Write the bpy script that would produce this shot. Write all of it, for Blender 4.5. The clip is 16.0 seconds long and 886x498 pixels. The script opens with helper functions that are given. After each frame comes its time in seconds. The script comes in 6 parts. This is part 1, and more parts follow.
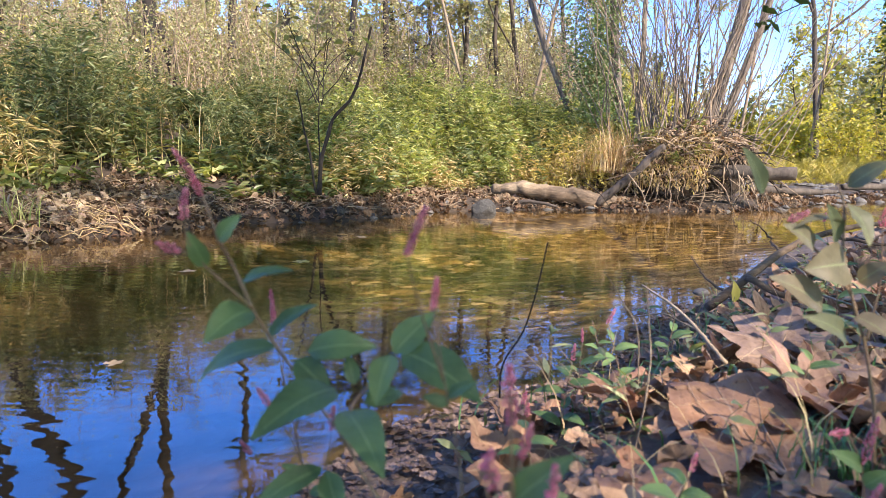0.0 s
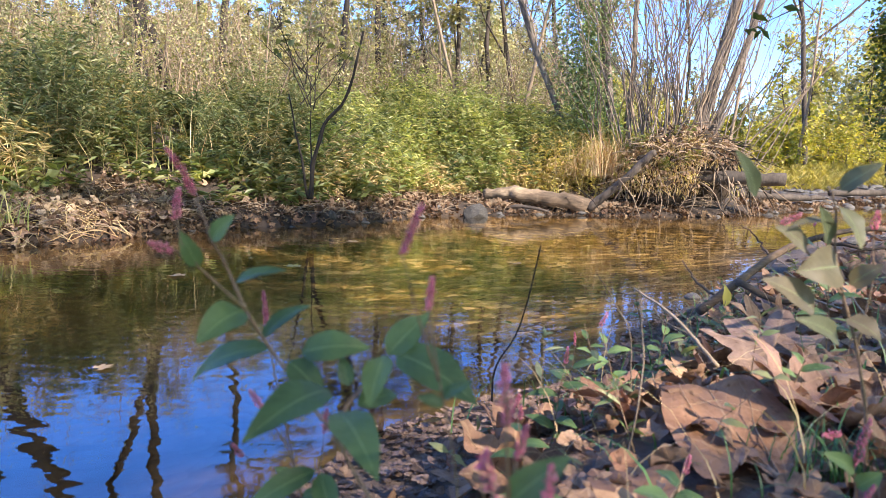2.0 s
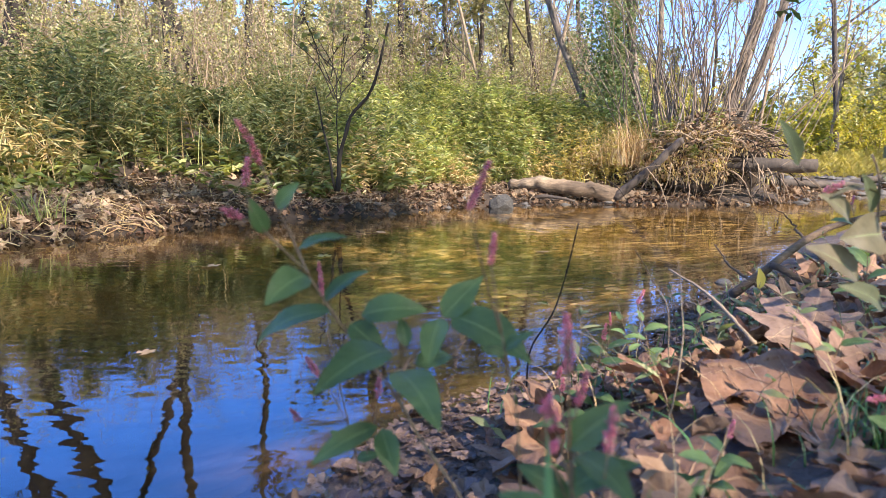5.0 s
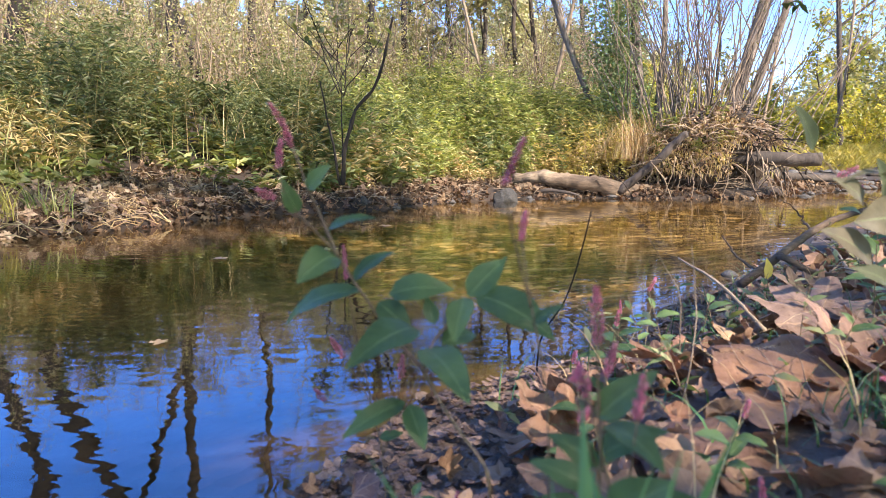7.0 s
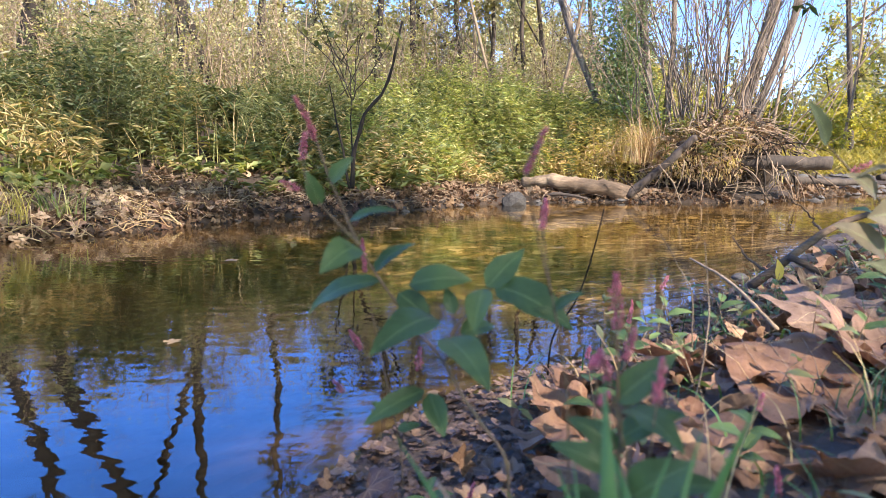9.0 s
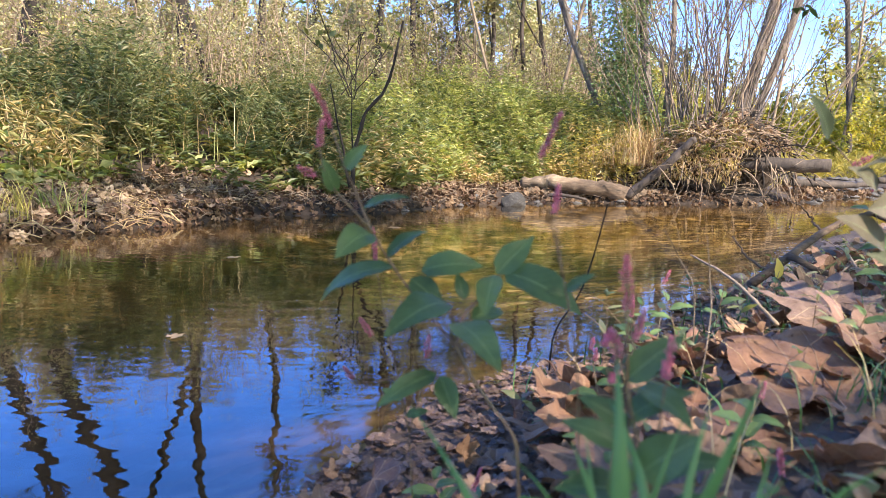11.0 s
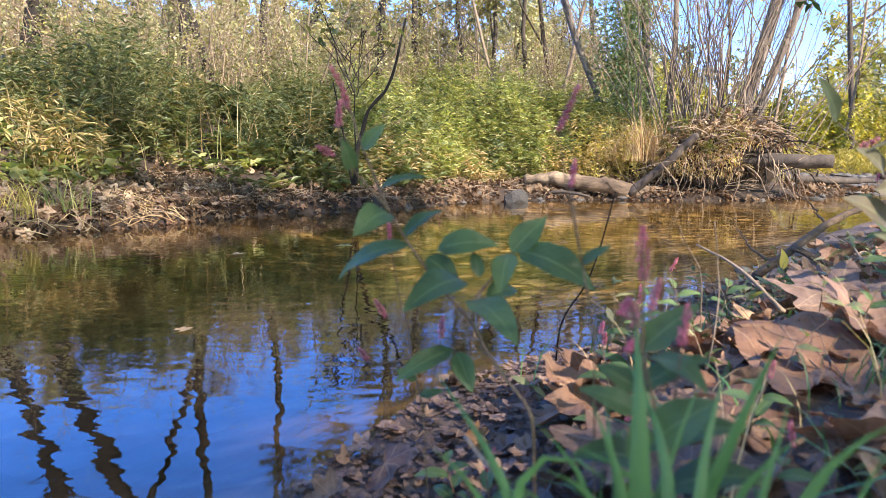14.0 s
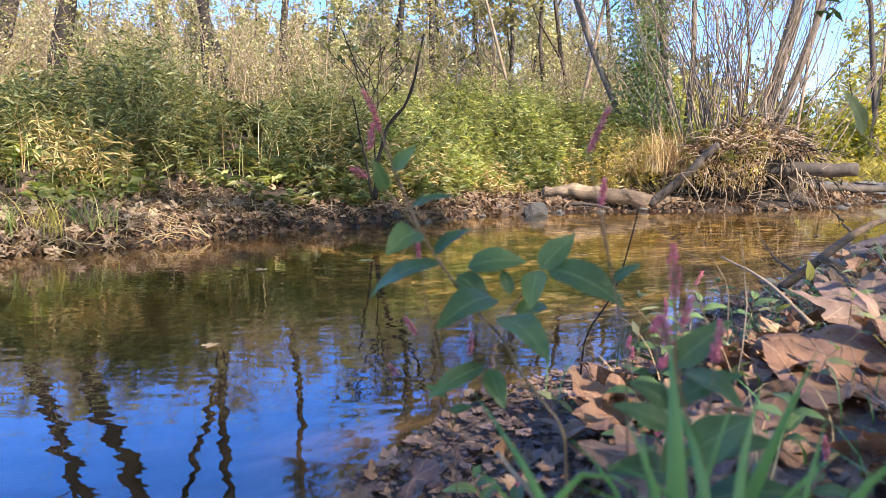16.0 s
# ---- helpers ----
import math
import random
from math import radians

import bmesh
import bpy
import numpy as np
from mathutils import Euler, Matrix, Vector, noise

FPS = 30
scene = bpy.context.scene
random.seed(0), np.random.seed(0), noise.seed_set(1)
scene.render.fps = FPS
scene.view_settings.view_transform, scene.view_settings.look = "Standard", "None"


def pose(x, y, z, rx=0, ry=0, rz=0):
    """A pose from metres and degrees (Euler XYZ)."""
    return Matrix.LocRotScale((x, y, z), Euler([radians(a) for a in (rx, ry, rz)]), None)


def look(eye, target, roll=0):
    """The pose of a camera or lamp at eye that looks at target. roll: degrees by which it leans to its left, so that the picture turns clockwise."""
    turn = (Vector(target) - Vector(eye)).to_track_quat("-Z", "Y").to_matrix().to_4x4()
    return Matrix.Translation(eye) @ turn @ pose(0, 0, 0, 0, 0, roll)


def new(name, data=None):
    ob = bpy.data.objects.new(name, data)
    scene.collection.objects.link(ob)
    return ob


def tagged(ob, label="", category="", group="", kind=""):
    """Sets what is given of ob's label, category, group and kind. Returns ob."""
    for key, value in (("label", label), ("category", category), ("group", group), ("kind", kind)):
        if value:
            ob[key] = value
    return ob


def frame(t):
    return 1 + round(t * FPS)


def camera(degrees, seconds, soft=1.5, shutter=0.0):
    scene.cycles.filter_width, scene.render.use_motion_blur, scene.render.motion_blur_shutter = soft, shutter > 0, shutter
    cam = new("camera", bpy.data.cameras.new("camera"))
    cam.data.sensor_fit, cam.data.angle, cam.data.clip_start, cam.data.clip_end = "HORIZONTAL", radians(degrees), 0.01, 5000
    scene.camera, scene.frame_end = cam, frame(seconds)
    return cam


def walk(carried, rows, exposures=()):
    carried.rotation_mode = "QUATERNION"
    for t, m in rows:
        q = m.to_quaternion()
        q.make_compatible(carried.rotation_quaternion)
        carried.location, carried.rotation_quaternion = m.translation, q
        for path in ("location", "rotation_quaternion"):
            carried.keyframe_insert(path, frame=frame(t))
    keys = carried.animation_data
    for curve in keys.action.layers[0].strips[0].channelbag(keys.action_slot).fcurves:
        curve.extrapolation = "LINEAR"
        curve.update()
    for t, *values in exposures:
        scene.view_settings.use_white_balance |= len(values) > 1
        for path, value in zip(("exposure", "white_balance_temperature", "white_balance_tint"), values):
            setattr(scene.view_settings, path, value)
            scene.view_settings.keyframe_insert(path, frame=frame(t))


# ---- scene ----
cam = camera(66.8, 16.0, soft=0.8)
PATH = [
    (0, (0.101, 0.261, 0.494), (0.087, 2.244, 0.237), 0.9),
    (0.5, (0.102, 0.261, 0.494), (0.093, 2.245, 0.245), 0.8),
    (1, (0.1, 0.259, 0.495), (0.101, 2.244, 0.248), 1.0),
    (1.5, (0.099, 0.258, 0.494), (0.106, 2.243, 0.251), 1.2),
    (2, (0.099, 0.262, 0.491), (0.11, 2.247, 0.249), 1.1),
    (2.5, (0.092, 0.257, 0.489), (0.101, 2.242, 0.242), 1.0),
    (3, (0.09, 0.254, 0.492), (0.083, 2.238, 0.241), 0.6),
    (3.5, (0.087, 0.252, 0.489), (0.054, 2.236, 0.239), 0.5),
    (4, (0.081, 0.243, 0.488), (0.036, 2.227, 0.237), 0.3),
    (4.5, (0.08, 0.241, 0.481), (0.025, 2.224, 0.224), 0.3),
    (7, (0.063, 0.227, 0.466), (-0.005, 2.206, 0.187), 0.2),
    (7.5, (0.057, 0.216, 0.464), (-0.012, 2.196, 0.188), 0.2),
    (8, (0.055, 0.215, 0.461), (-0.013, 2.196, 0.191), 0.3),
    (8.5, (0.058, 0.22, 0.457), (-0.015, 2.2, 0.191), 0.2),
    (9, (0.055, 0.216, 0.458), (-0.036, 2.196, 0.192), 0.2),
    (11.5, (0.045, 0.201, 0.446), (-0.037, 2.182, 0.183), 0.7),
    (12, (0.044, 0.199, 0.444), (-0.035, 2.18, 0.181), 0.8),
    (12.5, (0.042, 0.197, 0.443), (-0.037, 2.178, 0.177), 0.3),
    (13, (0.041, 0.195, 0.44), (-0.046, 2.175, 0.17), 0.6),
    (13.5, (0.038, 0.192, 0.438), (-0.054, 2.172, 0.168), 0.6),
    (14, (0.036, 0.191, 0.435), (-0.056, 2.171, 0.168), 0.3),
    (14.5, (0.034, 0.189, 0.435), (-0.065, 2.169, 0.17), -0.0),
    (15, (0.032, 0.186, 0.436), (-0.087, 2.166, 0.176), -0.5),
    (15.5, (0.03, 0.184, 0.438), (-0.111, 2.163, 0.19), -0.7),
    (16, (0.028, 0.182, 0.44), (-0.121, 2.163, 0.212), -0.5),
]
walk(cam, [(t, look(e, g, r)) for t, e, g, r in PATH], [(0, 1.65, 6450, 19), (16, 1.65, 6450, 19)])

cam.data.dof.use_dof = True
cam.data.dof.focus_distance = 4.0
cam.data.dof.aperture_fstop = 9.0

# ==== place ====

# ---- world, sun ----
SUN_EAST, SUN_NORTH, SUN_UP = 0.66, -0.66, 0.8
world = bpy.data.worlds.new("sky")
scene.world = world
world.use_nodes = True
wn, wl = world.node_tree.nodes, world.node_tree.links
sky = wn.new("ShaderNodeTexSky")
sky.sky_type = "NISHITA"
sky.sun_disc = False
sky.sun_elevation = math.atan2(SUN_UP, math.hypot(SUN_EAST, SUN_NORTH))
sky.sun_rotation = math.atan2(SUN_EAST, SUN_NORTH)
sky.altitude = 1200
sky.air_density, sky.dust_density, sky.ozone_density = 0.75, 0.1, 6.0
tint = wn.new("ShaderNodeMix")
tint.data_type, tint.blend_type = "RGBA", "MULTIPLY"
tint.inputs[0].default_value = 1.0
wl.new(sky.outputs[0], tint.inputs[6])
# haze near the horizon, clear deep blue above
aim = wn.new("ShaderNodeTexCoord")
height = wn.new("ShaderNodeSeparateXYZ")
wl.new(aim.outputs["Generated"], height.inputs[0])
haze = wn.new("ShaderNodeValToRGB")
haze.color_ramp.elements[0].position, haze.color_ramp.elements[0].color = 0.17, (0.88, 0.95, 1.12, 1)
haze.color_ramp.elements[1].position, haze.color_ramp.elements[1].color = 0.36, (0.63, 1.22, 1.84, 1)
wl.new(height.outputs[2], haze.inputs[0])
# the bright whitish haze round the sun
near_sun = wn.new("ShaderNodeVectorMath")
near_sun.operation = "DOT_PRODUCT"
near_sun.inputs[1].default_value = tuple(Vector((SUN_EAST, SUN_NORTH, SUN_UP)).normalized())
wl.new(aim.outputs["Generated"], near_sun.inputs[0])
glow = wn.new("ShaderNodeMapRange")
glow.interpolation_type = "SMOOTHSTEP"
glow.inputs[1].default_value, glow.inputs[2].default_value, glow.inputs[4].default_value = -0.15, 0.75, 1.0
wl.new(near_sun.outputs["Value"], glow.inputs[0])
halo = wn.new("ShaderNodeMix")
halo.data_type = "RGBA"
halo.inputs[7].default_value = (1.42, 1.07, 0.58, 1)
wl.new(glow.outputs[0], halo.inputs[0])
wl.new(haze.outputs[0], halo.inputs[6])
wl.new(halo.outputs[2], tint.inputs[7])
wl.new(tint.outputs[2], wn["Background"].inputs["Color"])
wn["Background"].inputs["Strength"].default_value = 0.18
sun_data = bpy.data.lights.new("sun", "SUN")
sun_data.energy, sun_data.angle, sun_data.color = 5.0, radians(0.53), (1.0, 0.9, 0.74)
sun = new("sun", sun_data)
sun.matrix_world = look((SUN_EAST * 40, SUN_NORTH * 40, SUN_UP * 40), (0, 0, 0))


# ---- materials ----
def nodes_of(name):
    m = bpy.data.materials.new(name)
    m.use_nodes = True
    n, l = m.node_tree.nodes, m.node_tree.links
    return m, n, l, n["Principled BSDF"], n["Material Output"]


def ramp(n, stops):
    r = n.new("ShaderNodeValToRGB")
    while len(r.color_ramp.elements) < len(stops):
        r.color_ramp.elements.new(0.5)
    for e, (at, c) in zip(r.color_ramp.elements, stops):
        e.position, e.color = at, (*c, 1)
    return r


def noise_of(n, l, scale, detail=4, rough=0.6, stretch=None, source="Object"):
    t = n.new("ShaderNodeTexCoord")
    x = n.new("ShaderNodeTexNoise")
    x.inputs["Scale"].default_value, x.inputs["Detail"].default_value, x.inputs["Roughness"].default_value = scale, detail, rough
    if stretch:
        mp = n.new("ShaderNodeMapping")
        mp.inputs["Scale"].default_value = stretch
        l.new(t.outputs[source], mp.inputs[0])
        l.new(mp.outputs[0], x.inputs["Vector"])
    else:
        l.new(t.outputs[source], x.inputs["Vector"])
    return x


def mixed(n, l, a, b, fac, mode="MIX"):
    x = n.new("ShaderNodeMix")
    x.data_type, x.blend_type = "RGBA", mode
    for sock, v in ((x.inputs[6], a), (x.inputs[7], b), (x.inputs[0], fac)):
        if hasattr(v, "is_linked"):
            l.new(v, sock)
        elif isinstance(v, tuple):
            sock.default_value = (*v, 1)
        else:
            sock.default_value = v
    return x.outputs[2]


def surface(name, stops, scale, rough=0.85, bump=0.3, fine=None, stretch=None, distance=0.01):
    """A ground, bark or stone surface: two scales of variation and relief."""
    m, n, l, p, out = nodes_of(name)
    big = noise_of(n, l, scale, 5, 0.65, stretch)
    small = noise_of(n, l, fine or scale * 9, 4, 0.7, stretch)
    r = ramp(n, stops)
    l.new(big.outputs[0], r.inputs[0])
    r2 = ramp(n, [(0.25, (0.45, 0.45, 0.45)), (0.75, (1.35, 1.32, 1.28))])
    l.new(small.outputs[0], r2.inputs[0])
    l.new(mixed(n, l, r.outputs[0], r2.outputs[0], 1.0, "MULTIPLY"), p.inputs["Base Color"])
    p.inputs["Roughness"].default_value = rough
    b = n.new("ShaderNodeBump")
    b.inputs["Strength"].default_value, b.inputs["Distance"].default_value = bump, distance
    l.new(small.outputs[0], b.inputs["Height"])
    l.new(b.outputs[0], p.inputs["Normal"])
    return m


def foliage(name, cols, trans=0.35, rough=0.42, patch=1.5, single=False, veins=False, gloss=0.5):
    """Leaves: colour varies leaf by leaf and in patches; light passes through."""
    m, n, l, p, out = nodes_of(name)
    if single:
        rnd = n.new("ShaderNodeObjectInfo").outputs["Random"]
    else:
        rnd = n.new("ShaderNodeNewGeometry").outputs["Random Per Island"]
    r = ramp(n, [(i / max(1, len(cols) - 1), c) for i, c in enumerate(cols)])
    l.new(rnd, r.inputs[0])
    big = noise_of(n, l, patch, 4, 0.6)
    r2 = ramp(n, [(0.3, (0.55, 0.58, 0.55)), (0.7, (1.3, 1.25, 1.15))])
    l.new(big.outputs[0], r2.inputs[0])
    col = mixed(n, l, r.outputs[0], r2.outputs[0], 1.0, "MULTIPLY")
    height = noise_of(n, l, 90, 3, 0.6).outputs[0]
    if veins:
        uv = n.new("ShaderNodeUVMap")
        sep = n.new("ShaderNodeSeparateXYZ")
        l.new(uv.outputs[0], sep.inputs[0])

        def op(kind, a, b=None):
            q = n.new("ShaderNodeMath")
            q.operation = kind
            for s, v in zip(q.inputs, (a, b)):
                if v is not None:
                    if hasattr(v, "is_linked"):
                        l.new(v, s)
                    else:
                        s.default_value = v
            return q.outputs[0]
        side = op("ABSOLUTE", op("SUBTRACT", sep.outputs[0], 0.5))
        rib = op("LESS_THAN", side, 0.025)
        lines = op("FRACT", op("MULTIPLY", op("SUBTRACT", sep.outputs[1], op("MULTIPLY", side, 0.45)), 9.0))
        lateral = op("LESS_THAN", op("ABSOLUTE", op("SUBTRACT", lines, 0.5)), 0.06)
        mark = op("MAXIMUM", rib, op("MULTIPLY", lateral, 0.15))
        col = mixed(n, l, col, mixed(n, l, col, (0.36, 0.48, 0.22), 0.24), mark)
        height = op("SUBTRACT", height, op("MULTIPLY", mark, 0.5))
    l.new(col, p.inputs["Base Color"])
    p.inputs["Roughness"].default_value = rough
    p.inputs["Specular IOR Level"].default_value = gloss
    b = n.new("ShaderNodeBump")
    b.inputs["Strength"].default_value, b.inputs["Distance"].default_value = 0.35, 0.003
    l.new(height, b.inputs["Height"])
    l.new(b.outputs[0], p.inputs["Normal"])
    if trans:
        t = n.new("ShaderNodeBsdfTranslucent")
        l.new(mixed(n, l, col, (1.25, 1.2, 0.55), 1.0, "MULTIPLY"), t.inputs["Color"])
        s = n.new("ShaderNodeMixShader")
        s.inputs[0].default_value = trans
        l.new(p.outputs[0], s.inputs[1])
        l.new(t.outputs[0], s.inputs[2])
        l.new(s.outputs[0], out.inputs[0])
    return m


def fallen(name, cols, single, rough=0.6):
    """Dry broad leaves: blotches, darker spots, dull relief."""
    m, n, l, p, out = nodes_of(name)
    rnd = n.new("ShaderNodeObjectInfo").outputs["Random"] if single else n.new("ShaderNodeNewGeometry").outputs["Random Per Island"]
    r = ramp(n, [(i / max(1, len(cols) - 1), c) for i, c in enumerate(cols)])
    l.new(rnd, r.inputs[0])
    blot = noise_of(n, l, 22, 5, 0.65)
    r2 = ramp(n, [(0.3, (0.5, 0.42, 0.36)), (0.55, (1.0, 1.0, 1.0)), (0.8, (1.25, 1.2, 1.1))])
    l.new(blot.outputs[0], r2.inputs[0])
    spot = noise_of(n, l, 130, 2, 0.5)
    r3 = ramp(n, [(0.28, (0.35, 0.27, 0.2)), (0.36, (1, 1, 1))])
    l.new(spot.outputs[0], r3.inputs[0])
    col = mixed(n, l, mixed(n, l, r.outputs[0], r2.outputs[0], 1.0, "MULTIPLY"), r3.outputs[0], 0.7, "MULTIPLY")
    def op(kind, a, c=None):
        q = n.new("ShaderNodeMath")
        q.operation = kind
        for sock, v in zip(q.inputs, (a, c)):
            if v is not None:
                if hasattr(v, "is_linked"):
                    l.new(v, sock)
                else:
                    sock.default_value = v
        return q.outputs[0]
    uv = n.new("ShaderNodeUVMap")
    sep = n.new("ShaderNodeSeparateXYZ")
    l.new(uv.outputs[0], sep.inputs[0])
    ang = op("ABSOLUTE", op("ARCTAN2", sep.outputs[0], sep.outputs[1]))
    rho = op("SQRT", op("ADD", op("MULTIPLY", sep.outputs[0], sep.outputs[0]), op("MULTIPLY", sep.outputs[1], sep.outputs[1])))
    off = op("MINIMUM", op("MINIMUM", ang, op("ABSOLUTE", op("SUBTRACT", ang, 0.8))), op("ABSOLUTE", op("SUBTRACT", ang, 1.65)))
    away = op("MULTIPLY", off, rho)
    lines = op("FRACT", op("MULTIPLY", op("SUBTRACT", rho, op("MULTIPLY", away, 0.9)), 7.0))
    lateral = op("LESS_THAN", op("ABSOLUTE", op("SUBTRACT", lines, 0.5)), 0.05)
    vein = op("MAXIMUM", op("LESS_THAN", away, 0.014), op("MULTIPLY", lateral, 0.45))
    col = mixed(n, l, col, mixed(n, l, col, (0.5, 0.34, 0.2), 0.28), vein)
    l.new(col, p.inputs["Base Color"])
    p.inputs["Roughness"].default_value = rough
    p.inputs["Specular IOR Level"].default_value = 0.4
    b = n.new("ShaderNodeBump")
    b.inputs["Strength"].default_value, b.inputs["Distance"].default_value = 0.75, 0.004
    l.new(op("ADD", noise_of(n, l, 60, 5, 0.7).outputs[0], op("MULTIPLY", vein, 0.8)), b.inputs["Height"])
    l.new(b.outputs[0], p.inputs["Normal"])
    t = n.new("ShaderNodeBsdfTranslucent")
    l.new(mixed(n, l, col, (1.2, 0.85, 0.5), 1.0, "MULTIPLY"), t.inputs["Color"])
    s = n.new("ShaderNodeMixShader")
    s.inputs[0].default_value = 0.16
    l.new(p.outputs[0], s.inputs[1])
    l.new(t.outputs[0], s.inputs[2])
    l.new(s.outputs[0], out.inputs[0])
    return m


EARTH = surface("creek_earth", [(0.3, (0.015, 0.01, 0.007)), (0.55, (0.038, 0.025, 0.017)), (0.75, (0.08, 0.055, 0.036))], 2.2, 0.9, 0.6, 30)
MUD = surface("wet_bank_mud", [(0.3, (0.065, 0.046, 0.036)), (0.55, (0.13, 0.094, 0.074)), (0.75, (0.21, 0.155, 0.125))], 6, 0.75, 0.9, 60)
# Shade of the hollow and gaps put into an overall dark earth colour.
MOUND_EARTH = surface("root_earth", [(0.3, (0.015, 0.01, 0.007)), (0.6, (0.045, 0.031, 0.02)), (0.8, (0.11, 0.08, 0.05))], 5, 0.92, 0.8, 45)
FLOOR = surface("leafy_wood_floor", [(0.3, (0.2, 0.14, 0.075)), (0.55, (0.34, 0.26, 0.13)), (0.75, (0.42, 0.35, 0.17))], 0.6, 0.9, 0.5, 9)
BARK = surface("grey_brown_bark", [(0.3, (0.025, 0.019, 0.016)), (0.6, (0.07, 0.055, 0.046)), (0.8, (0.14, 0.115, 0.1))], 5, 0.85, 0.7, 38, (1, 1, 0.22))
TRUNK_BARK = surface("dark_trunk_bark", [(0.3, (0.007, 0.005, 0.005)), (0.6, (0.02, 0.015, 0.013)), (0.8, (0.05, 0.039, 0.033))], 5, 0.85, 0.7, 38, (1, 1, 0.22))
PALE_BARK = surface("pale_bark", [(0.3, (0.09, 0.07, 0.06)), (0.6, (0.2, 0.165, 0.14)), (0.8, (0.36, 0.31, 0.27))], 5, 0.8, 0.5, 40, (1, 1, 0.25))
DARK_BARK = surface("dark_wet_bark", [(0.3, (0.008, 0.006, 0.005)), (0.7, (0.025, 0.018, 0.013))], 9, 0.95, 0.5, 70, (1, 1, 0.3))
DRIFTWOOD = surface("weathered_wood", [(0.3, (0.045, 0.03, 0.02)), (0.5, (0.14, 0.1, 0.068)), (0.7, (0.36, 0.28, 0.19))], 4, 0.85, 1.0, 45, (0.3, 1, 1))
STONE = surface("creek_stone", [(0.25, (0.04, 0.038, 0.039)), (0.55, (0.095, 0.09, 0.088)), (0.8, (0.2, 0.19, 0.18))], 9, 0.7, 0.5, 60)
BROWN_LOG = surface("brown_log_bark", [(0.3, (0.035, 0.022, 0.014)), (0.55, (0.12, 0.08, 0.052)), (0.75, (0.26, 0.185, 0.125))], 6, 0.9, 0.9, 42, (0.3, 1, 1))
# Darker copy of creek_stone: shade on the stones put into the colour.
SHADED_STONE = surface("shaded_dark_stone", [(0.25, (0.02, 0.02, 0.021)), (0.55, (0.05, 0.048, 0.047)), (0.8, (0.13, 0.125, 0.12))], 9, 0.85, 0.8, 40)
TWIG = surface("dry_twig", [(0.3, (0.14, 0.1, 0.07)), (0.7, (0.34, 0.26, 0.18))], 12, 0.8, 0.3, 60)
ROOT = surface("pale_root", [(0.3, (0.13, 0.09, 0.065)), (0.7, (0.33, 0.25, 0.18))], 9, 0.85, 0.4, 60)
HERB_STEM = surface("herb_stem", [(0.3, (0.1, 0.1, 0.035)), (0.7, (0.22, 0.17, 0.07))], 8, 0.7, 0.2, 40)
RED_STEM = surface("reddish_stem", [(0.3, (0.12, 0.095, 0.045)), (0.7, (0.2, 0.115, 0.07))], 30, 0.5, 0.2, 160)
SAGE = foliage("sage_herb_leaf", [(0.12, 0.17, 0.085), (0.18, 0.23, 0.11), (0.05, 0.08, 0.045), (0.26, 0.28, 0.13), (0.36, 0.38, 0.22)], 0.42)
# Darker greens for the left bank, with its shade put into the leaf colour.
DUSKY = foliage("dusky_herb_leaf", [(0.06, 0.095, 0.04), (0.13, 0.17, 0.075), (0.1, 0.135, 0.075), (0.2, 0.235, 0.12), (0.03, 0.05, 0.022), (0.25, 0.23, 0.12), (0.045, 0.07, 0.035), (0.34, 0.36, 0.2)], 0.42)
FRESH = foliage("fresh_herb_leaf", [(0.05, 0.09, 0.03), (0.28, 0.35, 0.11), (0.45, 0.46, 0.18), (0.17, 0.26, 0.09), (0.52, 0.49, 0.25), (0.22, 0.3, 0.1), (0.62, 0.6, 0.36)], 0.48, patch=2.6)
BROAD = foliage("broad_herb_leaf", [(0.08, 0.12, 0.045), (0.15, 0.19, 0.07), (0.24, 0.22, 0.09), (0.1, 0.14, 0.06), (0.3, 0.24, 0.1)], 0.45)
STRAW = foliage("dry_grass_blade", [(0.38, 0.29, 0.16), (0.52, 0.42, 0.24), (0.4, 0.26, 0.14), (0.58, 0.49, 0.3)], 0.3, 0.6)
WITHERED = foliage("withered_leaf", [(0.3, 0.24, 0.1), (0.38, 0.27, 0.12), (0.25, 0.24, 0.09), (0.42, 0.33, 0.17)], 0.3, 0.6)
RUST = foliage("rusty_grass_blade", [(0.38, 0.21, 0.11), (0.46, 0.3, 0.17), (0.3, 0.16, 0.09), (0.5, 0.37, 0.22)], 0.3, 0.6)
GOLD = foliage("golden_grass_blade", [(0.38, 0.35, 0.1), (0.55, 0.46, 0.16), (0.44, 0.4, 0.11), (0.6, 0.49, 0.22)], 0.4, 0.6)
GREEN_GRASS = foliage("green_grass_blade", [(0.035, 0.1, 0.045), (0.05, 0.14, 0.05), (0.09, 0.19, 0.055)], 0.22, 0.45)
# Autumn tones greyed and whitened: background haze put into the leaf colour.
THICKET = foliage("autumn_thicket_leaf", [(0.33, 0.32, 0.17), (0.46, 0.43, 0.32), (0.27, 0.31, 0.15), (0.35, 0.3, 0.22), (0.17, 0.21, 0.085), (0.48, 0.44, 0.14), (0.3, 0.27, 0.2), (0.5, 0.47, 0.38)], 0.4)
YELLOW = foliage("yellow_bush_leaf", [(0.44, 0.42, 0.05), (0.58, 0.53, 0.08), (0.28, 0.32, 0.06), (0.62, 0.5, 0.14), (0.18, 0.23, 0.06), (0.4, 0.33, 0.12)], 0.45, patch=0.8)
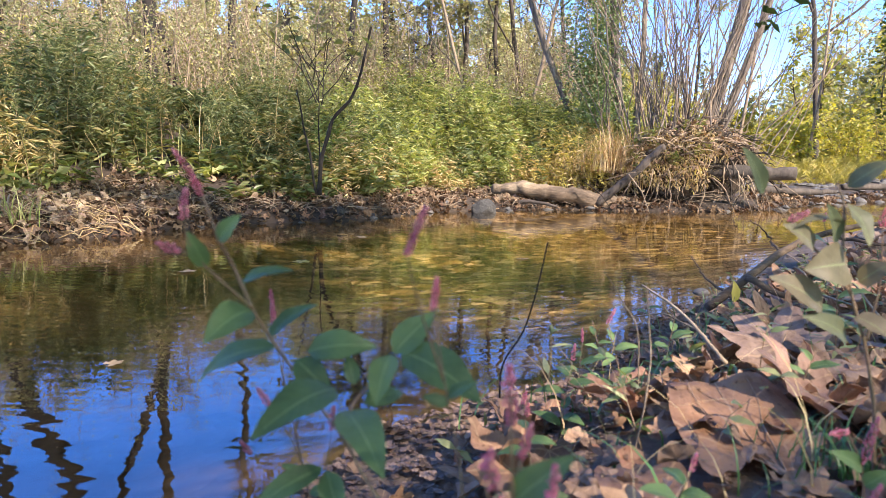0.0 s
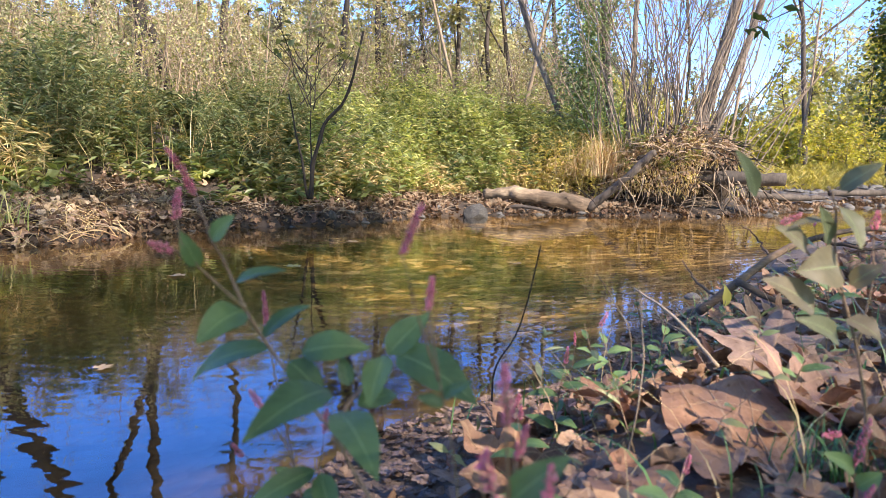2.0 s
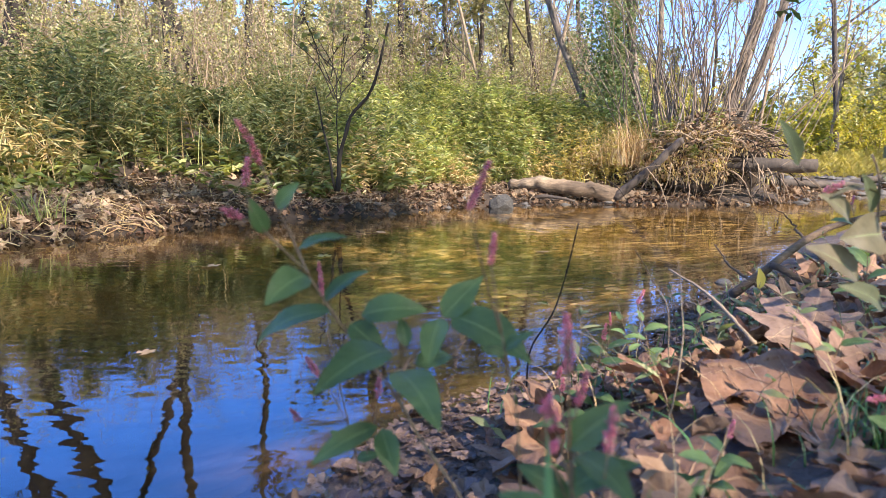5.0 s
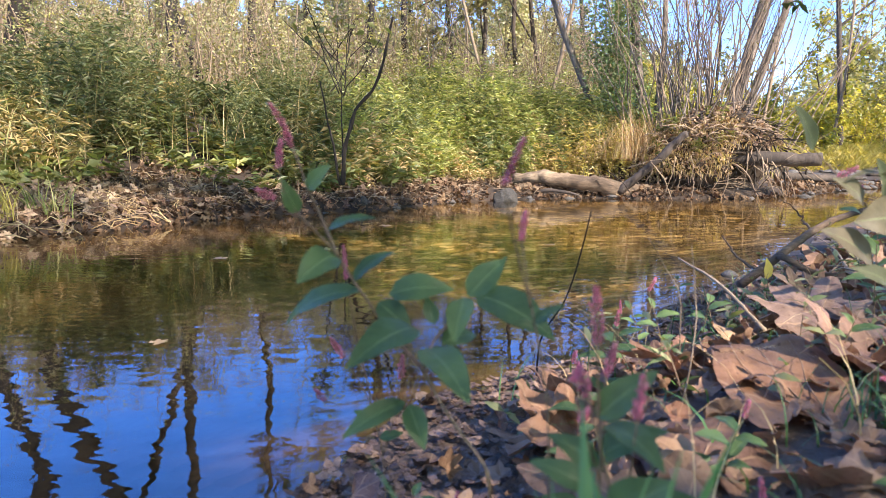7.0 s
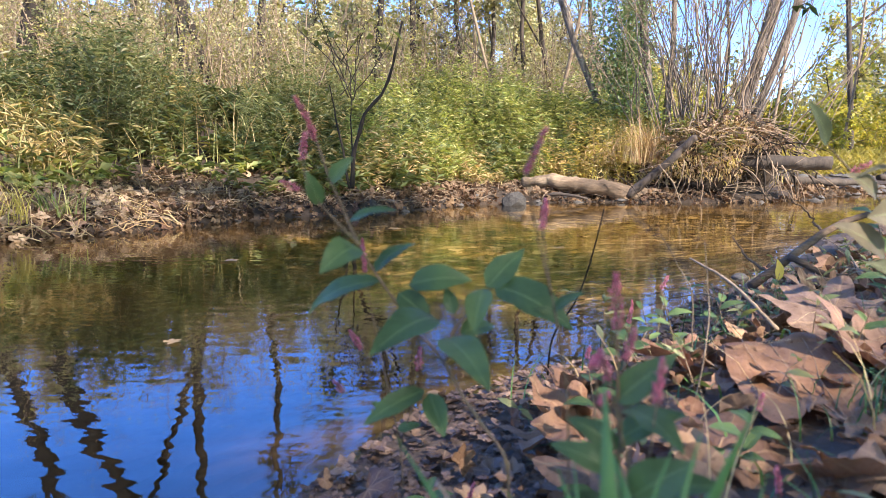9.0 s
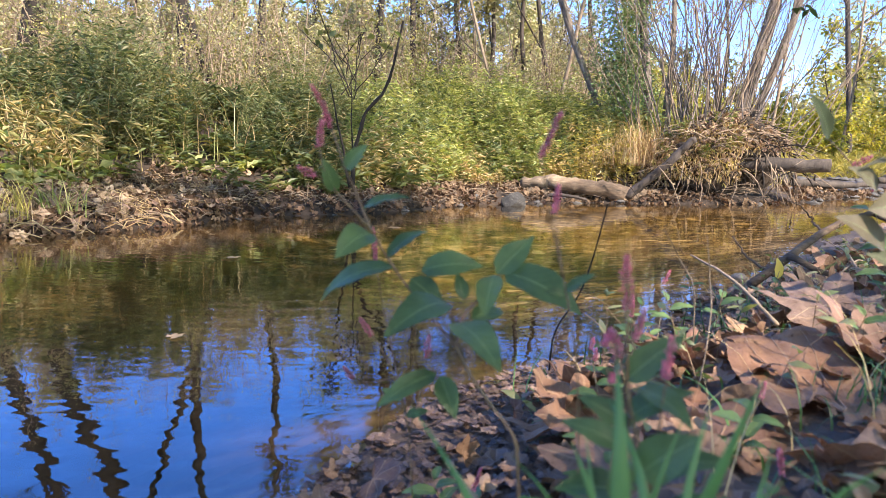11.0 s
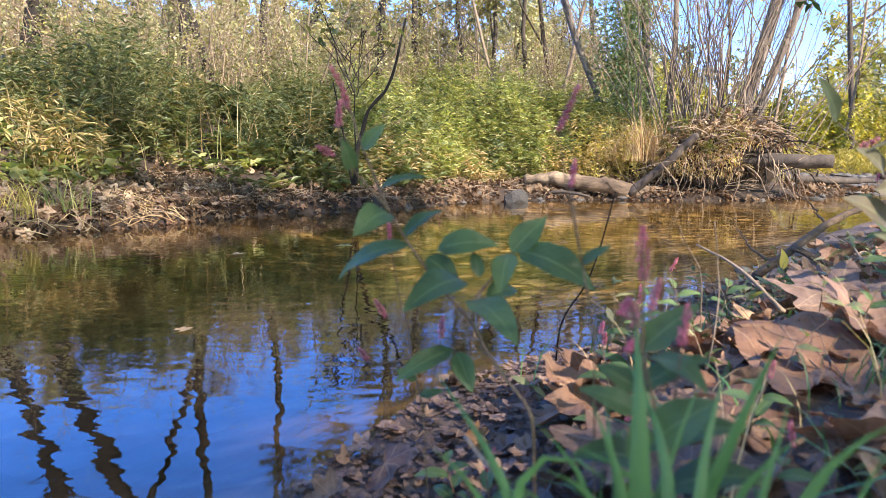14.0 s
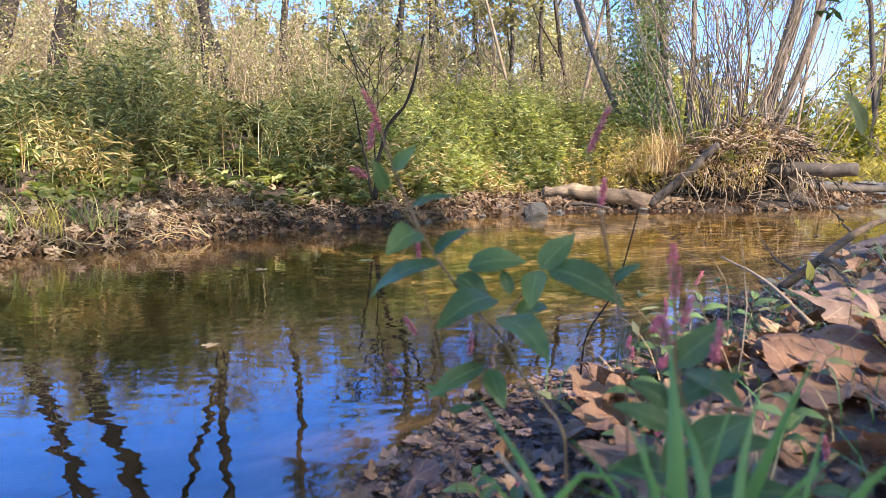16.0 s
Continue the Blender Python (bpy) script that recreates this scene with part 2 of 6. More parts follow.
# Paler and less saturated with distance, haze being part of the colour.
WOODS = foliage("far_wood_leaf", [(0.37, 0.37, 0.21), (0.44, 0.42, 0.3), (0.28, 0.33, 0.17), (0.4, 0.35, 0.24), (0.48, 0.46, 0.2)], 0.35, patch=0.3)
DARK_GREEN = foliage("dark_tree_leaf", [(0.05, 0.085, 0.025), (0.09, 0.13, 0.035), (0.2, 0.22, 0.05)], 0.35)
VINE = foliage("vine_leaf", [(0.13, 0.21, 0.11), (0.2, 0.3, 0.15), (0.27, 0.36, 0.18), (0.1, 0.16, 0.08)], 0.35)
WEED = foliage("smartweed_leaf", [(0.06, 0.115, 0.05), (0.085, 0.15, 0.06), (0.12, 0.19, 0.075)], 0.35, 0.45, 20, True, True, 0.4)
DULL_WEED = foliage("withering_weed_leaf", [(0.1, 0.12, 0.065), (0.14, 0.14, 0.085), (0.13, 0.1, 0.07), (0.17, 0.165, 0.11)], 0.3, 0.55, 20, True, True, 0.3)
PINK = foliage("pink_flower_bud", [(0.6, 0.12, 0.24), (0.68, 0.22, 0.33), (0.48, 0.08, 0.17), (0.72, 0.34, 0.42)], 0.25, 0.5, 40)
# Palette dulled and darkened for the shade lying on the near-bank leaves.
LITTER = fallen("dry_fallen_leaf", [(0.26, 0.145, 0.09), (0.36, 0.21, 0.13), (0.2, 0.14, 0.115), (0.13, 0.07, 0.05), (0.42, 0.27, 0.17), (0.25, 0.125, 0.08), (0.17, 0.13, 0.115), (0.32, 0.2, 0.13)], True)
BIG_LEAF = fallen("tan_plane_leaf", [(0.25, 0.135, 0.08), (0.28, 0.155, 0.09)], True)
# Darkened for wet leaves and for the shade of overhanging herbs.
LITTER_MANY = fallen("dry_leaf_litter", [(0.08, 0.046, 0.028), (0.13, 0.078, 0.044), (0.2, 0.128, 0.075), (0.035, 0.022, 0.014), (0.3, 0.21, 0.125), (0.1, 0.05, 0.03), (0.05, 0.03, 0.02)], False)
LITTER_NEAR = fallen("brown_leaf_crumbs", [(0.18, 0.1, 0.06), (0.3, 0.18, 0.11), (0.22, 0.16, 0.13), (0.11, 0.06, 0.042), (0.4, 0.27, 0.17), (0.22, 0.1, 0.06)], False)
LITTER_PALE = fallen("bleached_leaf_litter", [(0.3, 0.21, 0.135), (0.44, 0.34, 0.23), (0.2, 0.135, 0.09), (0.5, 0.39, 0.27), (0.25, 0.165, 0.115), (0.11, 0.07, 0.05), (0.38, 0.26, 0.19)], False)
LITTER_WET = fallen("wet_leaf_mush", [(0.15, 0.1, 0.08), (0.24, 0.165, 0.13), (0.08, 0.052, 0.042), (0.3, 0.21, 0.165), (0.12, 0.08, 0.064), (0.05, 0.033, 0.026)], False, 0.45)
LEAF_RIB = surface("leaf_rib", [(0.3, (0.27, 0.16, 0.09)), (0.7, (0.38, 0.25, 0.15))], 30, 0.6, 0.2)


def bed_material():
    m, n, l, p, out = nodes_of("creek_bed_gravel")
    v = n.new("ShaderNodeTexVoronoi")
    v.inputs["Scale"].default_value = 16
    t = n.new("ShaderNodeTexCoord")
    l.new(t.outputs["Object"], v.inputs["Vector"])
    sep = n.new("ShaderNodeSeparateColor")
    l.new(v.outputs["Color"], sep.inputs[0])
    r = ramp(n, [(0.0, (0.045, 0.03, 0.012)), (0.35, (0.12, 0.08, 0.028)), (0.7, (0.25, 0.165, 0.06)), (1.0, (0.52, 0.38, 0.2))])
    l.new(sep.outputs[0], r.inputs[0])
    big = noise_of(n, l, 1.0, 6, 0.7, (1.2, 4.5, 1))
    r2 = ramp(n, [(0.4, (0.3, 0.31, 0.28)), (0.58, (1.25, 1.2, 1.1))])
    l.new(big.outputs[0], r2.inputs[0])
    gravel = mixed(n, l, r.outputs[0], r2.outputs[0], 1.0, "MULTIPLY")
    # Dim pool at left, sunlit gold at right: depth and sun put into colour.
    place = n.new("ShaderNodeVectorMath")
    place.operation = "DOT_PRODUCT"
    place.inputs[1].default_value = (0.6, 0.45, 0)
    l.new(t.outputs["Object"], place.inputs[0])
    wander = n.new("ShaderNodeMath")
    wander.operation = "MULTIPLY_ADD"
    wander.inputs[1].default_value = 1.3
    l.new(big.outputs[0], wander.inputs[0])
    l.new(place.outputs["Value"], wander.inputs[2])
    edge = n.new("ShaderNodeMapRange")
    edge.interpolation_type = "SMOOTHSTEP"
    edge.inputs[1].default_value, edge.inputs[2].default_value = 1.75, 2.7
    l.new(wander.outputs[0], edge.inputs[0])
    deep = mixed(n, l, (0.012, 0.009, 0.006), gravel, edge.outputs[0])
    # pale brown silt and leaf mush in the shallows
    height = n.new("ShaderNodeSeparateXYZ")
    l.new(t.outputs["Object"], height.inputs[0])
    shoal = n.new("ShaderNodeMapRange")
    shoal.interpolation_type = "SMOOTHSTEP"
    shoal.inputs[1].default_value, shoal.inputs[2].default_value, shoal.inputs[4].default_value = -0.15, -0.03, 0.65
    l.new(height.outputs[2], shoal.inputs[0])
    silt = mixed(n, l, (0.17, 0.115, 0.075), r2.outputs[0], 0.85, "MULTIPLY")
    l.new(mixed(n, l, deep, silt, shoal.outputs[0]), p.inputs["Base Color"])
    p.inputs["Roughness"].default_value = 1.0
    p.inputs["Specular IOR Level"].default_value = 0.0
    b = n.new("ShaderNodeBump")
    b.inputs["Strength"].default_value, b.inputs["Distance"].default_value = 0.6, 0.02
    l.new(v.outputs["Distance"], b.inputs["Height"])
    b.invert = True
    l.new(b.outputs[0], p.inputs["Normal"])
    return m


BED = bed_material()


def water_material():
    m, n, l, p, out = nodes_of("creek_water")
    clear = n.new("ShaderNodeBsdfTransparent")
    clear.inputs[0].default_value = (0.95, 0.9, 0.74, 1)
    gloss = n.new("ShaderNodeBsdfGlossy")
    gloss.inputs["Roughness"].default_value = 0.0
    long_wave = noise_of(n, l, 1.0, 1, 0.5, (8, 15, 1))
    short_wave = noise_of(n, l, 1.0, 1, 0.5, (15, 40, 1))
    add = n.new("ShaderNodeMath")
    add.operation = "MULTIPLY_ADD"
    add.inputs[1].default_value = 0.17
    l.new(short_wave.outputs[0], add.inputs[0])
    l.new(long_wave.outputs[0], add.inputs[2])
    b = n.new("ShaderNodeBump")
    b.inputs["Strength"].default_value, b.inputs["Distance"].default_value = 0.5, 0.002
    l.new(add.outputs[0], b.inputs["Height"])
    l.new(b.outputs[0], gloss.inputs["Normal"])
    edge = n.new("ShaderNodeLayerWeight")
    edge.inputs["Blend"].default_value = 0.5
    l.new(b.outputs[0], edge.inputs["Normal"])
    power = n.new("ShaderNodeMath")
    power.operation = "POWER"
    power.inputs[1].default_value = 5.0
    l.new(edge.outputs["Facing"], power.inputs[0])
    fres = n.new("ShaderNodeMath")
    fres.operation = "MULTIPLY_ADD"
    fres.inputs[1].default_value, fres.inputs[2].default_value = 0.88, 0.12
    l.new(power.outputs[0], fres.inputs[0])
    s = n.new("ShaderNodeMixShader")
    l.new(fres.outputs[0], s.inputs[0])
    l.new(clear.outputs[0], s.inputs[1])
    l.new(gloss.outputs[0], s.inputs[2])
    l.new(s.outputs[0], out.inputs[0])
    return m


WATER = water_material()


# ---- mesh tools ----
class Build:
    """Gathers triangles and quads in numpy blocks, with a material slot for each block."""

    def __init__(self):
        self.v, self.f, self.m, self.uv, self.count = [], [], [], [], 0

    def add(self, verts, faces, slot=0, uv=None):
        verts = np.asarray(verts, float).reshape(-1, 3)
        faces = np.asarray(faces, int)
        self.v.append(verts)
        self.f.append(faces + self.count)
        self.m.append(np.full(len(faces), slot))
        self.uv.append(np.zeros((len(verts), 2)) if uv is None else np.asarray(uv, float).reshape(-1, 2))
        self.count += len(verts)

    def mesh(self, name, mats, smooth=True):
        me = bpy.data.meshes.new(name)
        v = np.concatenate(self.v)
        me.vertices.add(len(v))
        me.vertices.foreach_set("co", v.ravel())
        idx = np.concatenate([f.ravel() for f in self.f])
        sizes = np.concatenate([np.full(len(f), f.shape[1]) for f in self.f])
        me.loops.add(len(idx))
        me.loops.foreach_set("vertex_index", idx)
        me.polygons.add(len(sizes))
        me.polygons.foreach_set("loop_start", np.concatenate([[0], np.cumsum(sizes)[:-1]]))
        me.polygons.foreach_set("material_index", np.concatenate(self.m))
        me.polygons.foreach_set("use_smooth", np.full(len(sizes), smooth))
        for mt in mats:
            me.materials.append(mt)
        layer = me.uv_layers.new(name="UVMap")
        layer.data.foreach_set("uv", np.concatenate(self.uv)[idx].ravel())
        me.update(calc_edges=True)
        me.validate()
        return me


def unit(a):
    return a / np.maximum(np.linalg.norm(a, axis=-1, keepdims=True), 1e-9)


def tubes(b, pts, rad, sides=4, slot=0):
    """Many tapered tubes at once: pts (N, K, 3), rad (N, K)."""
    pts, rad = np.asarray(pts, float), np.asarray(rad, float)
    N, K, _ = pts.shape
    tan = unit(np.gradient(pts, axis=1))
    mean = unit(tan.mean(axis=1))
    ref = np.where(np.abs(mean[:, 2:3]) > 0.8, np.array([[1.0, 0, 0]]), np.array([[0, 0, 1.0]]))
    a = unit(np.cross(tan, ref[:, None, :]))
    c = np.cross(tan, a)
    ang = np.arange(sides) * 2 * math.pi / sides
    ring = pts[:, :, None, :] + rad[:, :, None, None] * (a[:, :, None, :] * np.cos(ang)[None, None, :, None] + c[:, :, None, :] * np.sin(ang)[None, None, :, None])
    base = (np.arange(N) * K * sides)[:, None, None]
    k = (np.arange(K - 1) * sides)[None, :, None]
    s = np.arange(sides)[None, None, :]
    s2 = (s + 1) % sides
    quads = np.stack([base + k + s, base + k + s2, base + k + sides + s2, base + k + sides + s], axis=-1).reshape(-1, 4)
    b.add(ring.reshape(-1, 3), quads, slot)


def tube(b, pts, rad, sides=8, slot=0, caps=True):
    """One tube through a smoothed line of points, closed at its ends."""
    pts = np.asarray(pts, float)
    n = len(pts)
    rad = np.full(n, rad) if np.isscalar(rad) else np.asarray(rad, float)
    start = b.count
    tubes(b, pts[None], rad[None], sides, slot)
    if caps:
        m = (n - 1) * sides
        i = np.arange(sides)
        b.add(np.stack([pts[0], pts[-1]]), np.zeros((0, 3), int), slot)
        c0, c1 = b.count - 2, b.count - 1
        b.f.append(np.stack([np.full(sides, c0), start + (i + 1) % sides, start + i], axis=-1))
        b.m.append(np.full(sides, slot))
        b.f.append(np.stack([np.full(sides, c1), start + m + i, start + m + (i + 1) % sides], axis=-1))
        b.m.append(np.full(sides, slot))


def bow(points, n, rng=None, wob=0.0):
    """n points along a smooth line through the given ones, with some wobble."""
    p = np.asarray(points, float)
    seg = np.concatenate([[0], np.cumsum(np.linalg.norm(np.diff(p, axis=0), axis=1))])
    u = np.linspace(0, seg[-1], n)
    q = np.stack([np.interp(u, seg, p[:, i]) for i in range(3)], axis=1)
    for _ in range(2):
        q[1:-1] = (q[:-2] + 2 * q[1:-1] + q[2:]) / 4
    if rng is not None and wob:
        w = rng.normal(0, wob, (n, 3))
        w[0] = 0
        for _ in range(1):
            w[1:-1] = (w[:-2] + w[1:-1] + w[2:]) / 3
        q += w
    return q


def kites(b, base, along, face, length, width, droop=0.15, slot=0, fold=0.25):
    """Many small leaves of two folded triangles each, or four where they droop."""
    along, face = unit(along), np.asarray(face, float)
    side = unit(np.cross(along, face))
    up = np.cross(side, along)
    L, W = np.asarray(length)[:, None], np.asarray(width)[:, None]
    mid = base + along * L * 0.45 - up * W * fold * 0.4
    a = mid + side * W * 0.5 + up * W * fold
    c = mid - side * W * 0.5 + up * W * fold
    tip = base + along * L - up * L * droop
    N = len(base)
    i = np.arange(N) * 4
    v = np.stack([base, a, tip, c], axis=1).reshape(-1, 3)
    b.add(v, np.concatenate([np.stack([i, i + 1, i + 2], 1), np.stack([i, i + 2, i + 3], 1)]), slot)


def lances(b, base, along, face, length, width, droop=0.25, slot=0):
    """Narrow leaves with a keel and a curved tip: eight triangles each."""
    along = unit(along)
    side = unit(np.cross(along, np.asarray(face, float)))
    up = np.cross(side, along)
    L, W = np.asarray(length)[:, None], np.asarray(width)[:, None]
    rows = []
    for t, w in ((0.0, 0.12), (0.35, 1.0), (0.7, 0.7), (1.0, 0.04)):
        c = base + along * L * t - up * L * droop * t * t
        rows += [c - side * W * 0.5 * w + up * W * 0.18 * w, c + side * W * 0.5 * w + up * W * 0.18 * w]
    v = np.stack(rows, axis=1)
    N = len(base)
    i = np.arange(N)[:, None] * 8
    q = np.concatenate([np.concatenate([i + 2 * k, i + 2 * k + 1, i + 2 * k + 3, i + 2 * k + 2], 1) for k in range(3)])
    b.add(v.reshape(-1, 3), q, slot)


def blades(b, rng, base, height, lean, width, slot=0, K=4):
    """Grass blades that arch over."""
    N = len(base)
    ang = rng.uniform(0, 2 * math.pi, N)
    d = np.stack([np.cos(ang), np.sin(ang), np.zeros(N)], 1)
    side = np.stack([-np.sin(ang), np.cos(ang), np.zeros(N)], 1)
    t = np.linspace(0, 1, K)
    c = base[:, None, :] + d[:, None, :] * (lean * height)[:, None, None] * (t ** 2)[None, :, None] + np.array([0, 0, 1.0]) * (height[:, None] * (t - 0.45 * lean[:, None] * t ** 3))[:, :, None]
    w = (width[:, None] * (1 - t ** 2 * 0.92)[None, :])[:, :, None]
    v = np.stack([c - side[:, None, :] * w / 2, c + side[:, None, :] * w / 2], axis=2).reshape(-1, 3)
    i = (np.arange(N) * K * 2)[:, None]
    q = np.concatenate([np.concatenate([i + 2 * k, i + 2 * k + 1, i + 2 * k + 3, i + 2 * k + 2], 1) for k in range(K - 1)])
    b.add(v, q, slot)


def sprigs(b, rng, base, height, lean, count, length, width, stem=0.003, shape=kites, low=0.15, rise=0.5, slots=(0, 1), droop=0.2, twist=0.25):
    """Upright stems with leaves all along them."""
    N = len(base)
    ang = rng.uniform(0, 2 * math.pi, N)
    d = np.stack([np.cos(ang), np.sin(ang), np.zeros(N)], 1)
    t = np.linspace(0, 1, 5)
    off = rng.normal(0, 0.03, (N, 5, 3)) * height[:, None, None]
    off[:, 0] = 0
    pts = base[:, None, :] + d[:, None, :] * (lean * height)[:, None, None] * (t ** 1.6)[None, :, None] + np.array([0, 0, 1.0]) * height[:, None, None] * t[None, :, None] + off
    tubes(b, pts, stem * (1.15 - t)[None, :] * (0.6 + 0.4 * height / height.mean())[:, None], 3, slots[0])
    s = np.clip(low + (1 - low) * rng.uniform(0, 1, (N, count)) ** 0.8, 0, 1) * 3.999
    k = s.astype(int)
    f = (s - k)[..., None]
    n = np.arange(N)[:, None]
    at = (pts[n, k] * (1 - f) + pts[n, k + 1] * f).reshape(-1, 3)
    M = N * count
    phi = rng.uniform(0, 2 * math.pi, M)
    out = np.stack([np.cos(phi), np.sin(phi), rng.normal(rise, 0.35, M)], 1)
    face = np.stack([rng.normal(0, twist, M), rng.normal(0, twist, M), np.ones(M)], 1)
    shape(b, at, out, face, rng.uniform(*length, M), rng.uniform(*width, M), droop, slots[1])


def part(name, b, mats, parent=None, label="", smooth=True):
    ob = new(name, b.mesh(name, mats if isinstance(mats, (list, tuple)) else [mats], smooth))
    if parent:
        ob.parent = parent
        ob.matrix_parent_inverse = Matrix.Translation(parent.location).inverted()
    if label:
        tagged(ob, label)
    return ob


def thing(name, at=(0, 0, 0)):
    e = new(name)
    e.empty_display_size = 0.1
    e.location = at
    return e


def bushes(b, rng, base, height, stems, twigs, per, length, width, thick, flare=0.4, low=0.2, slots=(0, 1), reach=0.35, scatter=0.08):
    """Many-stemmed bushes or trees: arching stems, side twigs, leaves round the twigs."""
    B = np.repeat(base, stems, axis=0)
    S = len(B)
    h = np.repeat(height, stems) * rng.uniform(0.65, 1.1, S)
    ang = rng.uniform(0, 6.28, S)
    d = np.stack([np.cos(ang), np.sin(ang), np.zeros(S)], 1)
    t = np.linspace(0, 1, 6)
    off = np.cumsum(rng.normal(0, 0.035, (S, 6, 3)), axis=1) * h[:, None, None]
    off[:, 0] = 0
    pts = B[:, None, :] + d[:, None, :] * (h * rng.uniform(0, flare, S))[:, None, None] * (t ** 1.3)[None, :, None] + np.array([0, 0, 1.0]) * h[:, None, None] * t[None, :, None] + off
    tubes(b, pts, thick * (h / h.mean())[:, None] * (1.1 - t)[None, :], 4, slots[0])
    s = rng.uniform(low, 0.98, (S, twigs)) * 4.999
    k = s.astype(int)
    f = (s - k)[..., None]
    n = np.arange(S)[:, None]
    at = (pts[n, k] * (1 - f) + pts[n, k + 1] * f).reshape(-1, 3)
    T = len(at)
    th = np.repeat(h, twigs)
    phi = rng.uniform(0, 6.28, T)
    out = unit(np.stack([np.cos(phi), np.sin(phi), rng.normal(0.5, 0.5, T)], 1))
    ln = th * rng.uniform(0.4, 1.0, T) * reach * (1.2 - 0.8 * s.reshape(-1) / 5)
    u = np.linspace(0, 1, 4)
    tp = at[:, None, :] + out[:, None, :] * ln[:, None, None] * u[None, :, None] + rng.normal(0, 0.05, (T, 4, 3)) * ln[:, None, None] * u[None, :, None]
    tubes(b, tp, (thick * 0.3 * (th / h.mean()))[:, None] * (1.1 - u)[None, :], 3, slots[0])
    w = rng.uniform(0.2, 1.05, (T, per))
    pos = (at[:, None, :] + out[:, None, :] * ln[:, None, None] * w[:, :, None]).reshape(-1, 3)
    M = len(pos)
    pos = pos + rng.normal(0, 1, (M, 3)) * np.repeat(ln, per)[:, None] * scatter * 2
    a = rng.uniform(0, 6.28, M)
    along = np.stack([np.cos(a), np.sin(a), rng.normal(-0.2, 0.6, M)], 1)
    kites(b, pos, along, rng.normal(0, 0.6, (M, 3)) + np.array([0, 0, 1.0]), rng.uniform(*length, M), rng.uniform(*width, M), 0.1, slots[1])


# ---- lie of the land ----
FAR_SHORE = np.array([(-40, -14), (-14, -4.5), (-6, 0.8), (-3.2, 3.1), (-2.4, 3.9), (-2.05, 4.25), (-1.8, 4.8), (-1.45, 5.4), (-0.8, 5.75), (0, 6.9), (0.5, 7.25), (1.3, 7.58), (2.4, 7.5), (3.1, 7.65), (3.75, 8.1), (5.2, 9.5), (7, 11), (12, 15), (32, 30), (90, 70)], float)
NEAR_SHORE = np.array([(-32, -34), (-3.5, -6), (-0.6, 0), (-0.31, 0.6), (-0.14, 1.06), (0.0, 1.4), (0.19, 1.57), (0.37, 1.69), (0.55, 1.92), (0.69, 2.2), (0.98, 2.65), (1.5, 3.35), (2.3, 4.4), (3.7, 6.0), (7, 9), (13, 14), (34, 29), (92, 68)], float)


def to_line(x, y, line):
    """Distance to a line, and on which side (positive: left of its run)."""
    best = np.full(x.shape, 1e9)
    side = np.zeros(x.shape)
    for (ax, ay), (bx, by) in zip(line[:-1], line[1:]):
        dx, dy = bx - ax, by - ay
        u = np.clip(((x - ax) * dx + (y - ay) * dy) / (dx * dx + dy * dy), 0, 1)
        d = np.hypot(x - ax - u * dx, y - ay - u * dy)
        s = np.sign(dx * (y - ay) - dy * (x - ax))
        hit = d < best
        best, side = np.where(hit, d, best), np.where(hit, s, side)
    return best * np.where(side == 0, 1, side)


WAVES = [(0.5, 1.3, 0.9, 0.4), (1.7, -1.1, 0.35, 2.0), (2.9, 3.3, 0.2, 1.1), (6.1, -4.7, 0.1, 4.0), (9.3, 11.2, 0.05, 0.3)]


def land(x, y):
    """Height of the ground, water level being 0."""
    x, y = np.asarray(x, float), np.asarray(y, float)
    far, near = to_line(x, y, FAR_SHORE), -to_line(x, y, NEAR_SHORE)
    rough = sum(a * np.sin(p * x + q * y + r) for p, q, a, r in WAVES)
    left = np.interp(far, [0, 0.1, 0.6, 1.2, 2.5, 4, 8, 20, 60, 200], [0, 0.07, 0.2, 0.37, 0.72, 1.0, 1.3, 2.6, 9, 20])
    middle = np.interp(far, [0, 0.1, 0.8, 2, 4, 8, 20, 60, 200], [0, 0.07, 0.2, 0.38, 0.72, 1.0, 2.2, 8, 18])
    right = np.interp(far, [0, 0.4, 2, 5, 12, 60, 200], [0, 0.05, 0.12, 0.28, 0.42, 1.2, 9])
    a = np.clip((x + 1.6) / 1.6, 0, 1)
    c = np.clip((x - 3.7 - 0.25 * (y - 8)) / 1.2, 0, 1)
    bank = (left * (1 - a) + middle * a) * (1 - c) + right * c
    bank = bank + rough * 0.05 * np.clip(far / 1.0, 0, 1) * np.clip(1 + far / 6, 1, 4)
    here = np.interp(near, [0, 0.1, 0.22, 0.42, 1.0, 5, 60], [0, 0.014, 0.035, 0.13, 0.205, 0.4, 1.4]) * np.clip(0.12 + (x - 0.02) / 0.27, 0.12, 1) + rough * 0.02 * np.clip(near / 0.3, 0, 1)
    wet = np.minimum(-far, -near)
    bed = -0.16 * (1 - np.exp(-np.clip(wet, 0, None) / 0.5)) - 0.1 * np.clip((1.2 - x) / 2.5, 0, 1) * (1 - np.exp(-np.clip(wet, 0, None) / 0.7)) + rough * 0.015
    return np.where(far > 0, bank, np.where(near > 0, here, bed))


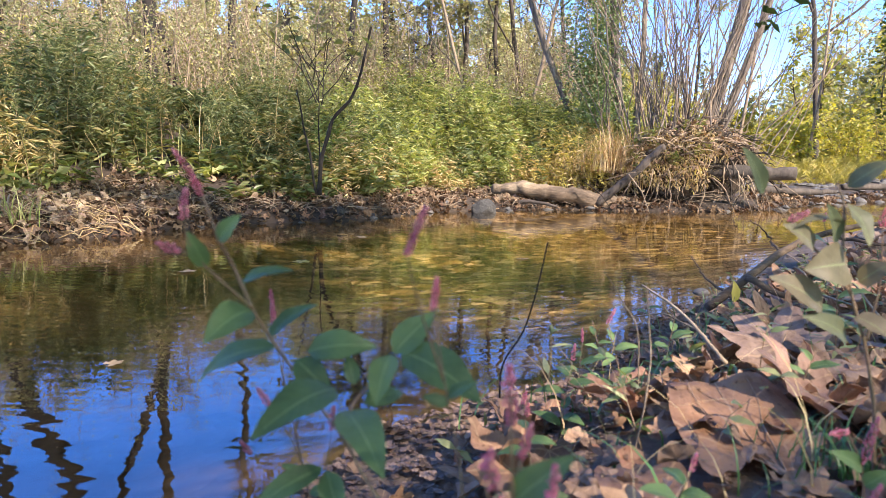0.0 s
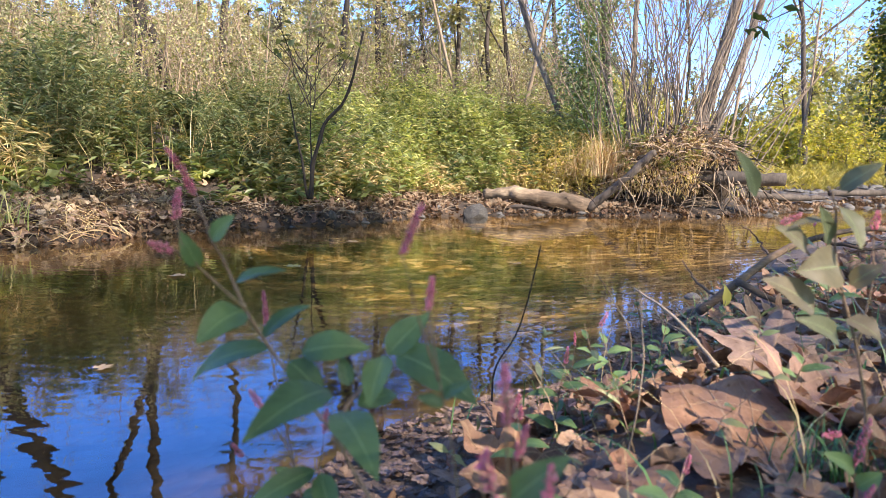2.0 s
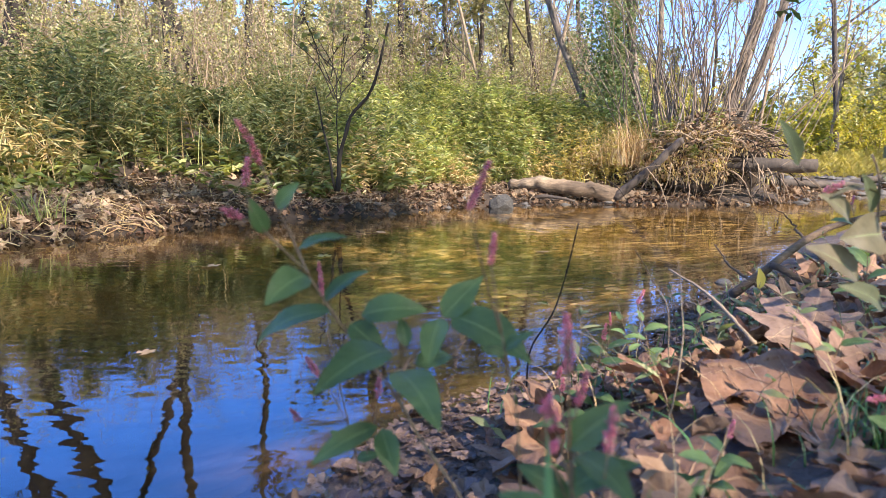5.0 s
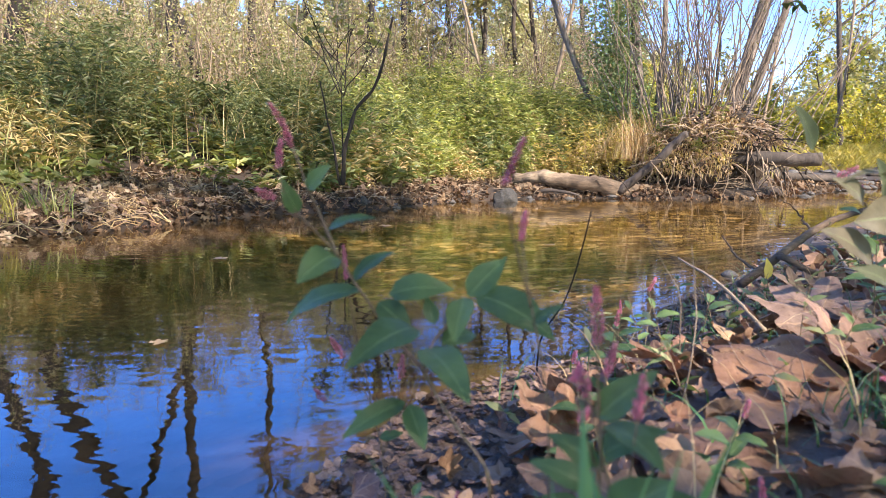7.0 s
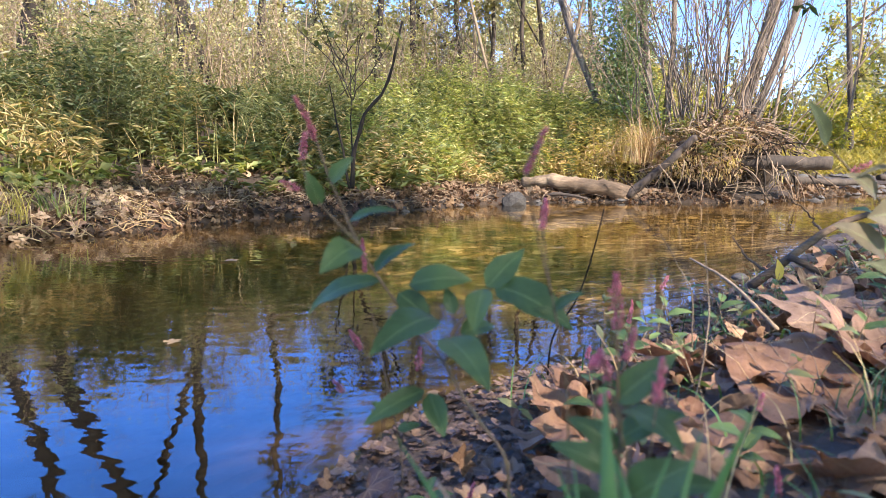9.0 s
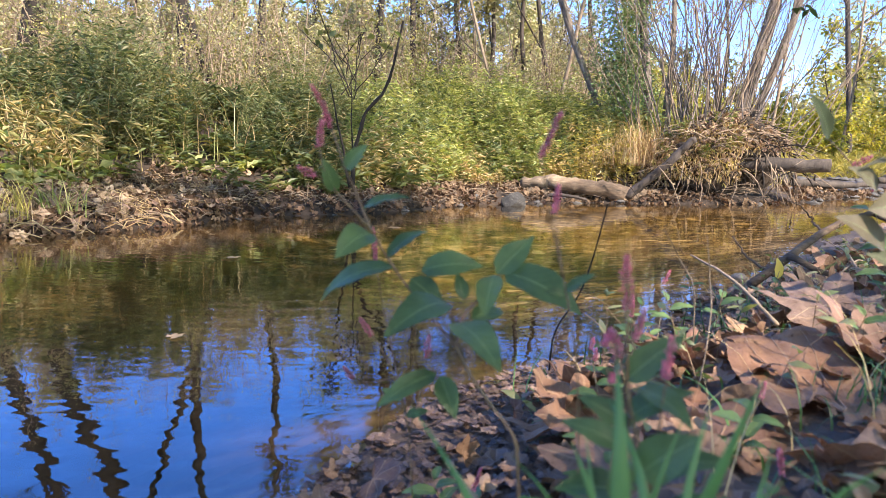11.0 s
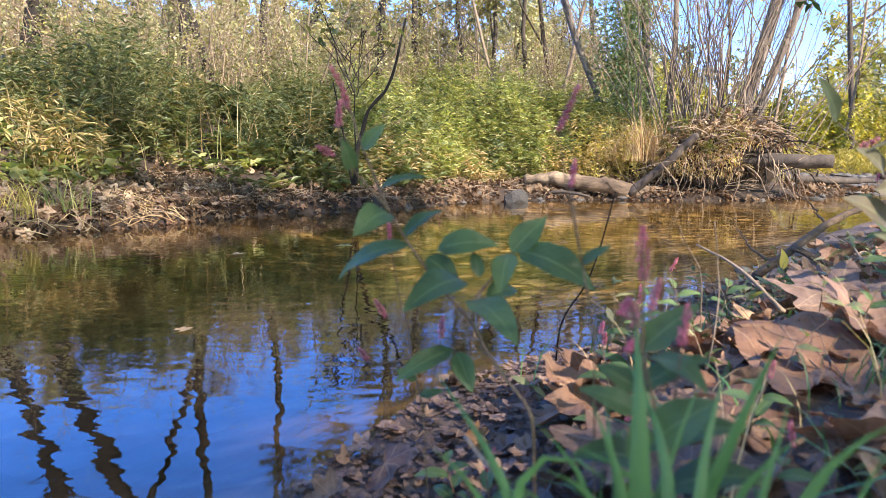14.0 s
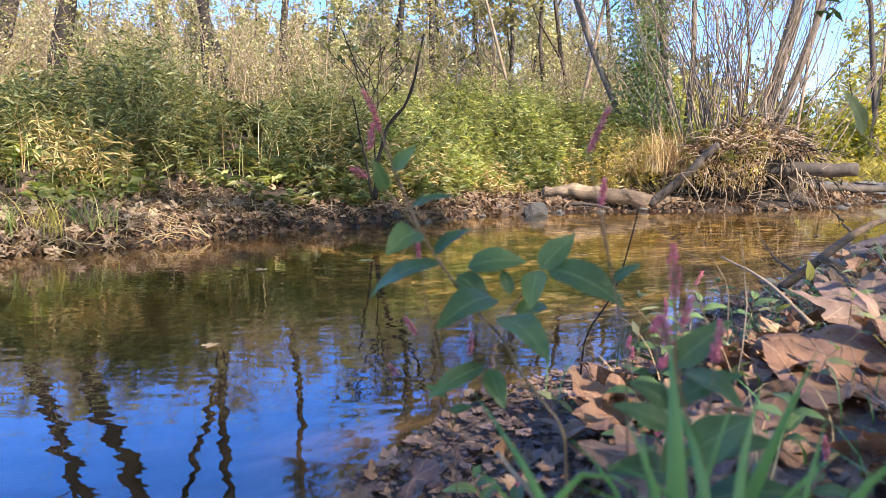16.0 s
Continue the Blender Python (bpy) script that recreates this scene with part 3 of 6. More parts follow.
def spread(rng, n, x0, x1, y0, y1, lo, hi, shore=None, keep=None):
    """n or so random spots on the land whose distance from a shore lies within bounds."""
    x, y = rng.uniform(x0, x1, n), rng.uniform(y0, y1, n)
    d = to_line(x, y, FAR_SHORE) if shore is None else -to_line(x, y, NEAR_SHORE)
    ok = (d > lo) & (d < hi)
    if keep is not None:
        ok &= keep(x, y, d)
    x, y, d = x[ok], y[ok], d[ok]
    return np.stack([x, y, land(x, y)], 1), d


def axis(spans):
    out = []
    for a, b, step in spans:
        out.append(np.arange(a, b, step))
    return np.concatenate(out + [[spans[-1][1]]])


gx = axis([(-900, -60, 120), (-60, -16, 6), (-16, -6, 0.8), (-6, -0.6, 0.12), (-0.6, 2.4, 0.045), (2.4, 6.5, 0.12), (6.5, 20, 0.7), (20, 80, 6), (80, 900, 120)])
gy = axis([(-900, -60, 120), (-60, -8, 6), (-8, 0.2, 0.5), (0.2, 3.2, 0.045), (3.2, 10.5, 0.11), (10.5, 24, 0.7), (24, 80, 5), (80, 1500, 120)])
GX, GY = np.meshgrid(gx, gy)
GZ = land(GX, GY)
b = Build()
nx, ny = len(gx), len(gy)
i0 = (np.arange(ny - 1)[:, None] * nx + np.arange(nx - 1)[None, :]).ravel()
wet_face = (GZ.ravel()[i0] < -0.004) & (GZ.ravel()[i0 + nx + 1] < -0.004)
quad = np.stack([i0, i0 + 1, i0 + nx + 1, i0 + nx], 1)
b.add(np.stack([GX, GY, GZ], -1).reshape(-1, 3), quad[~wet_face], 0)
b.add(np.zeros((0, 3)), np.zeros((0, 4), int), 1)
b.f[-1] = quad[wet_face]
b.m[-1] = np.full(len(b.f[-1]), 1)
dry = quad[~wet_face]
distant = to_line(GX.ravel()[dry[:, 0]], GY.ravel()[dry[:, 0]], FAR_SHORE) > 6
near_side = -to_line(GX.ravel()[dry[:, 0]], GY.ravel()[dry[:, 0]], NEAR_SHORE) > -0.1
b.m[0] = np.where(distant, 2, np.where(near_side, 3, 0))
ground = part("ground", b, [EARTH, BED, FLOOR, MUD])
tagged(ground, "brown earth banks sloping down to a gravelly creek bed", "ground", kind="structure")

b = Build()
wx, wy = np.linspace(-40, 60, 26), np.linspace(-20, 60, 21)
WX, WY = np.meshgrid(wx, wy)
i0 = (np.arange(20)[:, None] * 26 + np.arange(25)[None, :]).ravel()
b.add(np.stack([WX, WY, np.zeros_like(WX)], -1).reshape(-1, 3), np.stack([i0, i0 + 1, i0 + 27, i0 + 26], 1))
tagged(part("water", b, WATER), "clear shallow rippled creek water reflecting sky and trees", "water", kind="structure")


# ---- leaves of the plane tree, dry ----
def dry_leaf(b, rng, size, segs=64, rings=3, curl=0.5, ribs=None, fold=0.3, lobes=True):
    """A lobed dry leaf, its stalk at the origin, its tip along y, curled upward or downward."""
    th = np.linspace(-2.45, 2.45, segs)
    r = np.full(segs, 0.52)
    for c, ln in ((0, 1.0), (0.8, 0.93), (-0.8, 0.95), (1.65, 0.72), (-1.65, 0.7)):
        r = np.maximum(r, (ln if lobes else 0.5) * (1 - 0.5 * np.clip(np.abs(th - c) / (0.45 if lobes else 1.2), 0, 1.4) ** 1.1))
    r = r * (1 + 0.06 * np.abs(np.sin(th * 9 + rng.uniform(0, 6))) + rng.normal(0, 0.012, segs))
    r[0] = r[-1] = 0.12
    p = [np.zeros((1, 3))]
    flat = [np.zeros((1, 2))]
    cx, cy, k1, k2, k3 = rng.normal(0, curl, 5)
    ph = rng.uniform(0, 6.28)
    rim = rng.normal(0.3, 0.8) * min(1, curl * 1.5)

    def height(x, y):
        rho2 = x * x + y * y
        return size * (0.55 * cx * x * x + 0.4 * cy * (y - 0.3) ** 2 + 0.35 * k1 * x * y + abs(k2) * 0.35 * rho2 ** 1.5 + fold * np.abs(x) * 0.45 + 0.06 * np.sin(11 * x + ph) * np.sin(9 * y + k3) + 0.03 * np.sin(21 * x - 8 * y + ph) + 0.08 * k3 * np.sin(4 * x + 5 * y + ph) + rim * np.clip(np.sqrt(rho2) - 0.45, 0, 1) ** 1.4)
    plain = height

    def height(x, y):
        return size * 0.34 * np.tanh(plain(x, y) / size / 0.34)
    for g in range(1, rings + 1):
        f = (g / rings) ** 0.85
        x, y = r * f * np.sin(th), r * f * np.cos(th)
        flat.append(np.stack([x, y], 1))
        z = height(x, y) / size
        shrink = 1 - 0.35 * np.clip(np.abs(z) - 0.15, 0, 1)
        p.append(np.stack([x * size * shrink, y * size * shrink, z * size], 1))
    v = np.concatenate(p)
    i = np.arange(segs - 1)
    start = b.count
    b.add(v, np.stack([np.zeros(segs - 1, int), 1 + i + 1, 1 + i], 1), 0, np.concatenate(flat))
    for g in range(1, rings):
        a, c = 1 + (g - 1) * segs, 1 + g * segs
        b.f.append(np.stack([a + i, a + i + 1, c + i + 1, c + i], 1) + start)
        b.m.append(np.zeros(segs - 1, int))
    if ribs:
        for c, ln in ((0, 0.93), (0.85, 0.8), (-0.85, 0.82), (1.8, 0.5), (-1.8, 0.5)):
            t = np.linspace(0, ln, 6)
            x, y = t * math.sin(c), t * math.cos(c)
            tube(ribs, np.stack([x * size, y * size, height(x, y) + 0.0006], 1), np.linspace(0.0011, 0.0003, 6) * size / 0.13, 4, 0, False)
        t = np.linspace(0, 0.45, 5)
        tube(ribs, np.stack([0.1 * size * t, -t * size, -0.1 * t * size + height(0 * t, 0 * t)], 1), 0.0012, 5, 0, False)


rng = np.random.default_rng(7)
LEAF_MESHES = []
for k in range(22):
    b, ribs = Build(), Build()
    dry_leaf(b, rng, 0.115, 64, 6, rng.uniform(0.5, 1.3), ribs, rng.uniform(-0.5, 0.7))
    LEAF_MESHES.append((b.mesh("fallen_leaf", [LITTER]), ribs.mesh("stalk", [LEAF_RIB])))


def place_leaf(k, m, label):
    """One fallen leaf with its stalk and ribs."""
    ob = new("fallen_leaf", LEAF_MESHES[k][0])
    ob.matrix_basis = m
    stalk_ob = new("stalk", LEAF_MESHES[k][1])
    stalk_ob.parent = ob
    return tagged(ob, label, "leaf", "fallen leaves on the near bank")


LITTER_SHAPES = []
for k in range(12):
    b = Build()
    dry_leaf(b, rng, 1.0, 22, 3, rng.uniform(0.4, 1.1), None, rng.uniform(-0.5, 0.7), k % 3 == 0)
    LITTER_SHAPES.append((np.concatenate(b.v), b.f, np.concatenate(b.uv)))


def litter(name, rng, spots, sizes, lift, tilt, mat, label, category="leaf litter", whole=False):
    """A carpet of loose leaves, lying at all angles."""
    b = Build()
    for (x, y, z), s in zip(spots, sizes):
        k = rng.integers(len(LITTER_SHAPES))
        v, fs, uv = LITTER_SHAPES[k + 1 if whole and k % 3 == 0 else k]
        m = np.array(Euler((rng.normal(0, tilt), rng.normal(0, tilt), rng.uniform(0, 6.28))).to_matrix())
        w = v * s @ m.T
        low = w[:, 2].min()
        w = w + np.array([x, y, z - low * 0.8 + rng.uniform(0, lift)])
        start = b.count
        b.add(w, fs[0], 0, uv)
        for f in fs[1:]:
            b.f.append(f + start)
            b.m.append(np.zeros(len(f), int))
    return tagged(part(name, b, mat), label, category, kind="stuff")


# ---- far bank: litter, stones, wood ----
rng = np.random.default_rng(11)
def along_shore(rng, n, x0, x1, lo, hi):
    """Spots in a strip beside the far shore."""
    run = np.concatenate([[0], np.cumsum(np.hypot(*np.diff(FAR_SHORE, axis=0).T))])
    u = rng.uniform(np.interp(x0, FAR_SHORE[:, 0], run), np.interp(x1, FAR_SHORE[:, 0], run), n)
    x, y = np.interp(u, run, FAR_SHORE[:, 0]), np.interp(u, run, FAR_SHORE[:, 1])
    x2, y2 = np.interp(u + 0.05, run, FAR_SHORE[:, 0]), np.interp(u + 0.05, run, FAR_SHORE[:, 1])
    nrm = unit(np.stack([y - y2, x2 - x], 1))
    d = rng.uniform(lo, hi, n)
    x, y = x + nrm[:, 0] * d, y + nrm[:, 1] * d
    return np.stack([x, y, land(x, y)], 1), d


spots, d = along_shore(rng, 26000, -4.6, 9.0, -0.05, 0.9)
pick = rng.uniform(0, 1, len(spots)) < np.interp(d, [-0.05, 0.0, 0.6, 0.95], [0.5, 1, 0.8, 0.4])
patchy = 0.5 + 0.5 * np.sin(3.1 * spots[:, 0] + 0.7) * np.sin(5.3 * spots[:, 0] + 2.2 * spots[:, 1])
pick &= (rng.uniform(0, 1, len(spots)) < 0.45 + 0.55 * patchy) & ~((spots[:, 0] > 1.9) & (d > 0.4)) & ~((spots[:, 0] > 2.85) & (spots[:, 0] < 3.75) & (d > 0.02))
spots = spots[pick]
litter("bank_leaf_litter", rng, spots, rng.uniform(0.013, 0.05, len(spots)) * np.where(rng.uniform(0, 1, len(spots)) < 0.06, 1.7, 1), 0.03, 0.6, LITTER_MANY, "brown curled dry leaves heaped along the waterline")

r = np.random.default_rng(12)
spots, d = along_shore(r, 5200, -4.8, 1.9, 0.02, 1.15)
# pale leaves kept few to the right, standing in for shade there
pick = r.uniform(0, 1, len(spots)) < np.interp(spots[:, 0], [-2.3, -1.7, 0.0, 1.9], [1.0, 0.12, 0.05, 0.15]) * np.interp(d, [0, 0.25, 0.9, 1.15], [0.15, 0.9, 1, 0.4])
spots = spots[pick]
litter("bleached_leaf_litter", r, spots, r.uniform(0.02, 0.065, len(spots)), 0.05, 0.6, LITTER_PALE, "bleached tan leaves lying on the far bank")

# a mat of bleached leaves and flattened straw that reaches into the water
r = np.random.default_rng(13)
spots, d = along_shore(r, 1300, -4.8, -2.25, -0.06, 0.6)
litter("waterline_leaf_litter", r, spots, r.uniform(0.02, 0.07, len(spots)), 0.05, 0.6, LITTER_PALE, "bleached tan leaves washed up at the waterline")
spots, d = along_shore(r, 620, -4.8, -1.9, -0.08, 0.95)
turn, ln = r.normal(0.2, 1.1, len(spots)), r.uniform(0.06, 0.3, len(spots))
far_end = spots + np.stack([np.cos(turn) * ln, np.sin(turn) * ln * 0.8, np.zeros(len(spots))], 1)
far_end[:, 2] = np.maximum(land(far_end[:, 0], far_end[:, 1]), 0.0) + r.uniform(0.01, 0.07, len(spots))
start = spots.copy()
start[:, 2] = np.maximum(start[:, 2], 0.0) + 0.02
half = (start + far_end) / 2 + np.stack([np.zeros(len(spots)), np.zeros(len(spots)), r.uniform(0.0, 0.05, len(spots))], 1)
b = Build()
tubes(b, np.stack([start, half, far_end], 1), np.tile(np.array([0.0034, 0.003, 0.0018]), (len(spots), 1)) * r.uniform(0.6, 1.5, len(spots))[:, None], 3)
tagged(part("straw_mat", b, STRAW), "flattened bleached straw lying over the leaf litter", "straw", kind="stuff")


# dry straws and twigs strewn over the litter
spots, d = along_shore(rng, 1100, -4.8, 3.6, 0.02, 1.0)
turn, rise, ln = rng.normal(0.4, 0.8, len(spots)), rng.uniform(0.0, 0.3, len(spots)), rng.uniform(0.05, 0.28, len(spots))
far_end = spots + np.stack([np.cos(turn) * ln, np.sin(turn) * ln, np.zeros(len(spots))], 1)
far_end[:, 2] = np.maximum(land(far_end[:, 0], far_end[:, 1]), 0.0) + 0.02 + rise * ln
half = (spots + far_end) / 2 + np.array([0, 0, 0.035])
b = Build()
tubes(b, np.stack([spots + np.array([0, 0, 0.03]), half, far_end], 1), np.tile(np.array([0.0035, 0.003, 0.0015]), (len(spots), 1)) * rng.uniform(0.6, 1.5, len(spots))[:, None], 3)
tagged(part("litter_straws", b, TWIG), "pale dry straws and twigs strewn over the leaf litter", "twigs", kind="stuff")


def stone_mesh(rng, name="stone"):
    bm = bmesh.new()
    bmesh.ops.create_icosphere(bm, subdivisions=2, radius=1)
    o = Vector(rng.uniform(-9, 9, 3))
    for v in bm.verts:
        v.co *= 1 + 0.3 * noise.noise(v.co * 0.9 + o) + 0.1 * noise.noise(v.co * 2.6 + o)
        v.co.z = max(v.co.z, -0.55)
    for _ in range(9):
        n = Vector(rng.normal(0, 1, 3)).normalized()
        for v in bm.verts:
            v.co -= n * max(0.0, v.co.dot(n) - 0.72) * 0.9
    me = bpy.data.meshes.new(name)
    bm.to_mesh(me)
    bm.free()
    for p in me.polygons:
        p.use_smooth = True
    me.materials.append(STONE)
    return me


STONES = [stone_mesh(rng) for _ in range(7)]


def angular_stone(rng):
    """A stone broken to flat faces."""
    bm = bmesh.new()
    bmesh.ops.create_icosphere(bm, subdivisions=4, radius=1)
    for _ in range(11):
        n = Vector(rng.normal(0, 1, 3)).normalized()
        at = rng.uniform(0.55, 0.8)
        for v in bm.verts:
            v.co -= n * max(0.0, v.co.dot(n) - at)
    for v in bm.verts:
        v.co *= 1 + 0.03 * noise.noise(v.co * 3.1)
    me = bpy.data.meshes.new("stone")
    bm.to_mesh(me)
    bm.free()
    me.materials.append(SHADED_STONE)
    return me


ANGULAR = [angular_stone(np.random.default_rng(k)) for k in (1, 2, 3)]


def stone(x, y, z, sx, sy, sz, turn, label, group="", tilt=0, meshes=STONES):
    ob = new("stone", meshes[int(abs(x * 37 + y * 91)) % len(meshes)])
    ob.matrix_basis = pose(x, y, z, tilt, 0, turn) @ Matrix.Diagonal((sx, sy, sz, 1))
    return tagged(ob, label, "stone", group)


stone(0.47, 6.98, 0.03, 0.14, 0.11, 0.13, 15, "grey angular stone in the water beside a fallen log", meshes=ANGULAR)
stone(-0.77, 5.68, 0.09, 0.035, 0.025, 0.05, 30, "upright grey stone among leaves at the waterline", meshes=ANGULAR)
for k in range(210):
    x = rng.uniform(3.9, 10.5)
    y = np.interp(x, FAR_SHORE[:, 0], FAR_SHORE[:, 1]) + rng.uniform(-0.25, 2.6) * (0.55 + 0.06 * x)
    s = rng.uniform(0.03, 0.11) * (0.7 + 0.04 * x)
    stone(x, y, float(land(x, y)) + s * 0.15, s * rng.uniform(1, 1.7), s, s * rng.uniform(0.4, 0.7), rng.uniform(0, 180), "pale grey rounded stone on the gravel bar", "stones of the gravel bar")
for k in range(34):
    x = rng.uniform(-4.2, 3.6)
    y = np.interp(x, FAR_SHORE[:, 0], FAR_SHORE[:, 1]) + rng.uniform(-0.1, 0.3)
    s = rng.uniform(0.015, 0.06)
    stone(x, y, float(land(x, y)) + s * 0.1, s * rng.uniform(1, 1.6), s, s * rng.uniform(0.4, 0.7), rng.uniform(0, 180), "small grey stone half buried at the waterline", "stones at the waterline")


def log(name, line, rads, mat, label, seed, category="log", sides=20, n=44, knots=2, rough=1.0):
    r = np.random.default_rng(seed)
    e = thing(name, line[0])
    b = Build()
    p = bow(line, n, r, rads[0] * 0.16)
    q = np.interp(np.linspace(0, 1, n), np.linspace(0, 1, len(rads)), rads) * (1 + (r.uniform(0.88, 1.1, n) - 1) * rough)
    tube(b, p, q, sides)
    o = Vector(r.uniform(-9, 9, 3))
    for vs in b.v:
        for w in vs:
            c = Vector(w)
            w += np.array(noise.noise_vector(c * 9 + o)) * q.mean() * 0.2 * rough + np.array(noise.noise_vector(c * 26 + o)) * q.mean() * 0.14
    part("trunk" if category == "log" else "stem", b, mat, e)
    for k in range(knots):
        i = int(r.integers(3, n - 3))
        d = unit(np.array([r.normal(0, 0.5), r.normal(-0.5, 0.4), r.uniform(0.3, 1)]))
        b = Build()
        ln = q[i] * r.uniform(1.8, 4)
        tube(b, bow([p[i], p[i] + d * ln * 0.6, p[i] + d * ln + np.array([0.03, 0, 0])], 6), np.linspace(q[i] * 0.4, q[i] * 0.16, 6), 7)
        part("broken_branch", b, mat, e)
    return tagged(e, label, category)


log("fallen_log", [(0.6, 7.75, 0.2), (0.85, 7.65, 0.225), (1.1, 7.6, 0.19), (1.4, 7.6, 0.17), (1.75, 7.65, 0.09), (2.1, 7.8, 0.05)], [0.06, 0.085, 0.075, 0.09, 0.08], DRIFTWOOD, "weathered grey fallen log lying along the waterline", 3, knots=0)
log("leaning_branch", [(1.72, 7.62, 0.08), (2.03, 7.5, 0.36), (2.36, 7.42, 0.7)], [0.05, 0.042, 0.036], BARK, "broken grey-brown branch leaning up from the fallen log", 4, "branch", 14, 30, 1)
log("sawn_log", [(2.6, 7.95, 0.46), (3.3, 7.78, 0.43), (3.9, 7.72, 0.43)], [0.07, 0.078, 0.075], BARK, "short thick weathered log resting on the root mound", 5, "log", 22, 34, 0, 0.35)
log("drift_log", [(4.1, 9.3, 0.2), (4.7, 9.4, 0.17), (5.6, 9.9, 0.16)], [0.055, 0.05, 0.03], BARK, "grey drift log lying on the gravel bar", 6)
log("drift_log", [(6.2, 10.8, 0.2), (7.3, 11.0, 0.22), (8.3, 11.4, 0.25)], [0.045, 0.05, 0.03], BARK, "thin grey drift log lying on the gravel bar", 8)
log("drift_branch", [(0.75, 7.5, 0.03), (0.9, 7.45, 0.1), (1.25, 7.35, 0.05)], [0.02, 0.022, 0.012], BARK, "dark thin branch in front of the fallen log", 9, "branch", 7, 10, 0)


# ---- root mound with its clump of stems ----
def mound_spot(u, v):
    """A spot on the mound's front and top: u from -1 to 1 across, v from 0 at the water to 1 at the top."""
    a = v * 1.45
    return np.array([2.85 + 0.93 * u * (0.55 + 0.45 * math.cos(a)), 8.38 - 0.83 * math.cos(a) * math.sqrt(max(0.05, 1 - 0.8 * u * u)), 0.08 + (0.86 + 0.12 * u) * math.sin(a) * math.sqrt(max(0.1, 1 - 0.55 * u * u))])


def over_hollow(spots):
    """Leaves out the spots before the undercut end of the mound."""
    return [p for p in spots if not (p[0] > 2.9 and p[2] < 0.52)]


def root_mound():
    e = thing("root_mound", (2.85, 8.3, 0))
    bm = bmesh.new()
    bmesh.ops.create_icosphere(bm, subdivisions=6, radius=1)
    for v in bm.verts:
        c = v.co.copy()
        r = 1 + 0.32 * noise.noise(c * 1.5 + Vector((3, 1, 7))) + 0.16 * noise.noise(c * 4.1) + 0.1 * noise.noise(c * 8.3) + 0.06 * noise.noise(c * 17)
        z = c.z * r
        under = 1 - 0.85 * min(0.4, max(0, 0.38 - z)) * (1 if c.x > -0.5 else 0.5)
        hollow = 0.75 * min(1, max(0, (c.x - 0.1) / 0.25)) * min(1, max(0, (0.5 - z) / 0.12)) * max(0, -c.y)
        v.co = Vector((2.85 + c.x * r * 0.92 * under, 8.4 + c.y * r * 0.82 * under + hollow, 0.05 + z * (0.82 + 0.14 * c.x)))
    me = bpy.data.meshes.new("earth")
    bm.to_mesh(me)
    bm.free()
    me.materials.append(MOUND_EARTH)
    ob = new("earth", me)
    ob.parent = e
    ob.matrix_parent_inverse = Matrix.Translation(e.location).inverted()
    r = np.random.default_rng(21)
    for k in range(95):
        u = r.uniform(-0.9, 1)
        p0 = mound_spot(u, r.uniform(0.15, 0.75))
        dx = r.normal(0.05 * u, 0.16)
        z1 = max(0.0, p0[2] - r.uniform(0.15, 0.6))
        b = Build()
        tube(b, bow([p0 + (0, 0.04, 0), (p0[0] + dx * 0.4, p0[1] - 0.07, (p0[2] + z1) / 2 + 0.05), (p0[0] + dx, p0[1] - r.uniform(0.0, 0.12), z1)], 8, r, 0.014), np.linspace(r.uniform(0.004, 0.014), 0.003, 8), 5)
        part("root", b, (ROOT, DARK_BARK, TWIG)[k % 3], e)
    for k in range(130):
        p0 = mound_spot(r.uniform(-0.7, 1), r.uniform(0.45, 1.08))
        a = r.uniform(-1.2, 1.3) + (math.pi if k % 3 == 0 else 0)
        ln = r.uniform(0.12, 0.5)
        p1 = p0 + np.array([math.cos(a) * ln, -r.uniform(0, 0.25) * ln, math.sin(a) * ln * 0.5 - 0.15 * ln])
        b = Build()
        tube(b, bow([p0 + (0, -0.03, 0.03), (p0 + p1) / 2 + (0, -0.08, 0.06), p1 + (0, -0.06, 0)], 8, r, 0.015), np.linspace(r.uniform(0.005, 0.013), 0.003, 8), 5)
        part("dead_stick", b, (TWIG, ROOT, DARK_BARK)[k % 3], e)
    return tagged(e, "undercut earth mound bound by bare pale roots at the water's edge", "root mound")


root_mound()
r = np.random.default_rng(23)
litter("mound_leaf_litter", r, over_hollow([mound_spot(r.uniform(-1, 1), r.uniform(0.12, 1.05)) for _ in range(1700)]), r.uniform(0.02, 0.05, 1700), 0.09, 0.7, LITTER_PALE, "brown dry leaves caught among the roots of the mound")
r = np.random.default_rng(25)
x, y = r.uniform(-1.5, 3.2, 330), r.uniform(2.9, 7.0, 330)
wet = (land(x, y) < -0.05) & (0.35 * x + 0.5 * y > 2.1)
spots = np.stack([x, y, land(x, y) + 0.004], 1)[wet]
litter("sunken_leaves", r, spots, r.uniform(0.02, 0.055, len(spots)), 0.004, 0.12, LITTER_MANY, "brown sunken leaves lying on the creek bed")


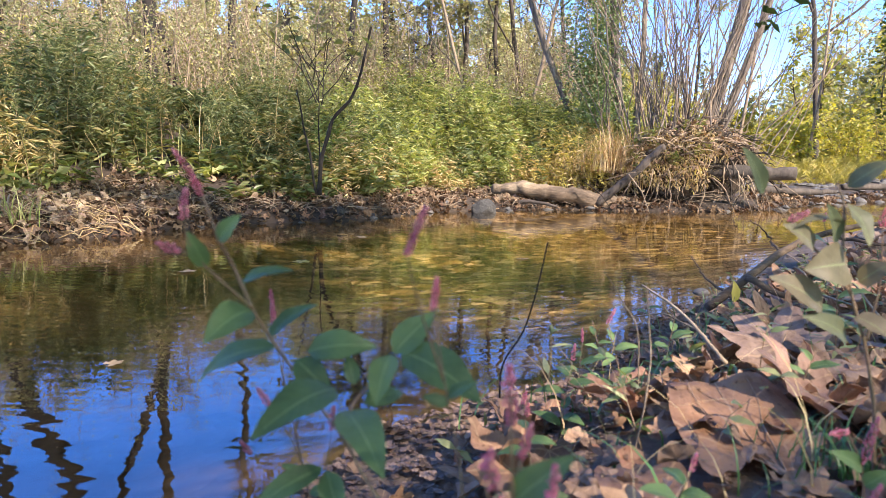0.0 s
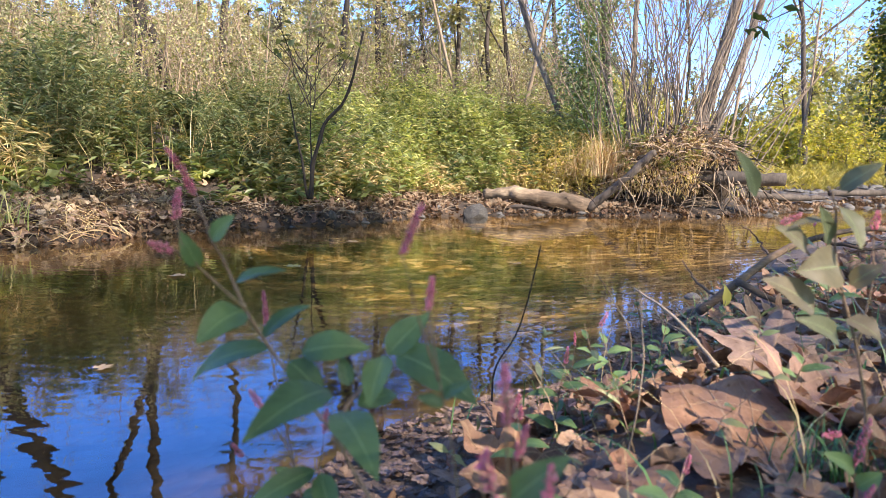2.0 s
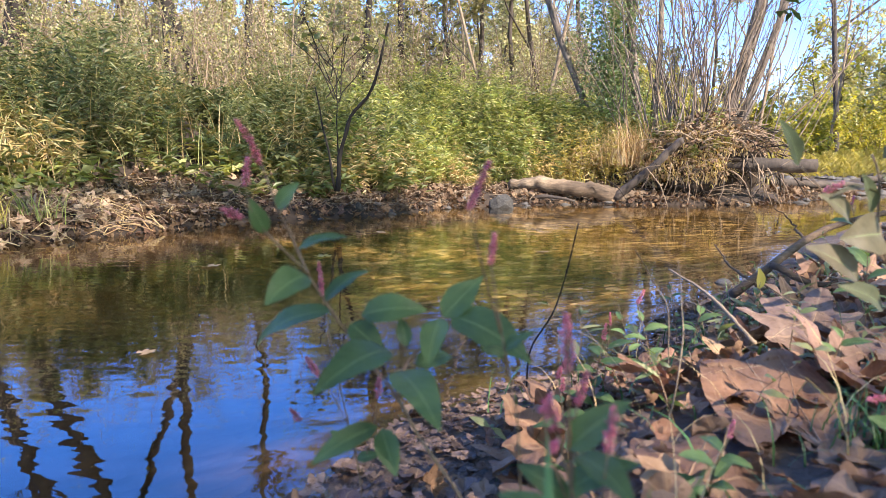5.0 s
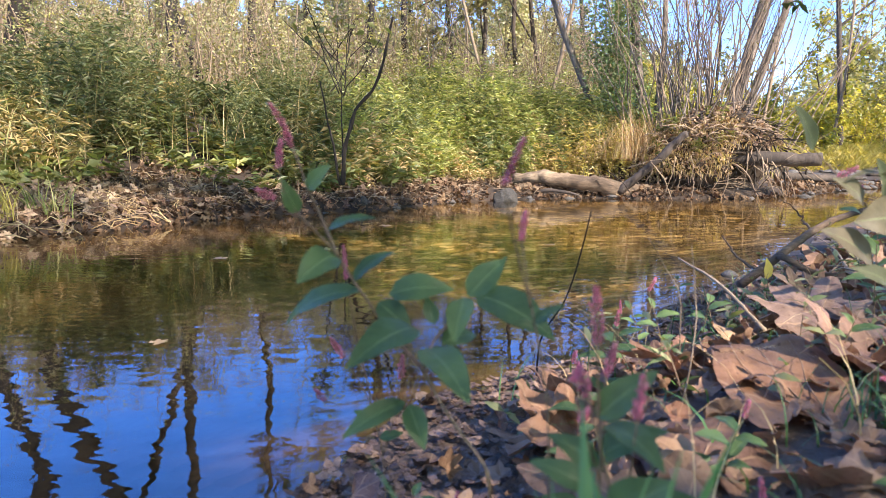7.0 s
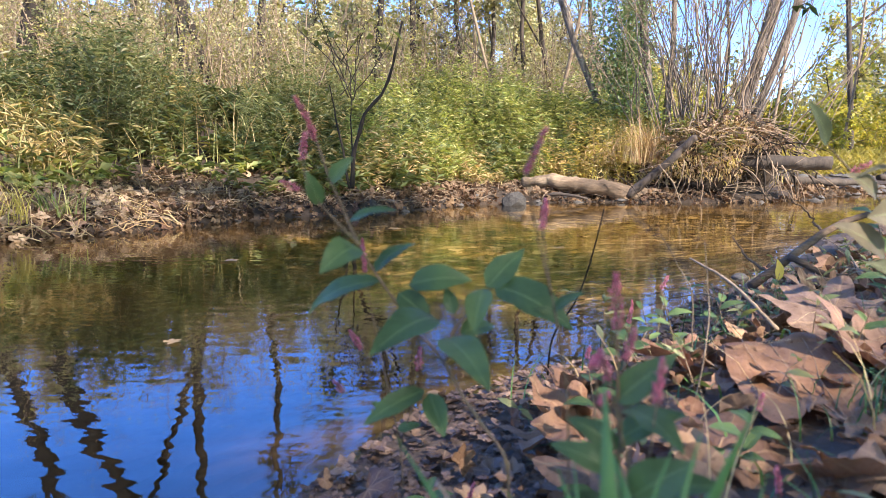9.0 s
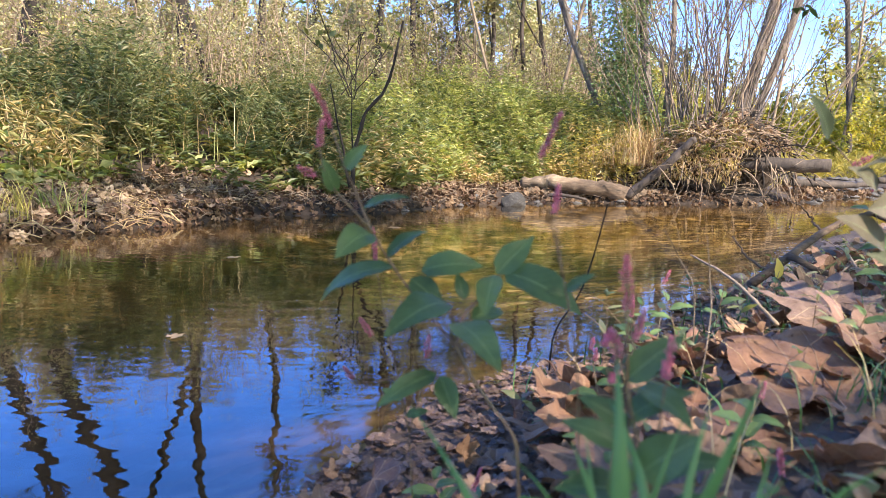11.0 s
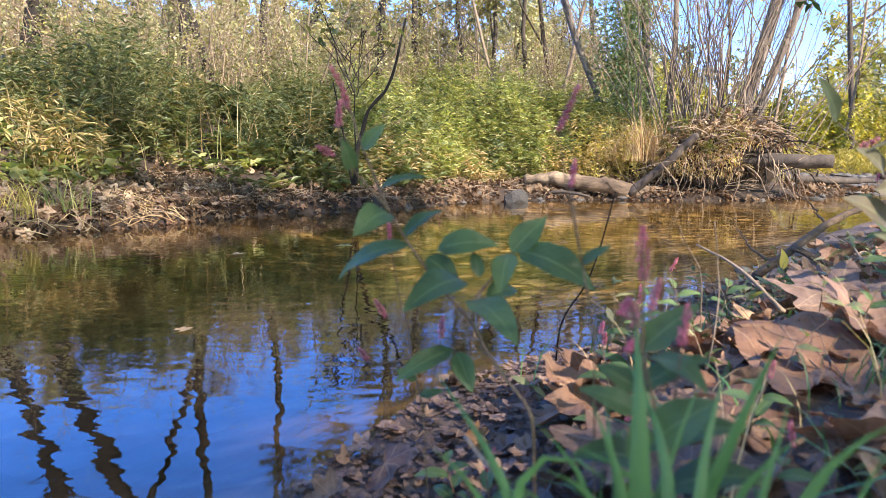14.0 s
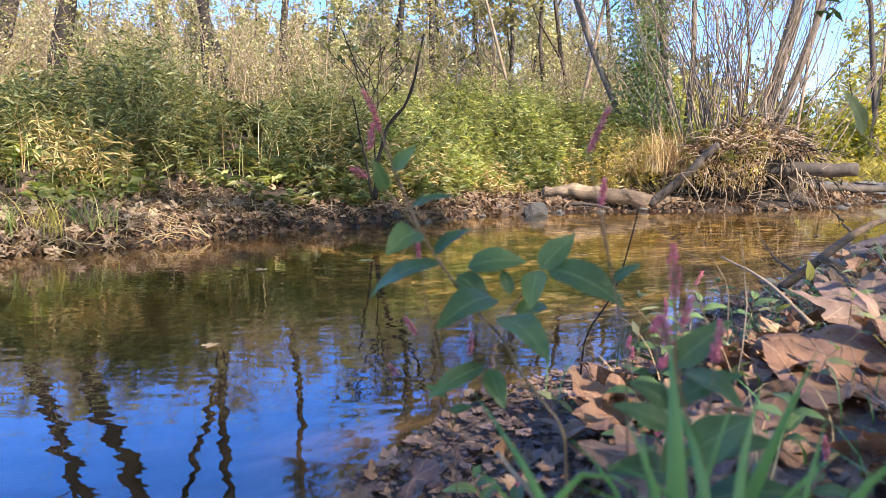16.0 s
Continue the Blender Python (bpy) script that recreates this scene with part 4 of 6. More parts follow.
# ---- trees ----
def branches(r, start, direction, length, radius, levels, spread_=0.55, kids=5, wob=0.05, rise=0.15, first=0.35):
    """A limb and its side branches: lists of (points, radii) by level."""
    out = [[] for _ in range(levels)]

    def go(p, d, ln, rad, lev):
        n = 9 if lev == 0 else 6
        t = np.linspace(0, 1, n)
        bend = r.normal(0, wob * ln, 3) + np.array([0, 0, rise * ln * (lev > 0)])
        pts = p + d * ln * t[:, None] + bend * (t ** 2)[:, None] + np.cumsum(r.normal(0, wob * ln * 0.16, (n, 3)), axis=0) * (t[:, None] > 0)
        rads = rad * (1 - 0.72 * t) if lev else rad * (1 - 0.6 * t)
        out[lev].append((pts, rads))
        if lev + 1 < levels:
            for k in range(kids + int(r.integers(0, 2))):
                u = r.uniform(first, 0.97)
                i = u * (n - 1)
                a = int(min(i, n - 2))
                at = pts[a] + (pts[a + 1] - pts[a]) * (i - a)
                tan = unit(pts[a + 1] - pts[a])
                nd = unit(tan + spread_ * 1.5 * unit(r.normal(0, 1, 3)))
                go(at, nd, ln * r.uniform(0.3, 0.55) * (1.15 - 0.5 * u), rads[a] * r.uniform(0.4, 0.6), lev + 1)
    go(np.asarray(start, float), unit(np.asarray(direction, float)), length, radius, 0)
    return out


def leaf_along(b, r, limbs, per, length, width, slot=0, scatter=0.05, low=0.2, shape=kites):
    """Leaves scattered along limbs."""
    if not limbs:
        return
    P = np.stack([p for p, _ in limbs])
    N, K = P.shape[0], P.shape[1]
    s = r.uniform(low, 1, (N, per)) * (K - 1.001)
    k = s.astype(int)
    f = (s - k)[..., None]
    n = np.arange(N)[:, None]
    at = (P[n, k] * (1 - f) + P[n, k + 1] * f).reshape(-1, 3) + r.normal(0, scatter, (N * per, 3))
    M = len(at)
    phi = r.uniform(0, 6.28, M)
    out = np.stack([np.cos(phi), np.sin(phi), r.normal(-0.1, 0.5, M)], 1)
    shape(b, at, out, r.normal(0, 1, (M, 3)) * 0.6 + np.array([0, 0, 1.0]), r.uniform(*length, M), r.uniform(*width, M), 0.15, slot)


def wood(b, limbs_by_level, sides=(9, 6, 4, 3)):
    for lev, limbs in enumerate(limbs_by_level):
        if limbs:
            tubes(b, np.stack([p for p, _ in limbs]), np.stack([q for _, q in limbs]), sides[min(lev, 3)])


def tree(name, at, direction, length, radius, label, seed, bark=BARK, leaf=THICKET, per=10, size=(0.05, 0.09), levels=4, kids=4, first=0.4, scatter=0.06, category="tree", spread_=0.55, rise=0.15):
    r = np.random.default_rng(seed)
    e = thing(name, at)
    limbs = branches(r, at, direction, length, radius, levels, spread_, kids, 0.05, rise, first)
    b = Build()
    wood(b, limbs[:1], (10,))
    part("trunk", b, bark, e)
    b = Build()
    wood(b, limbs[1:], (6, 4, 3))
    part("branchwork", b, bark, e)
    if per:
        b = Build()
        leaf_along(b, r, limbs[-1], per, size, (size[0] * 0.55, size[1] * 0.65), 0, scatter)
        if levels > 2:
            leaf_along(b, r, limbs[-2], per // 2, size, (size[0] * 0.55, size[1] * 0.65), 0, scatter)
        part("crown", b, leaf, e)
    return tagged(e, label, category)


def base_at(x, y):
    return (x, y, float(land(x, y)) - 0.05)


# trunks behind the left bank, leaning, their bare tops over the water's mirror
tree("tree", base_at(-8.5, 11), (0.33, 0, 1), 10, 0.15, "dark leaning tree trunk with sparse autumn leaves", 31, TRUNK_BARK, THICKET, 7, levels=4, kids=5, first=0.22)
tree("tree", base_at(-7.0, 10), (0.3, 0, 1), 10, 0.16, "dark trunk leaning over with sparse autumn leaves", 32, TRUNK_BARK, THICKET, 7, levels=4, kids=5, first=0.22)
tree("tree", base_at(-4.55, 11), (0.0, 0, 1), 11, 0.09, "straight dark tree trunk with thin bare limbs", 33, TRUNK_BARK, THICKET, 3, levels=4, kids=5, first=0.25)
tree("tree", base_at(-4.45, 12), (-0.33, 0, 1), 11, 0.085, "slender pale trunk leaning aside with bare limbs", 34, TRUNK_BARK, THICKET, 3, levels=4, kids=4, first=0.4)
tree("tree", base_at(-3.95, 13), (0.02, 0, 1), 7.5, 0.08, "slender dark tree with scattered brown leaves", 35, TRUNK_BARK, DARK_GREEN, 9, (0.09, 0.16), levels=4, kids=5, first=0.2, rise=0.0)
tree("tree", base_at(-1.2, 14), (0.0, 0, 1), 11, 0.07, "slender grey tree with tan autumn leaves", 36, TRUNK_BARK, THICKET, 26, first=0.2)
tree("tree", base_at(-2.4, 17), (0.05, 0, 1), 9, 0.065, "slender tree with a thin tan autumn crown", 37, BARK, THICKET, 12, first=0.3)
for k, (x, y, h) in enumerate(((-1.9, 14.6, 5.6), (-1.2, 15.6, 5.2), (-0.2, 15.4, 5.0), (0.45, 14.6, 5.6), (1.1, 15.2, 5.8), (1.75, 14.8, 5.6), (2.4, 15.4, 5.4))):
    tree("tree", base_at(x, y), (0.05 * math.sin(k * 2.1), 0, 1), h, 0.06, "slender tree with a loose tan crown behind the herbs", 120 + k, BARK, THICKET, 24, (0.08, 0.14), first=0.3, kids=5, scatter=0.14, spread_=0.7, rise=0.05)
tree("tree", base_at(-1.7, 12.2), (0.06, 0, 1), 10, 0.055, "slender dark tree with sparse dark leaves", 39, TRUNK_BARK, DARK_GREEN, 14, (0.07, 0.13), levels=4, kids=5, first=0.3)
# middle
tree("tree", base_at(2.0, 9.9), (-0.36, 0, 1), 6.5, 0.05, "leaning grey trunk wrapped in green vine leaves", 41, PALE_BARK, VINE, 3, (0.05, 0.09), first=0.12, kids=6)
tree("tree", base_at(2.4, 9.7), (-0.07, 0, 1), 7, 0.065, "upright grey trunk beside a leaning one", 42, PALE_BARK, THICKET, 3, first=0.3, kids=3)
tree("tree", base_at(2.7, 9.8), (0.02, 0.02, 1), 6, 0.045, "slender upright grey trunk in a clump", 43, PALE_BARK, THICKET, 3, first=0.3, kids=3)
tree("tree", (3.15, 8.7, 0.6), (0.26, 0, 1), 6.5, 0.08, "leaning brown trunk growing from the root mound", 44, PALE_BARK, THICKET, 3, first=0.3, kids=3)
tree("tree", (3.32, 8.75, 0.6), (0.31, 0.05, 1), 6.5, 0.05, "pale leaning trunk growing from the root mound", 45, PALE_BARK, THICKET, 3, first=0.3, kids=3)
# far right
tree("tree", base_at(12.9, 24), (-0.04, 0, 1), 15, 0.1, "tall slender tree against bright sky", 51, BARK, DARK_GREEN, 6, (0.09, 0.16), first=0.3)
tree("tree", base_at(12.1, 18.3), (0.0, 0, 1), 5.6, 0.12, "broad tree with dark green and yellow leaves", 52, BARK, DARK_GREEN, 34, (0.1, 0.2), first=0.05, scatter=0.3, kids=5)
tree("tree", base_at(18.5, 29), (0.0, 0, 1), 12, 0.2, "broad dark green tree behind yellow bushes", 53, BARK, DARK_GREEN, 30, (0.1, 0.2), first=0.1, scatter=0.25, kids=5)
tree("tree", base_at(12, 34), (0.05, 0, 1), 10, 0.1, "hazy distant tree with thin yellow crown", 54, BARK, WOODS, 18, (0.1, 0.2), first=0.2, scatter=0.2)

tree("tree", base_at(11, 21), (0.05, 0, 1), 9, 0.045, "slender young tree with thin yellow leaves", 57, TWIG, YELLOW, 8, (0.06, 0.12), first=0.2)
tree("tree", base_at(1.2, 11), (0.25, 0, 1), 6, 0.035, "thin leaning tree with pale twigs", 58, TWIG, THICKET, 5, (0.05, 0.08), first=0.2, kids=5)
tree("tree", base_at(0.6, 11.5), (-0.3, 0, 1), 6, 0.03, "thin leaning tree with pale twigs", 59, TWIG, THICKET, 6, (0.05, 0.08), first=0.2, kids=5)
tree("tree", base_at(4.6, 11), (0.1, 0, 1), 6, 0.028, "thin upright tree with pale twigs", 60, TWIG, THICKET, 4, (0.05, 0.08), first=0.2, kids=5)


def stem_clump():
    """Thin upright shoots that fan out from the mound's top."""
    r = np.random.default_rng(61)
    e = thing("willow_clump", (2.9, 8.55, 0.9))
    for k in range(125):
        x0, y0 = 2.88 + r.normal(0, 0.38), 8.55 + r.normal(0, 0.3)
        z0 = 1.0 - 0.35 * (x0 - 2.88) ** 2
        ln = r.uniform(0.9, 4.2)
        d = unit(np.array([(x0 - 2.88) * 0.35 + r.normal(0.02, 0.26), r.normal(0, 0.2), 1.0]))
        limbs = branches(r, (x0, y0, z0 - 0.2), d, ln, r.uniform(0.0035, 0.0125), 2, 0.5, 4, 0.085, 0.3, 0.3)
        b = Build()
        wood(b, limbs[:1], (5,))
        shoot = part("shoot", b, PALE_BARK if k % 2 else TWIG, e)
        for q in limbs[1]:
            b = Build()
            wood(b, [[q]], (3,))
            ob = new("twig", b.mesh("twig", [PALE_BARK if k % 2 else TWIG]))
            ob.parent = shoot
    b = Build()
    r2 = np.random.default_rng(62)
    P = [(np.linspace((3.0 + r2.normal(0, 0.5), 8.6, 1.2), (3.1 + r2.normal(0, 0.9), 8.6 + r2.normal(0, 0.4), r2.uniform(2, 4)), 6), None) for _ in range(60)]
    leaf_along(b, r2, P, 7, (0.04, 0.08), (0.012, 0.025), 0, 0.05)
    part("foliage", b, BROAD, e)
    return tagged(e, "dense clump of thin bare upright shoots", "shrub")


stem_clump()


def vine():
    """Leafy vine round the leaning trunk."""
    r = np.random.default_rng(65)
    e = thing("vine", (2.12, 9.75, 0.9))
    for k in range(7):
        b = Build()
        q = [np.array([2.12, 9.72, 0.85]) + np.array([-0.1, 0, 1]) * t + np.array([r.normal(0.1, 0.2), r.normal(-0.15, 0.08), r.normal(0, 0.12)]) for t in (0, 0.5, 1.0, 1.6, 2.2)]
        line = bow(q, 14, r, 0.02)
        tube(b, line, np.linspace(0.004, 0.002, 14), 4)
        part("runner", b, TWIG, e)
        b = Build()
        leaf_along(b, r, [(line, None)], 900, (0.035, 0.065), (0.022, 0.042), 0, 0.17, 0.05)
        part("foliage", b, VINE, e)
    return tagged(e, "dense green leafy vine climbing a leaning trunk", "vine")


vine()


def sapling():
    """The dark forked stem at the foot of the far bank."""
    r = np.random.default_rng(71)
    e = thing("sapling", (-0.93, 5.65, 0.25))
    b = Build()
    tube(b, bow([(-0.93, 5.62, 0.22), (-0.91, 5.6, 0.5), (-0.82, 5.6, 0.82), (-0.66, 5.6, 0.98), (-0.58, 5.6, 1.2), (-0.515, 5.6, 1.52)], 22, r, 0.009), np.linspace(0.019, 0.008, 22) * (1 + 0.15 * np.sin(np.arange(22) * 1.9)), 8)
    part("stem", b, DARK_BARK, e)
    b = Build()
    tube(b, bow([(-0.95, 5.62, 0.22), (-1.0, 5.58, 0.55), (-1.045, 5.57, 0.8), (-1.08, 5.57, 1.03)], 14, r, 0.008), np.linspace(0.012, 0.005, 14), 7)
    part("stem", b, DARK_BARK, e)
    b = Build()
    tube(b, bow([(-0.92, 5.64, 0.25), (-0.95, 5.7, 0.7), (-0.93, 5.72, 1.2)], 12, r, 0.01), np.linspace(0.008, 0.003, 12), 6)
    part("stem", b, DARK_BARK, e)
    for k in range(12):
        s = np.array([-0.94 + r.normal(0, 0.06), 5.7, r.uniform(0.9, 1.25)])
        b = Build()
        limbs = branches(r, s, (r.normal(0, 0.6), r.normal(0, 0.3), 1), r.uniform(0.35, 0.75), 0.005, 2, 0.6, 3, 0.08)
        wood(b, limbs, (4, 3))
        part("twig", b, DARK_BARK, e)
        b = Build()
        leaf_along(b, r, limbs[1], 1, (0.06, 0.11), (0.035, 0.06), 0, 0.02)
        part("foliage", b, BROAD, e)
    return tagged(e, "thin dark forked sapling with few leaves at the bank's foot", "sapling")


sapling()

# ---- herbs and grass on the far bank ----
rng = np.random.default_rng(81)


def mound_free(x, y, d):
    return np.hypot((x - 2.85) / 1.0, (y - 8.38) / 0.9) > 1.0


def herbs(name, n, box, lo, hi, height, lean, count, length, width, mat, label, shape=kites, keep=None, rise=0.5, stem=0.003, droop=0.2):
    spots, d = spread(rng, n, *box, lo, hi, None, keep or mound_free)
    b = Build()
    h = rng.uniform(*height, len(spots)) * np.interp(d, [lo, lo + 0.7], [0.55, 1])
    sprigs(b, rng, spots, h, rng.uniform(*lean, len(spots)), count, length, width, stem, shape, 0.1, rise, (0, 1), droop)
    tagged(part(name, b, [HERB_STEM, mat]), label, "wild plants", kind="stuff")


def sward(name, n, box, lo, hi, height, lean, width, mat, label, keep=None):
    spots, d = spread(rng, n, *box, lo, hi, None, keep or mound_free)
    b = Build()
    blades(b, rng, spots, rng.uniform(*height, len(spots)), rng.uniform(*lean, len(spots)), rng.uniform(*width, len(spots)), 0, 5)
    tagged(part(name, b, [mat]), label, "grass", kind="stuff")


LEFT = (-6.5, -0.6, 2.2, 11)
MID = (-1.2, 3.0, 5.5, 12)


def clumps(name, n, stems, box, lo, hi, height, lean, count, length, width, mat, label, rise=0.4, stem=0.003, droop=0.2, radius=0.13, twist=0.7, shape=kites):
    """Herbs that grow in patches: each patch of one height, with gaps between the patches."""
    spots, d = spread(rng, n, *box, lo, hi, None, mound_free)
    tall = rng.uniform(*height, len(spots)) * np.interp(d, [lo, lo + 0.8], [0.6, 1]) * (0.85 + 0.3 * np.sin(2.1 * spots[:, 0] + 1.3 * spots[:, 1]))
    P = np.repeat(spots, stems, axis=0)
    P[:, :2] += rng.normal(0, radius, (len(P), 2))
    P[:, 2] = land(P[:, 0], P[:, 1])
    keep = to_line(P[:, 0], P[:, 1], FAR_SHORE) > 0.12
    h = (np.repeat(tall, stems) * rng.uniform(0.7, 1.1, len(P)))[keep]
    P = P[keep]
    b = Build()
    sprigs(b, rng, P, h, rng.uniform(*lean, len(P)), count, length, width, stem, shape, 0.12, rise, (0, 1), droop, twist)
    tagged(part(name, b, [HERB_STEM, mat]), label, "wild plants", kind="stuff")


clumps("tall_herbs", 330, 9, LEFT, 1.25, 4.6, (0.4, 0.95), (0.05, 0.5), 32, (0.04, 0.12), (0.012, 0.03), DUSKY, "dense dusky green tall herbs covering the bank")
clumps("low_herbs", 330, 6, (-6.5, -2.0, 2.2, 11), 0.95, 2.4, (0.15, 0.45), (0.1, 0.9), 16, (0.06, 0.14), (0.018, 0.042), BROAD, "low broad-leaved herbs hanging over the leaf litter", rise=0.2)
clumps("waterside_herbs", 190, 6, (-2.0, -0.5, 3.5, 9), 0.4, 2.2, (0.22, 0.55), (0.1, 0.7), 16, (0.06, 0.14), (0.02, 0.046), BROAD, "low broad-leaved herbs reaching down to the waterline", rise=0.15)
clumps("yellow_green_herbs", 46, 5, (-5.0, -2.0, 2.2, 7), 0.85, 1.7, (0.14, 0.34), (0.2, 0.9), 12, (0.08, 0.15), (0.04, 0.075), FRESH, "sunlit yellow-green broad-leaved herbs on the bank", rise=0.2)
clumps("feathery_herbs", 260, 9, LEFT, 1.0, 4.6, (0.45, 1.0), (0.05, 0.5), 60, (0.025, 0.07), (0.005, 0.011), SAGE, "soft grey-green fine-leaved herbs among taller ones", rise=0.7)
clumps("withered_herbs", 38, 8, LEFT, 0.6, 4, (0.4, 1.0), (0.1, 0.6), 26, (0.06, 0.12), (0.01, 0.02), WITHERED, "withered tan herbs among green ones", rise=0.0)
clumps("green_herbs", 430, 10, MID, 0.85, 4.2, (0.45, 1.0), (0.05, 0.4), 40, (0.05, 0.1), (0.009, 0.018), FRESH, "dense bright green leafy herbs behind the water")
clumps("golden_herbs", 95, 9, (1.3, 2.7, 7.5, 10.2), 0.6, 2.6, (0.25, 0.75), (0.1, 0.6), 38, (0.04, 0.08), (0.008, 0.016), GOLD, "sunlit golden herbs behind the fallen log")
clumps("grey_green_herbs", 170, 9, MID, 0.8, 4.2, (0.5, 1.0), (0.05, 0.4), 36, (0.06, 0.12), (0.012, 0.022), SAGE, "grey-green tall herbs in patches")
clumps("yellowing_herbs", 230, 8, MID, 1.0, 4.5, (0.7, 1.3), (0.05, 0.35), 34, (0.06, 0.1), (0.014, 0.026), FRESH, "yellowing tall herbs with thin stems")
clumps("withered_undergrowth", 210, 8, MID, 0.4, 3, (0.25, 0.7), (0.2, 0.8), 20, (0.05, 0.1), (0.008, 0.016), STRAW, "withered tan undergrowth near the waterline", rise=0.0)
sward("dry_grass", 1700, (-6.5, 3.0, 2.2, 12), 1.0, 4.5, (0.4, 1.0), (0.3, 1.1), (0.005, 0.01), STRAW, "dry straw-coloured grass arching among herbs")
sward("green_grass", 1500, (-6.5, 3.0, 2.2, 12), 0.85, 4.2, (0.3, 0.8), (0.3, 1.1), (0.005, 0.011), FRESH, "green grass blades among herbs")
sward("bank_straw", 2300, (-5.2, -1.6, 1.2, 5.8), 0.03, 1.0, (0.08, 0.26), (1.3, 3.0), (0.004, 0.008), STRAW, "pale straw lying flat over the leaf litter")
sward("waterside_grass", 2400, (0.9, 4.2, 6.2, 9.5), 0.45, 1.5, (0.15, 0.6), (0.4, 1.3), (0.004, 0.008), GOLD, "golden dry grass hanging above the waterline")


def tuft(x, y, z, n, height, lean, wide, mat, label, seed, spread_=0.08, category="grass tuft", width=(0.004, 0.008)):
    r = np.random.default_rng(seed)
    b = Build()
    base = np.stack([r.normal(x, spread_, n), r.normal(y, spread_, n), np.full(n, z)], 1)
    blades(b, r, base, r.uniform(*height, n), r.uniform(*lean, n), r.uniform(*width, n), 0, 6)
    return tagged(part("grass_tuft", b, [mat]), label, category)


tuft(-2.95, 4.95, float(land(-2.95, 4.95)), 75, (0.35, 0.7), (0.6, 1.7), 0.01, STRAW, "bleached straw grass tuft drooping on the bank", 1, 0.13)
tuft(-3.75, 5.5, float(land(-3.75, 5.5)), 80, (0.3, 0.6), (0.4, 1.1), 0.01, STRAW, "bleached straw grass tuft drooping on the bank", 2, 0.12)
tuft(1.9, 8.25, 0.42, 240, (0.3, 0.8), (0.3, 0.9), 0.01, STRAW, "pale straw grass tuft beside the mound", 4, 0.16)
tuft(2.05, 8.1, 0.4, 150, (0.35, 0.85), (0.3, 1.3), 0.01, RUST, "tall reddish dry grass tuft beside the mound", 3, 0.15)
r = np.random.default_rng(84)
for name, n, lo, hi, mat, label in (("mound_grass", 120, 0.08, 0.5, GOLD, "golden dry grass drooping down the mound's face"), ("mound_straw", 1250, 0.1, 0.75, STRAW, "pale straw grass drooping down the mound's face")):
    P = np.array(over_hollow([mound_spot(r.uniform(-1.05, 0.25) if k % 6 else r.uniform(-1, 0.95), r.uniform(lo, hi)) for k in range(n)])) + np.array([0, -0.02, 0])
    n = len(P)
    b = Build()
    blades(b, r, P, r.uniform(0.05, 0.22, n), r.uniform(0.5, 2.6, n), r.uniform(0.004, 0.009, n), 0, 5)
    tagged(part(name, b, [mat]), label, "grass", kind="stuff")
for k in range(7):
    x = -3.9 + k * 0.26 + 0.1 * math.sin(k * 5)
    y = float(np.interp(x, FAR_SHORE[:, 0], FAR_SHORE[:, 1])) + 0.25 + 0.2 * math.sin(k * 3.1) ** 2
    tuft(x, y, float(land(x, y)), 55, (0.12, 0.4), (0.4, 1.2), 0.006, GOLD if k % 2 else FRESH, "small yellow-green grass tuft in the leaf litter", 20 + k, 0.06)

# thicket and woods behind
def wild(name, n, box, lo, hi, height, stems, twigs, per, length, width, thick, mats, label, category="bushes", keep=mound_free, **kw):
    spots, d = spread(rng, n, *box, lo, hi, None, keep)
    b = Build()
    bushes(b, rng, spots, rng.uniform(*height, len(spots)), stems, twigs, per, length, width, thick, **kw)
    tagged(part(name, b, mats), label, category, kind="stuff")


wild("bare_saplings", 190, (-12, 3, 9.0, 19), 3.4, 11, (1.6, 3.2), 4, 18, 2, (0.04, 0.06), (0.025, 0.04), 0.012, [TWIG, THICKET], "thin bare twiggy saplings behind the bank", "saplings", flare=0.3, low=0.25)
wild("thicket", 340, (-15, 4.4, 7, 20), 3.4, 11, (0.9, 1.95), 6, 13, 7, (0.03, 0.06), (0.018, 0.036), 0.008, [TWIG, THICKET], "bright tan and yellow autumn thicket behind the bank", flare=0.8)
herbs("field_grass", 5200, (4.6, 24, 9.5, 30), 2.0, 18, (0.2, 0.5), (0.1, 0.6), 12, (0.1, 0.25), (0.012, 0.03), GOLD, "sunlit golden-green field grass", rise=1.3)
wild("yellow_bushes", 190, (6.5, 27, 14, 34), 5.0, 20, (1.0, 2.7), 5, 9, 16, (0.08, 0.18), (0.05, 0.1), 0.01, [TWIG, YELLOW], "bright yellow-green sunlit bushes")
wild("far_woods", 620, (-50, 60, 26, 75), 15, 75, (3, 6.5), 1, 28, 34, (0.12, 0.24), (0.08, 0.16), 0.07, [BARK, WOODS], "distant hazy autumn woodland on a slope", "woods", flare=0.15, low=0.15)
spots, d = spread(rng, 330, -40, 12, 17, 46, 8, 45, None, lambda x, y, d: (x < 0.17 * y) & (x > -0.95 * y))
reach = np.hypot(spots[:, 0], spots[:, 1])
rise = np.interp(spots[:, 0] / spots[:, 1], [-0.9, -0.32, -0.2, -0.13, -0.1, 0.0, 0.04, 0.17], [0.2, 0.22, 0.31, 0.34, 0.16, 0.16, 0.34, 0.28]) * rng.uniform(0.72, 1.0, len(spots))
b = Build()
bushes(b, rng, spots, np.maximum(1.5, (rise * reach + 0.4 - spots[:, 2]) * 0.85), 1, 30, 40, (0.08, 0.17), (0.05, 0.11), 0.05, flare=0.12, low=0.2, reach=0.3)
